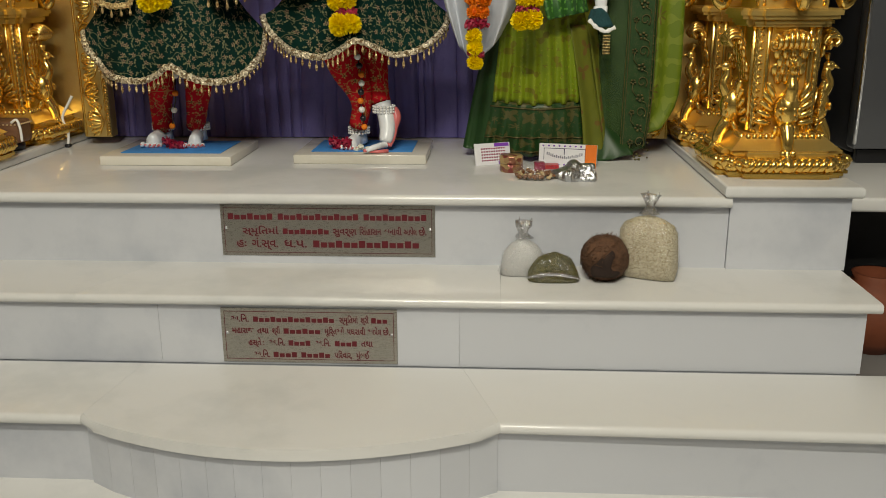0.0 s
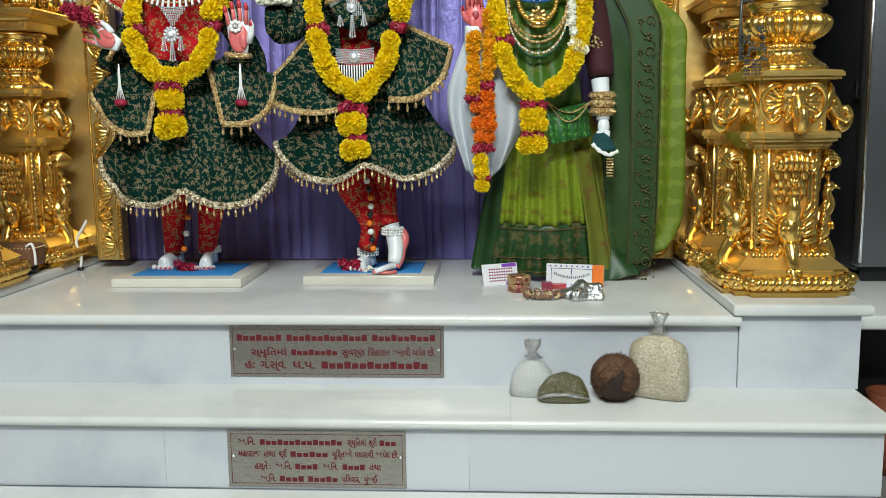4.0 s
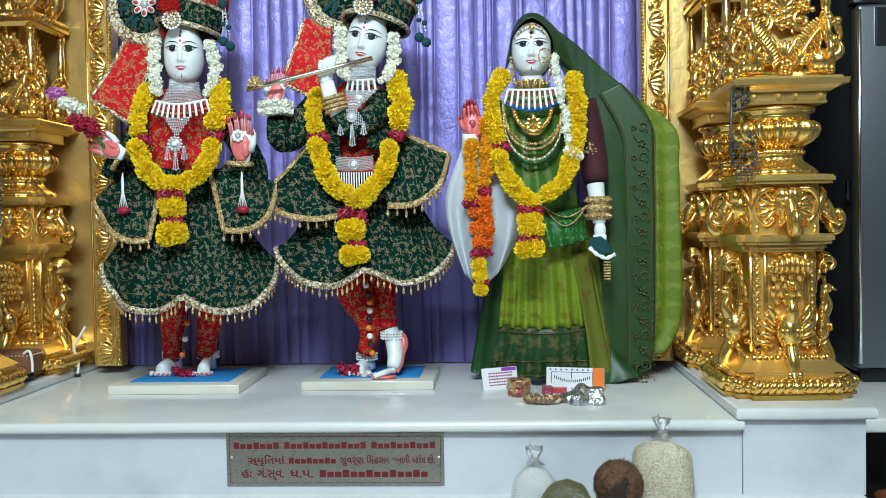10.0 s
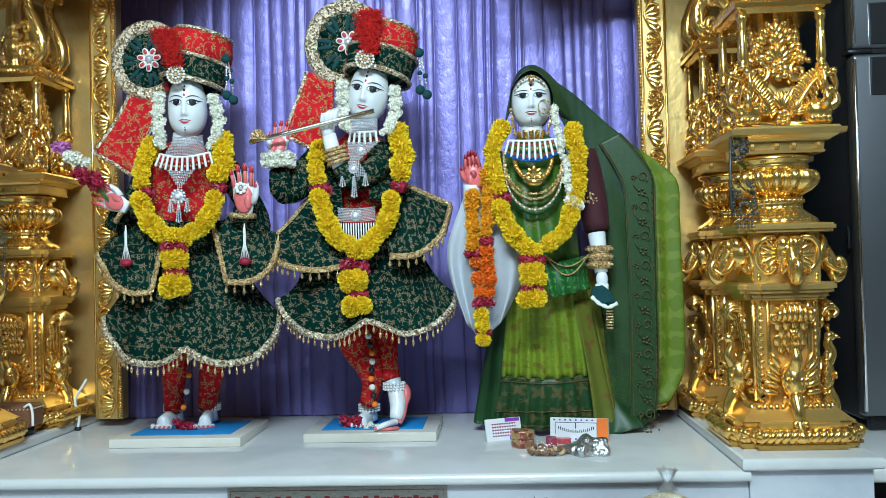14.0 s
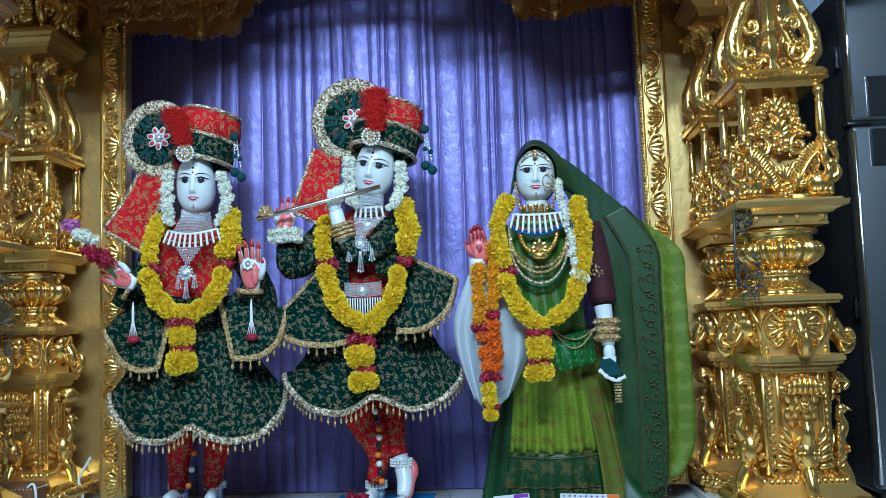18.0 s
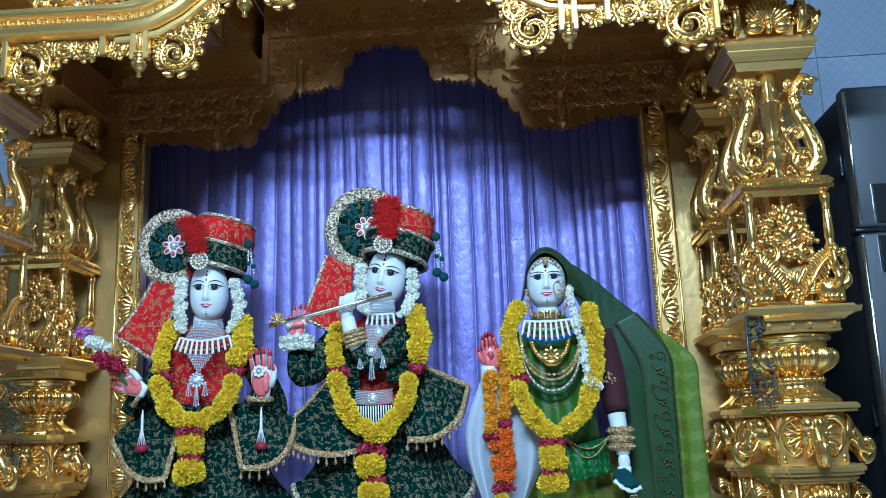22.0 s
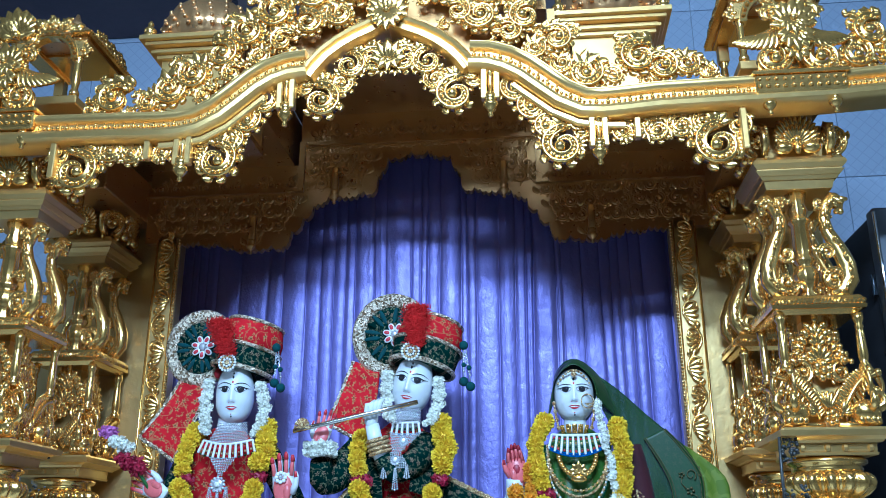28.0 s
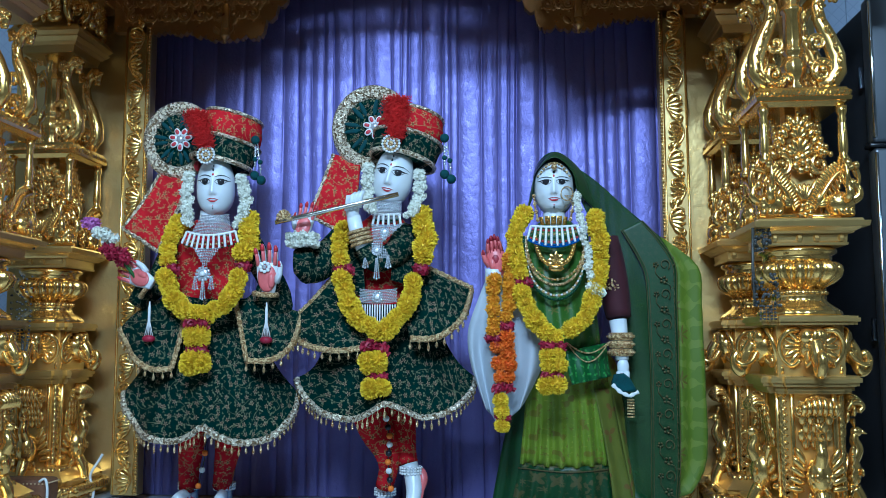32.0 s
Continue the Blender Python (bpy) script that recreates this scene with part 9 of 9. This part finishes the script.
def film(name, gloss):
    """Thin clear plastic: mostly see-through, with glints on its creases."""
    m, t, p = nodes(name)
    tr = t.nodes.new("ShaderNodeBsdfTransparent")
    gl = t.nodes.new("ShaderNodeBsdfGlossy")
    gl.inputs["Roughness"].default_value = 0.12
    b = t.nodes.new("ShaderNodeBump")
    b.inputs["Strength"].default_value, b.inputs["Distance"].default_value = 1.0, 0.012
    link(t, noise_tex(t, coords(t), 55, 5), b.inputs["Height"])
    link(t, b.outputs["Normal"], gl.inputs["Normal"])
    mx = t.nodes.new("ShaderNodeMixShader")
    mx.inputs[0].default_value = gloss
    link(t, tr.outputs[0], mx.inputs[1]), link(t, gl.outputs[0], mx.inputs[2])
    link(t, mx.outputs[0], t.nodes["Material Output"].inputs["Surface"])
    return m


def grain(name, colours, scale):
    m, t, p = nodes(name)
    vo = t.nodes.new("ShaderNodeTexVoronoi")
    vo.inputs["Scale"].default_value = scale
    link(t, coords(t), vo.inputs["Vector"])
    sep = t.nodes.new("ShaderNodeSeparateColor")
    link(t, vo.outputs["Color"], sep.inputs[0])
    link(t, ramp(t, sep.outputs[0], [(0.0, colours[0]), (0.5, colours[1]), (1.0, colours[2])]), p.inputs["Base Color"])
    p.inputs["Roughness"].default_value = 0.6
    inv = t.nodes.new("ShaderNodeMath")
    inv.operation = "SUBTRACT"
    inv.inputs[0].default_value = 1.0
    link(t, vo.outputs["Distance"], inv.inputs[1])
    bump(t, p, inv.outputs[0], 1.0, 0.004)
    return m


FILM = film("clear_plastic_film", 0.12)
KNOT = film("gathered_plastic", 0.45)
NUTS = simple("brown_nut_skin", (0.22, 0.09, 0.035), 0.45, vary=0.4, scale=60)
CASHEW = simple("cashew_cream", (0.62, 0.45, 0.24), 0.5, vary=0.15, scale=60)


def crumpled(cx, cy, cz, rx, ry, rz, seed, mi=0, amp=0.12, n=22, m=14):
    """A slack bag: a flattened lump with creases."""
    bm = bmesh.new()
    ball(bm, (0, 0, 0), 1.0, n, m, mi=mi, scale=(rx, ry, rz))
    for v in bm.verts:
        k = 1 + amp * noise.noise(Vector((v.co.x * 30 + seed, v.co.y * 30, v.co.z * 30))) * 2
        v.co = v.co * k
        v.co.z = max(v.co.z, -rz * 0.8)
        v.co += Vector((cx, cy, cz + rz * 0.8))
    return bm


nb = thing("bag_of_nuts", "clear plastic bag of almonds and cashews", "bag", (0.512, 0.19, TOP))
rng = random.Random(21)
for i in range(46):
    a, r = rng.uniform(0, 6.28), 0.05 * math.sqrt(rng.random())
    z = 0.008 + rng.random() * 0.024 * (1 - r / 0.055)
    cash = rng.random() < 0.35
    bm = bmesh.new()
    if cash:
        tube(bm, [(-0.008, 0, 0), (-0.003, 0.004, 0), (0.004, 0.004, 0), (0.009, -0.001, 0)], [0.0035, 0.005, 0.005, 0.003], 6)
    else:
        ball(bm, (0, 0, 0), 0.0085, 7, 5, scale=(1.15, 0.75, 0.6))
    ob = part("cashew" if cash else "almond", bm, CASHEW if cash else NUTS, nb, loc=(r * math.cos(a) * 1.05, r * math.sin(a) * 0.8, z))
    ob.rotation_euler = (rng.uniform(-1, 1), rng.uniform(-1, 1), rng.uniform(0, 6))
part("film", crumpled(0, 0, 0, 0.062, 0.05, 0.027, 3), FILM, nb, "clear plastic film")
FOIL = simple("crumpled_silver_foil", (0.55, 0.56, 0.58), 0.28, 0.95, vary=0.05, scale=95, bumpy=1.0, dist=0.006, detail=1.0)
fo = crumpled(0, 0, 0, 0.055, 0.045, 0.024, 9, 0, 0.4, 34, 22)
fb = thing("foil_packet", "crumpled silver foil packet", "packet", (0.622, 0.19, TOP))
part("foil", fo, FOIL, fb, smooth=False)

# ---- offerings on the upper step ----
GRAIN_W = grain("white_sugar_grain", [(0.74, 0.75, 0.75), (0.83, 0.83, 0.82), (0.9, 0.9, 0.89)], 420)
GRAIN_G = grain("green_mung_grain", [(0.06, 0.06, 0.01), (0.12, 0.11, 0.02), (0.2, 0.17, 0.04)], 330)
GRAIN_B = grain("beige_wheat_grain", [(0.5, 0.4, 0.25), (0.68, 0.59, 0.41), (0.8, 0.73, 0.56)], 300)


def sack(where, label, rows, mat, neck, seed, yaw=0.0):
    """A tied plastic bag: rows of (height, half width, half depth), a filled body, a clear film and a knot."""
    s = thing("grain_bag", label, "bag", where, group="bags of grain")
    s.rotation_euler = (0, 0, radians(yaw))

    def shell(grow, rows, amp):
        bm = bmesh.new()
        rings = []
        for z, w, d in rows:
            ring = []
            for i in range(28):
                a = 2 * math.pi * i / 28
                c, sn = math.cos(a), math.sin(a)
                k = 1 + amp * noise.noise(Vector((c * 2 + seed, sn * 2, z * 40)))
                ring.append(bm.verts.new(((w + grow) * k * math.copysign(abs(c) ** 0.7, c), (d + grow) * k * math.copysign(abs(sn) ** 0.8, sn), z)))
            rings.append(ring)
        return grid_faces(bm, rings)

    part("filling", shell(0, rows, 0.08), mat, s)
    top = rows[-1][0]
    part("film", shell(0.0035, [(max(0.001, z * 0.99), w, d) for z, w, d in rows] + [(top + 0.012, rows[-1][1] * 0.75, rows[-1][2] * 0.7), (neck, 0.008, 0.008)], 0.14), FILM, s, "clear plastic film")
    bm = shell(0.0, [(top + 0.006, 0.022, 0.014), (neck, 0.009, 0.009), (neck + 0.008, 0.014, 0.01), (neck + 0.016, 0.018, 0.011), (neck + 0.03, 0.02, 0.006)], 0.6)
    for k in range(3):
        a = k * 2.1
        tube(bm, [(0.006 * math.cos(a), 0.006 * math.sin(a), neck), (0.016 * math.cos(a), 0.01 * math.sin(a), neck + 0.018), (0.02 * math.cos(a), 0.012 * math.sin(a), neck + 0.036)], [0.002, 0.004, 0.001], 5)
    part("knot", bm, KNOT, s, "gathered plastic neck")
    return s


sack((0.776, -0.085, T2), "clear plastic bag of beige wheat grain tied with a knot", [(0.0, 0.064, 0.018), (0.003, 0.07, 0.026), (0.03, 0.073, 0.038), (0.075, 0.072, 0.04), (0.115, 0.069, 0.034), (0.135, 0.06, 0.026), (0.147, 0.036, 0.018), (0.153, 0.014, 0.01)], GRAIN_B, 0.178, 2, -24)
sack((0.475, -0.072, T2), "small clear plastic bag of white sugar grain", [(0.0, 0.05, 0.024), (0.004, 0.055, 0.03), (0.03, 0.053, 0.034), (0.06, 0.044, 0.028), (0.078, 0.03, 0.018), (0.088, 0.014, 0.009)], GRAIN_W, 0.108, 7)
gb = thing("grain_bag", "clear plastic bag of green mung grain lying on a step", "bag", (0.548, -0.115, T2), group="bags of grain")


def dome(w, d, h, grow):
    bm = ball(bmesh.new(), (0, 0, 0), 1.0, 32, 20, scale=(1, 1, 1))
    for v in bm.verts:
        x, y, z = v.co
        r = math.hypot(x, y)
        k = 1 + 0.05 * noise.noise(Vector((x * 3, y * 3, z * 3)))
        v.co = Vector(((w + grow) * x * k, (d + grow) * y * k, max(0.0008, (h + grow) * z * k if z > 0 else 0.0008)))
        if v.co.y < -d * 0.55:
            v.co.y = -d * 0.55 + (v.co.y + d * 0.55) * 0.3
    return bm


part("filling", dome(0.062, 0.045, 0.068, 0.0), GRAIN_G, gb)
part("film", dome(0.062, 0.045, 0.068, 0.003), FILM, gb, "clear plastic film")
part("seam", tube(bmesh.new(), [(-0.062, -0.03, 0.014), (-0.03, -0.036, 0.024), (0.0, -0.038, 0.026), (0.03, -0.036, 0.022), (0.062, -0.03, 0.012)], [0.003, 0.005, 0.004, 0.005, 0.003], 6), KNOT, gb, "shiny plastic fold")
COIR = simple("brown_coconut_fibre", (0.11, 0.05, 0.025), 0.85, vary=0.5, scale=120, bumpy=0.6, dist=0.004)
COIR_DARK = simple("dark_coconut_fibre", (0.025, 0.012, 0.008), 0.9, vary=0.4, scale=120)
cn = thing("coconut", "husked brown coconut with loose fibres and dark eye", "coconut", (0.672, -0.095, T2))
bm = ball(bmesh.new(), (0, 0, 0), 1.0, 30, 20, scale=(0.058, 0.062, 0.056))
for v in bm.verts:
    v.co *= 1 + 0.05 * noise.noise(v.co * 60)
    v.co.z = max(v.co.z, -0.052)
    v.co.z += 0.052
part("shell", bm, COIR, cn)
bm = bmesh.new()
for i in range(900):
    zc = rng.uniform(-0.9, 1)
    a = rng.uniform(0, 6.283)
    s = math.sqrt(1 - zc * zc)
    d = Vector((s * math.cos(a) * 0.058, s * math.sin(a) * 0.062, zc * 0.055 + 0.052))
    e = Vector((-math.sin(a) * rng.choice((-1, 1)), math.cos(a), rng.uniform(-0.9, 0.9))) * 0.008 + Vector((s * math.cos(a), s * math.sin(a), zc)) * 0.0015
    tube(bm, [d, d + e * 0.5, d + e], [0.0011, 0.0009, 0.0004], 3)
part("fibre", bm, COIR, cn)["kind"] = "stuff"
bm = crumpled(-0.006, -0.046, 0.02, 0.03, 0.02, 0.03, 5, 0, 0.45)
part("dark_eye", bm, COIR_DARK, cn, "dark fibrous end")

# ---- steel refrigerator on the side shelf ----
FRIDGE_SIDE = simple("dark_grey_painted_steel", (0.03, 0.03, 0.033), 0.4, vary=0.1, scale=6, bumpy=0.02)
FRIDGE_DOOR = simple("brushed_grey_steel_door", (0.17, 0.178, 0.195), 0.36, 0.8, vary=0.06, scale=5, bumpy=0.02)
CHROME = simple("bright_edge_trim", (0.8, 0.82, 0.85), 0.12, 1.0, vary=0.03)
HANDLE_BLACK = simple("black_plastic", (0.012, 0.012, 0.014), 0.35, vary=0.2)
fr = thing("refrigerator", "grey steel refrigerator with dark sides and recessed handles", "refrigerator", (1.5, 0.6, 0.505))
part("body", box(bmesh.new(), 0.015, 0.72, 0.065, 0.72, 0.03, 1.645, 0.01, seg=3), FRIDGE_SIDE, fr, "dark grey cabinet", autosmooth=40)
for x in (0.06, 0.66):
    for y in (0.1, 0.66):
        part("foot", lathe(bmesh.new(), [(0.02, 0), (0.02, 0.02), (0.012, 0.022), (0.012, 0.035)], x, y, 0, 14), HANDLE_BLACK, fr)
part("plinth", box(bmesh.new(), 0.03, 0.7, 0.04, 0.064, 0.002, 0.045, 0.003), HANDLE_BLACK, fr, smooth=False)
for z0, z1 in ((0.05, 1.165), (1.18, 1.65)):
    d = part("door", box(bmesh.new(), 0.0, 0.73, 0.0, 0.06, z0, z1, 0.012, seg=4), FRIDGE_DOOR, fr, "grey steel door", autosmooth=40)
    part("edge_trim", box(bmesh.new(), 0.001, 0.012, -0.004, 0.012, z0 + 0.015, z1 - 0.015, 0.003), CHROME, d)
    za, zb = (z1 - 0.13, z1 - 0.012) if z1 < 1.2 else (z0 + 0.012, z0 + 0.14)
    part("handle_recess", box(bmesh.new(), 0.055, 0.16, -0.003, 0.004, za, zb, 0.002), HANDLE_BLACK, d, smooth=False)
    part("recess_rim", box(bmesh.new(), 0.05, 0.055, -0.004, 0.003, za, zb, 0.001), CHROME, d, smooth=False)
    part("label_tag", box(bmesh.new(), -0.002, 0.013, 0.08, 0.092, (z0 + z1) / 2 - 0.04, (z0 + z1) / 2 + 0.03), CHROME, fr, smooth=False)
part("gasket", box(bmesh.new(), 0.004, 0.724, 0.006, 0.06, 1.1655, 1.1795), HANDLE_BLACK, fr, smooth=False)
part("hinge", box(bmesh.new(), -0.012, 0.06, 0.0, 0.05, 1.1665, 1.179, 0.002), HANDLE_BLACK, fr)
CLAY = simple("terracotta_clay", (0.2, 0.05, 0.02), 0.7, vary=0.2)
tagged(part("clay_pot", lathe(bmesh.new(), [(0.06, 0), (0.11, 0.05), (0.125, 0.12), (0.1, 0.19), (0.06, 0.215), (0.07, 0.235), (0.06, 0.236), (0.04, 0.2)], 1.52, 0.36, 0.0, 28), CLAY), "terracotta clay pot in the dark recess", "pot")

# ---- small things on the pedestals ----
WICKER = simple("brown_leather_case", (0.17, 0.075, 0.035), 0.55, vary=0.3, scale=90, bumpy=0.4)
bx = thing("leather_case", "worn brown leather case with stitched edge and white handle", "case", (-1.12, 0.44, SLAB + 0.024))
part("body", box(bmesh.new(), -0.1, 0.1, -0.045, 0.045, 0.0, 0.07, 0.012, seg=3), WICKER, bx, autosmooth=40)
bm = bmesh.new()
beads(bm, [(-0.095 + 0.19 * i / 16, -0.046, 0.058) for i in range(17)] + [(0.101, -0.04 + 0.08 * i / 8, 0.058) for i in range(9)], 0.003)
part("stitching", bm, CASHEW, bx)["kind"] = "stuff"
part("handle", tube(bmesh.new(), smooth_line([(0.085, -0.047, 0.065), (0.104, -0.05, 0.074), (0.112, -0.05, 0.05), (0.113, -0.05, 0.01)], 5), 0.004, 8), PEARL, bx, "white cord handle")
tagged(part("black_tray", lathe(bmesh.new(), [(0.06, 0), (0.072, 0.004), (0.075, 0.02), (0.068, 0.024), (0.03, 0.0235)], -1.1, 0.435, SLAB, 26, sy=0.62), HANDLE_BLACK), "small black oval stand under a leather case", "tray")
cb = thing("white_cable", "white cable hanging down from a gilded column", "cable", (-0.99, 0.66, TOP))
part("cord", tube(bmesh.new(), smooth_line([(-0.01, 0.0, 0.003), (-0.004, 0.0, 0.05), (-0.012, -0.01, 0.1), (0.02, -0.02, 0.15), (0.032, -0.02, 0.17)], 6), 0.0045, 8), PEARL, cb)
part("plug", box(bmesh.new(), -0.018, 0.0, -0.008, 0.01, 0.0, 0.012, 0.003), HANDLE_BLACK, cb)
TARNISH = simple("tarnished_silver_filigree", (0.09, 0.087, 0.08), 0.4, 0.4, vary=0.7, scale=200)
hg = thing("hanging_ornament", "tarnished silver filigree ornament hanging beside a column", "ornament", (1.005, 0.1, 1.36))
part("chain", tube(bmesh.new(), [(-0.01, 0, 0.0), (-0.014, 0, -0.1), (-0.012, 0, -0.2)], 0.004, 6), TARNISH, hg)
bm = bmesh.new()
rng = random.Random(5)
for i in range(120):
    w = rng.choice(((0.012, -0.03, 0.02), (0.018, -0.16, 0.03)))
    ball(bm, (w[0] + rng.uniform(-1, 1) * w[2], rng.uniform(-0.008, 0.008), w[1] + rng.uniform(-1, 1) * w[2] * 1.4), rng.uniform(0.003, 0.006), 5, 4)
part("filigree", bm, TARNISH, hg)["kind"] = "stuff"
for k in range(5):
    bm = bmesh.new()
    beads(bm, [(0.0 + 0.009 * k, -0.004, -0.2 - 0.008 * j) for j in range(5)], 0.0036)
    part("drop_string", bm, TARNISH, hg)
bs = thing("bead_string", "long looped string of grey beads beside a column", "beads", (-1.095, 0.325, 1.352))
for dx, L in ((0.0, 0.3), (0.018, 0.34), (0.034, 0.31)):
    bm = bmesh.new()
    for j in range(44):
        t = j / 43 * math.pi
        ball(bm, (dx + 0.014 * math.cos(t), 0, -L * math.sin(t) ** 0.5), 0.0042, 5, 4)
    part("strand", bm, TARNISH, bs)["kind"] = "stuff"

# ---- wall tiles, the last and plainest pieces ----
tile_mesh = mesh_from("tile", box(bmesh.new(), -0.2985, 0.2985, -0.008, 0.006, -0.2235, 0.2235, 0.0015), False)
tile_mesh.materials.append(TILE)
for i in range(12):
    for k in range(7):
        ob = new("tile", tile_mesh)
        ob.parent, ob.location = wall_north, (-3.3 + 0.6 * i, 1.6, 1.1 + 0.45 * k)
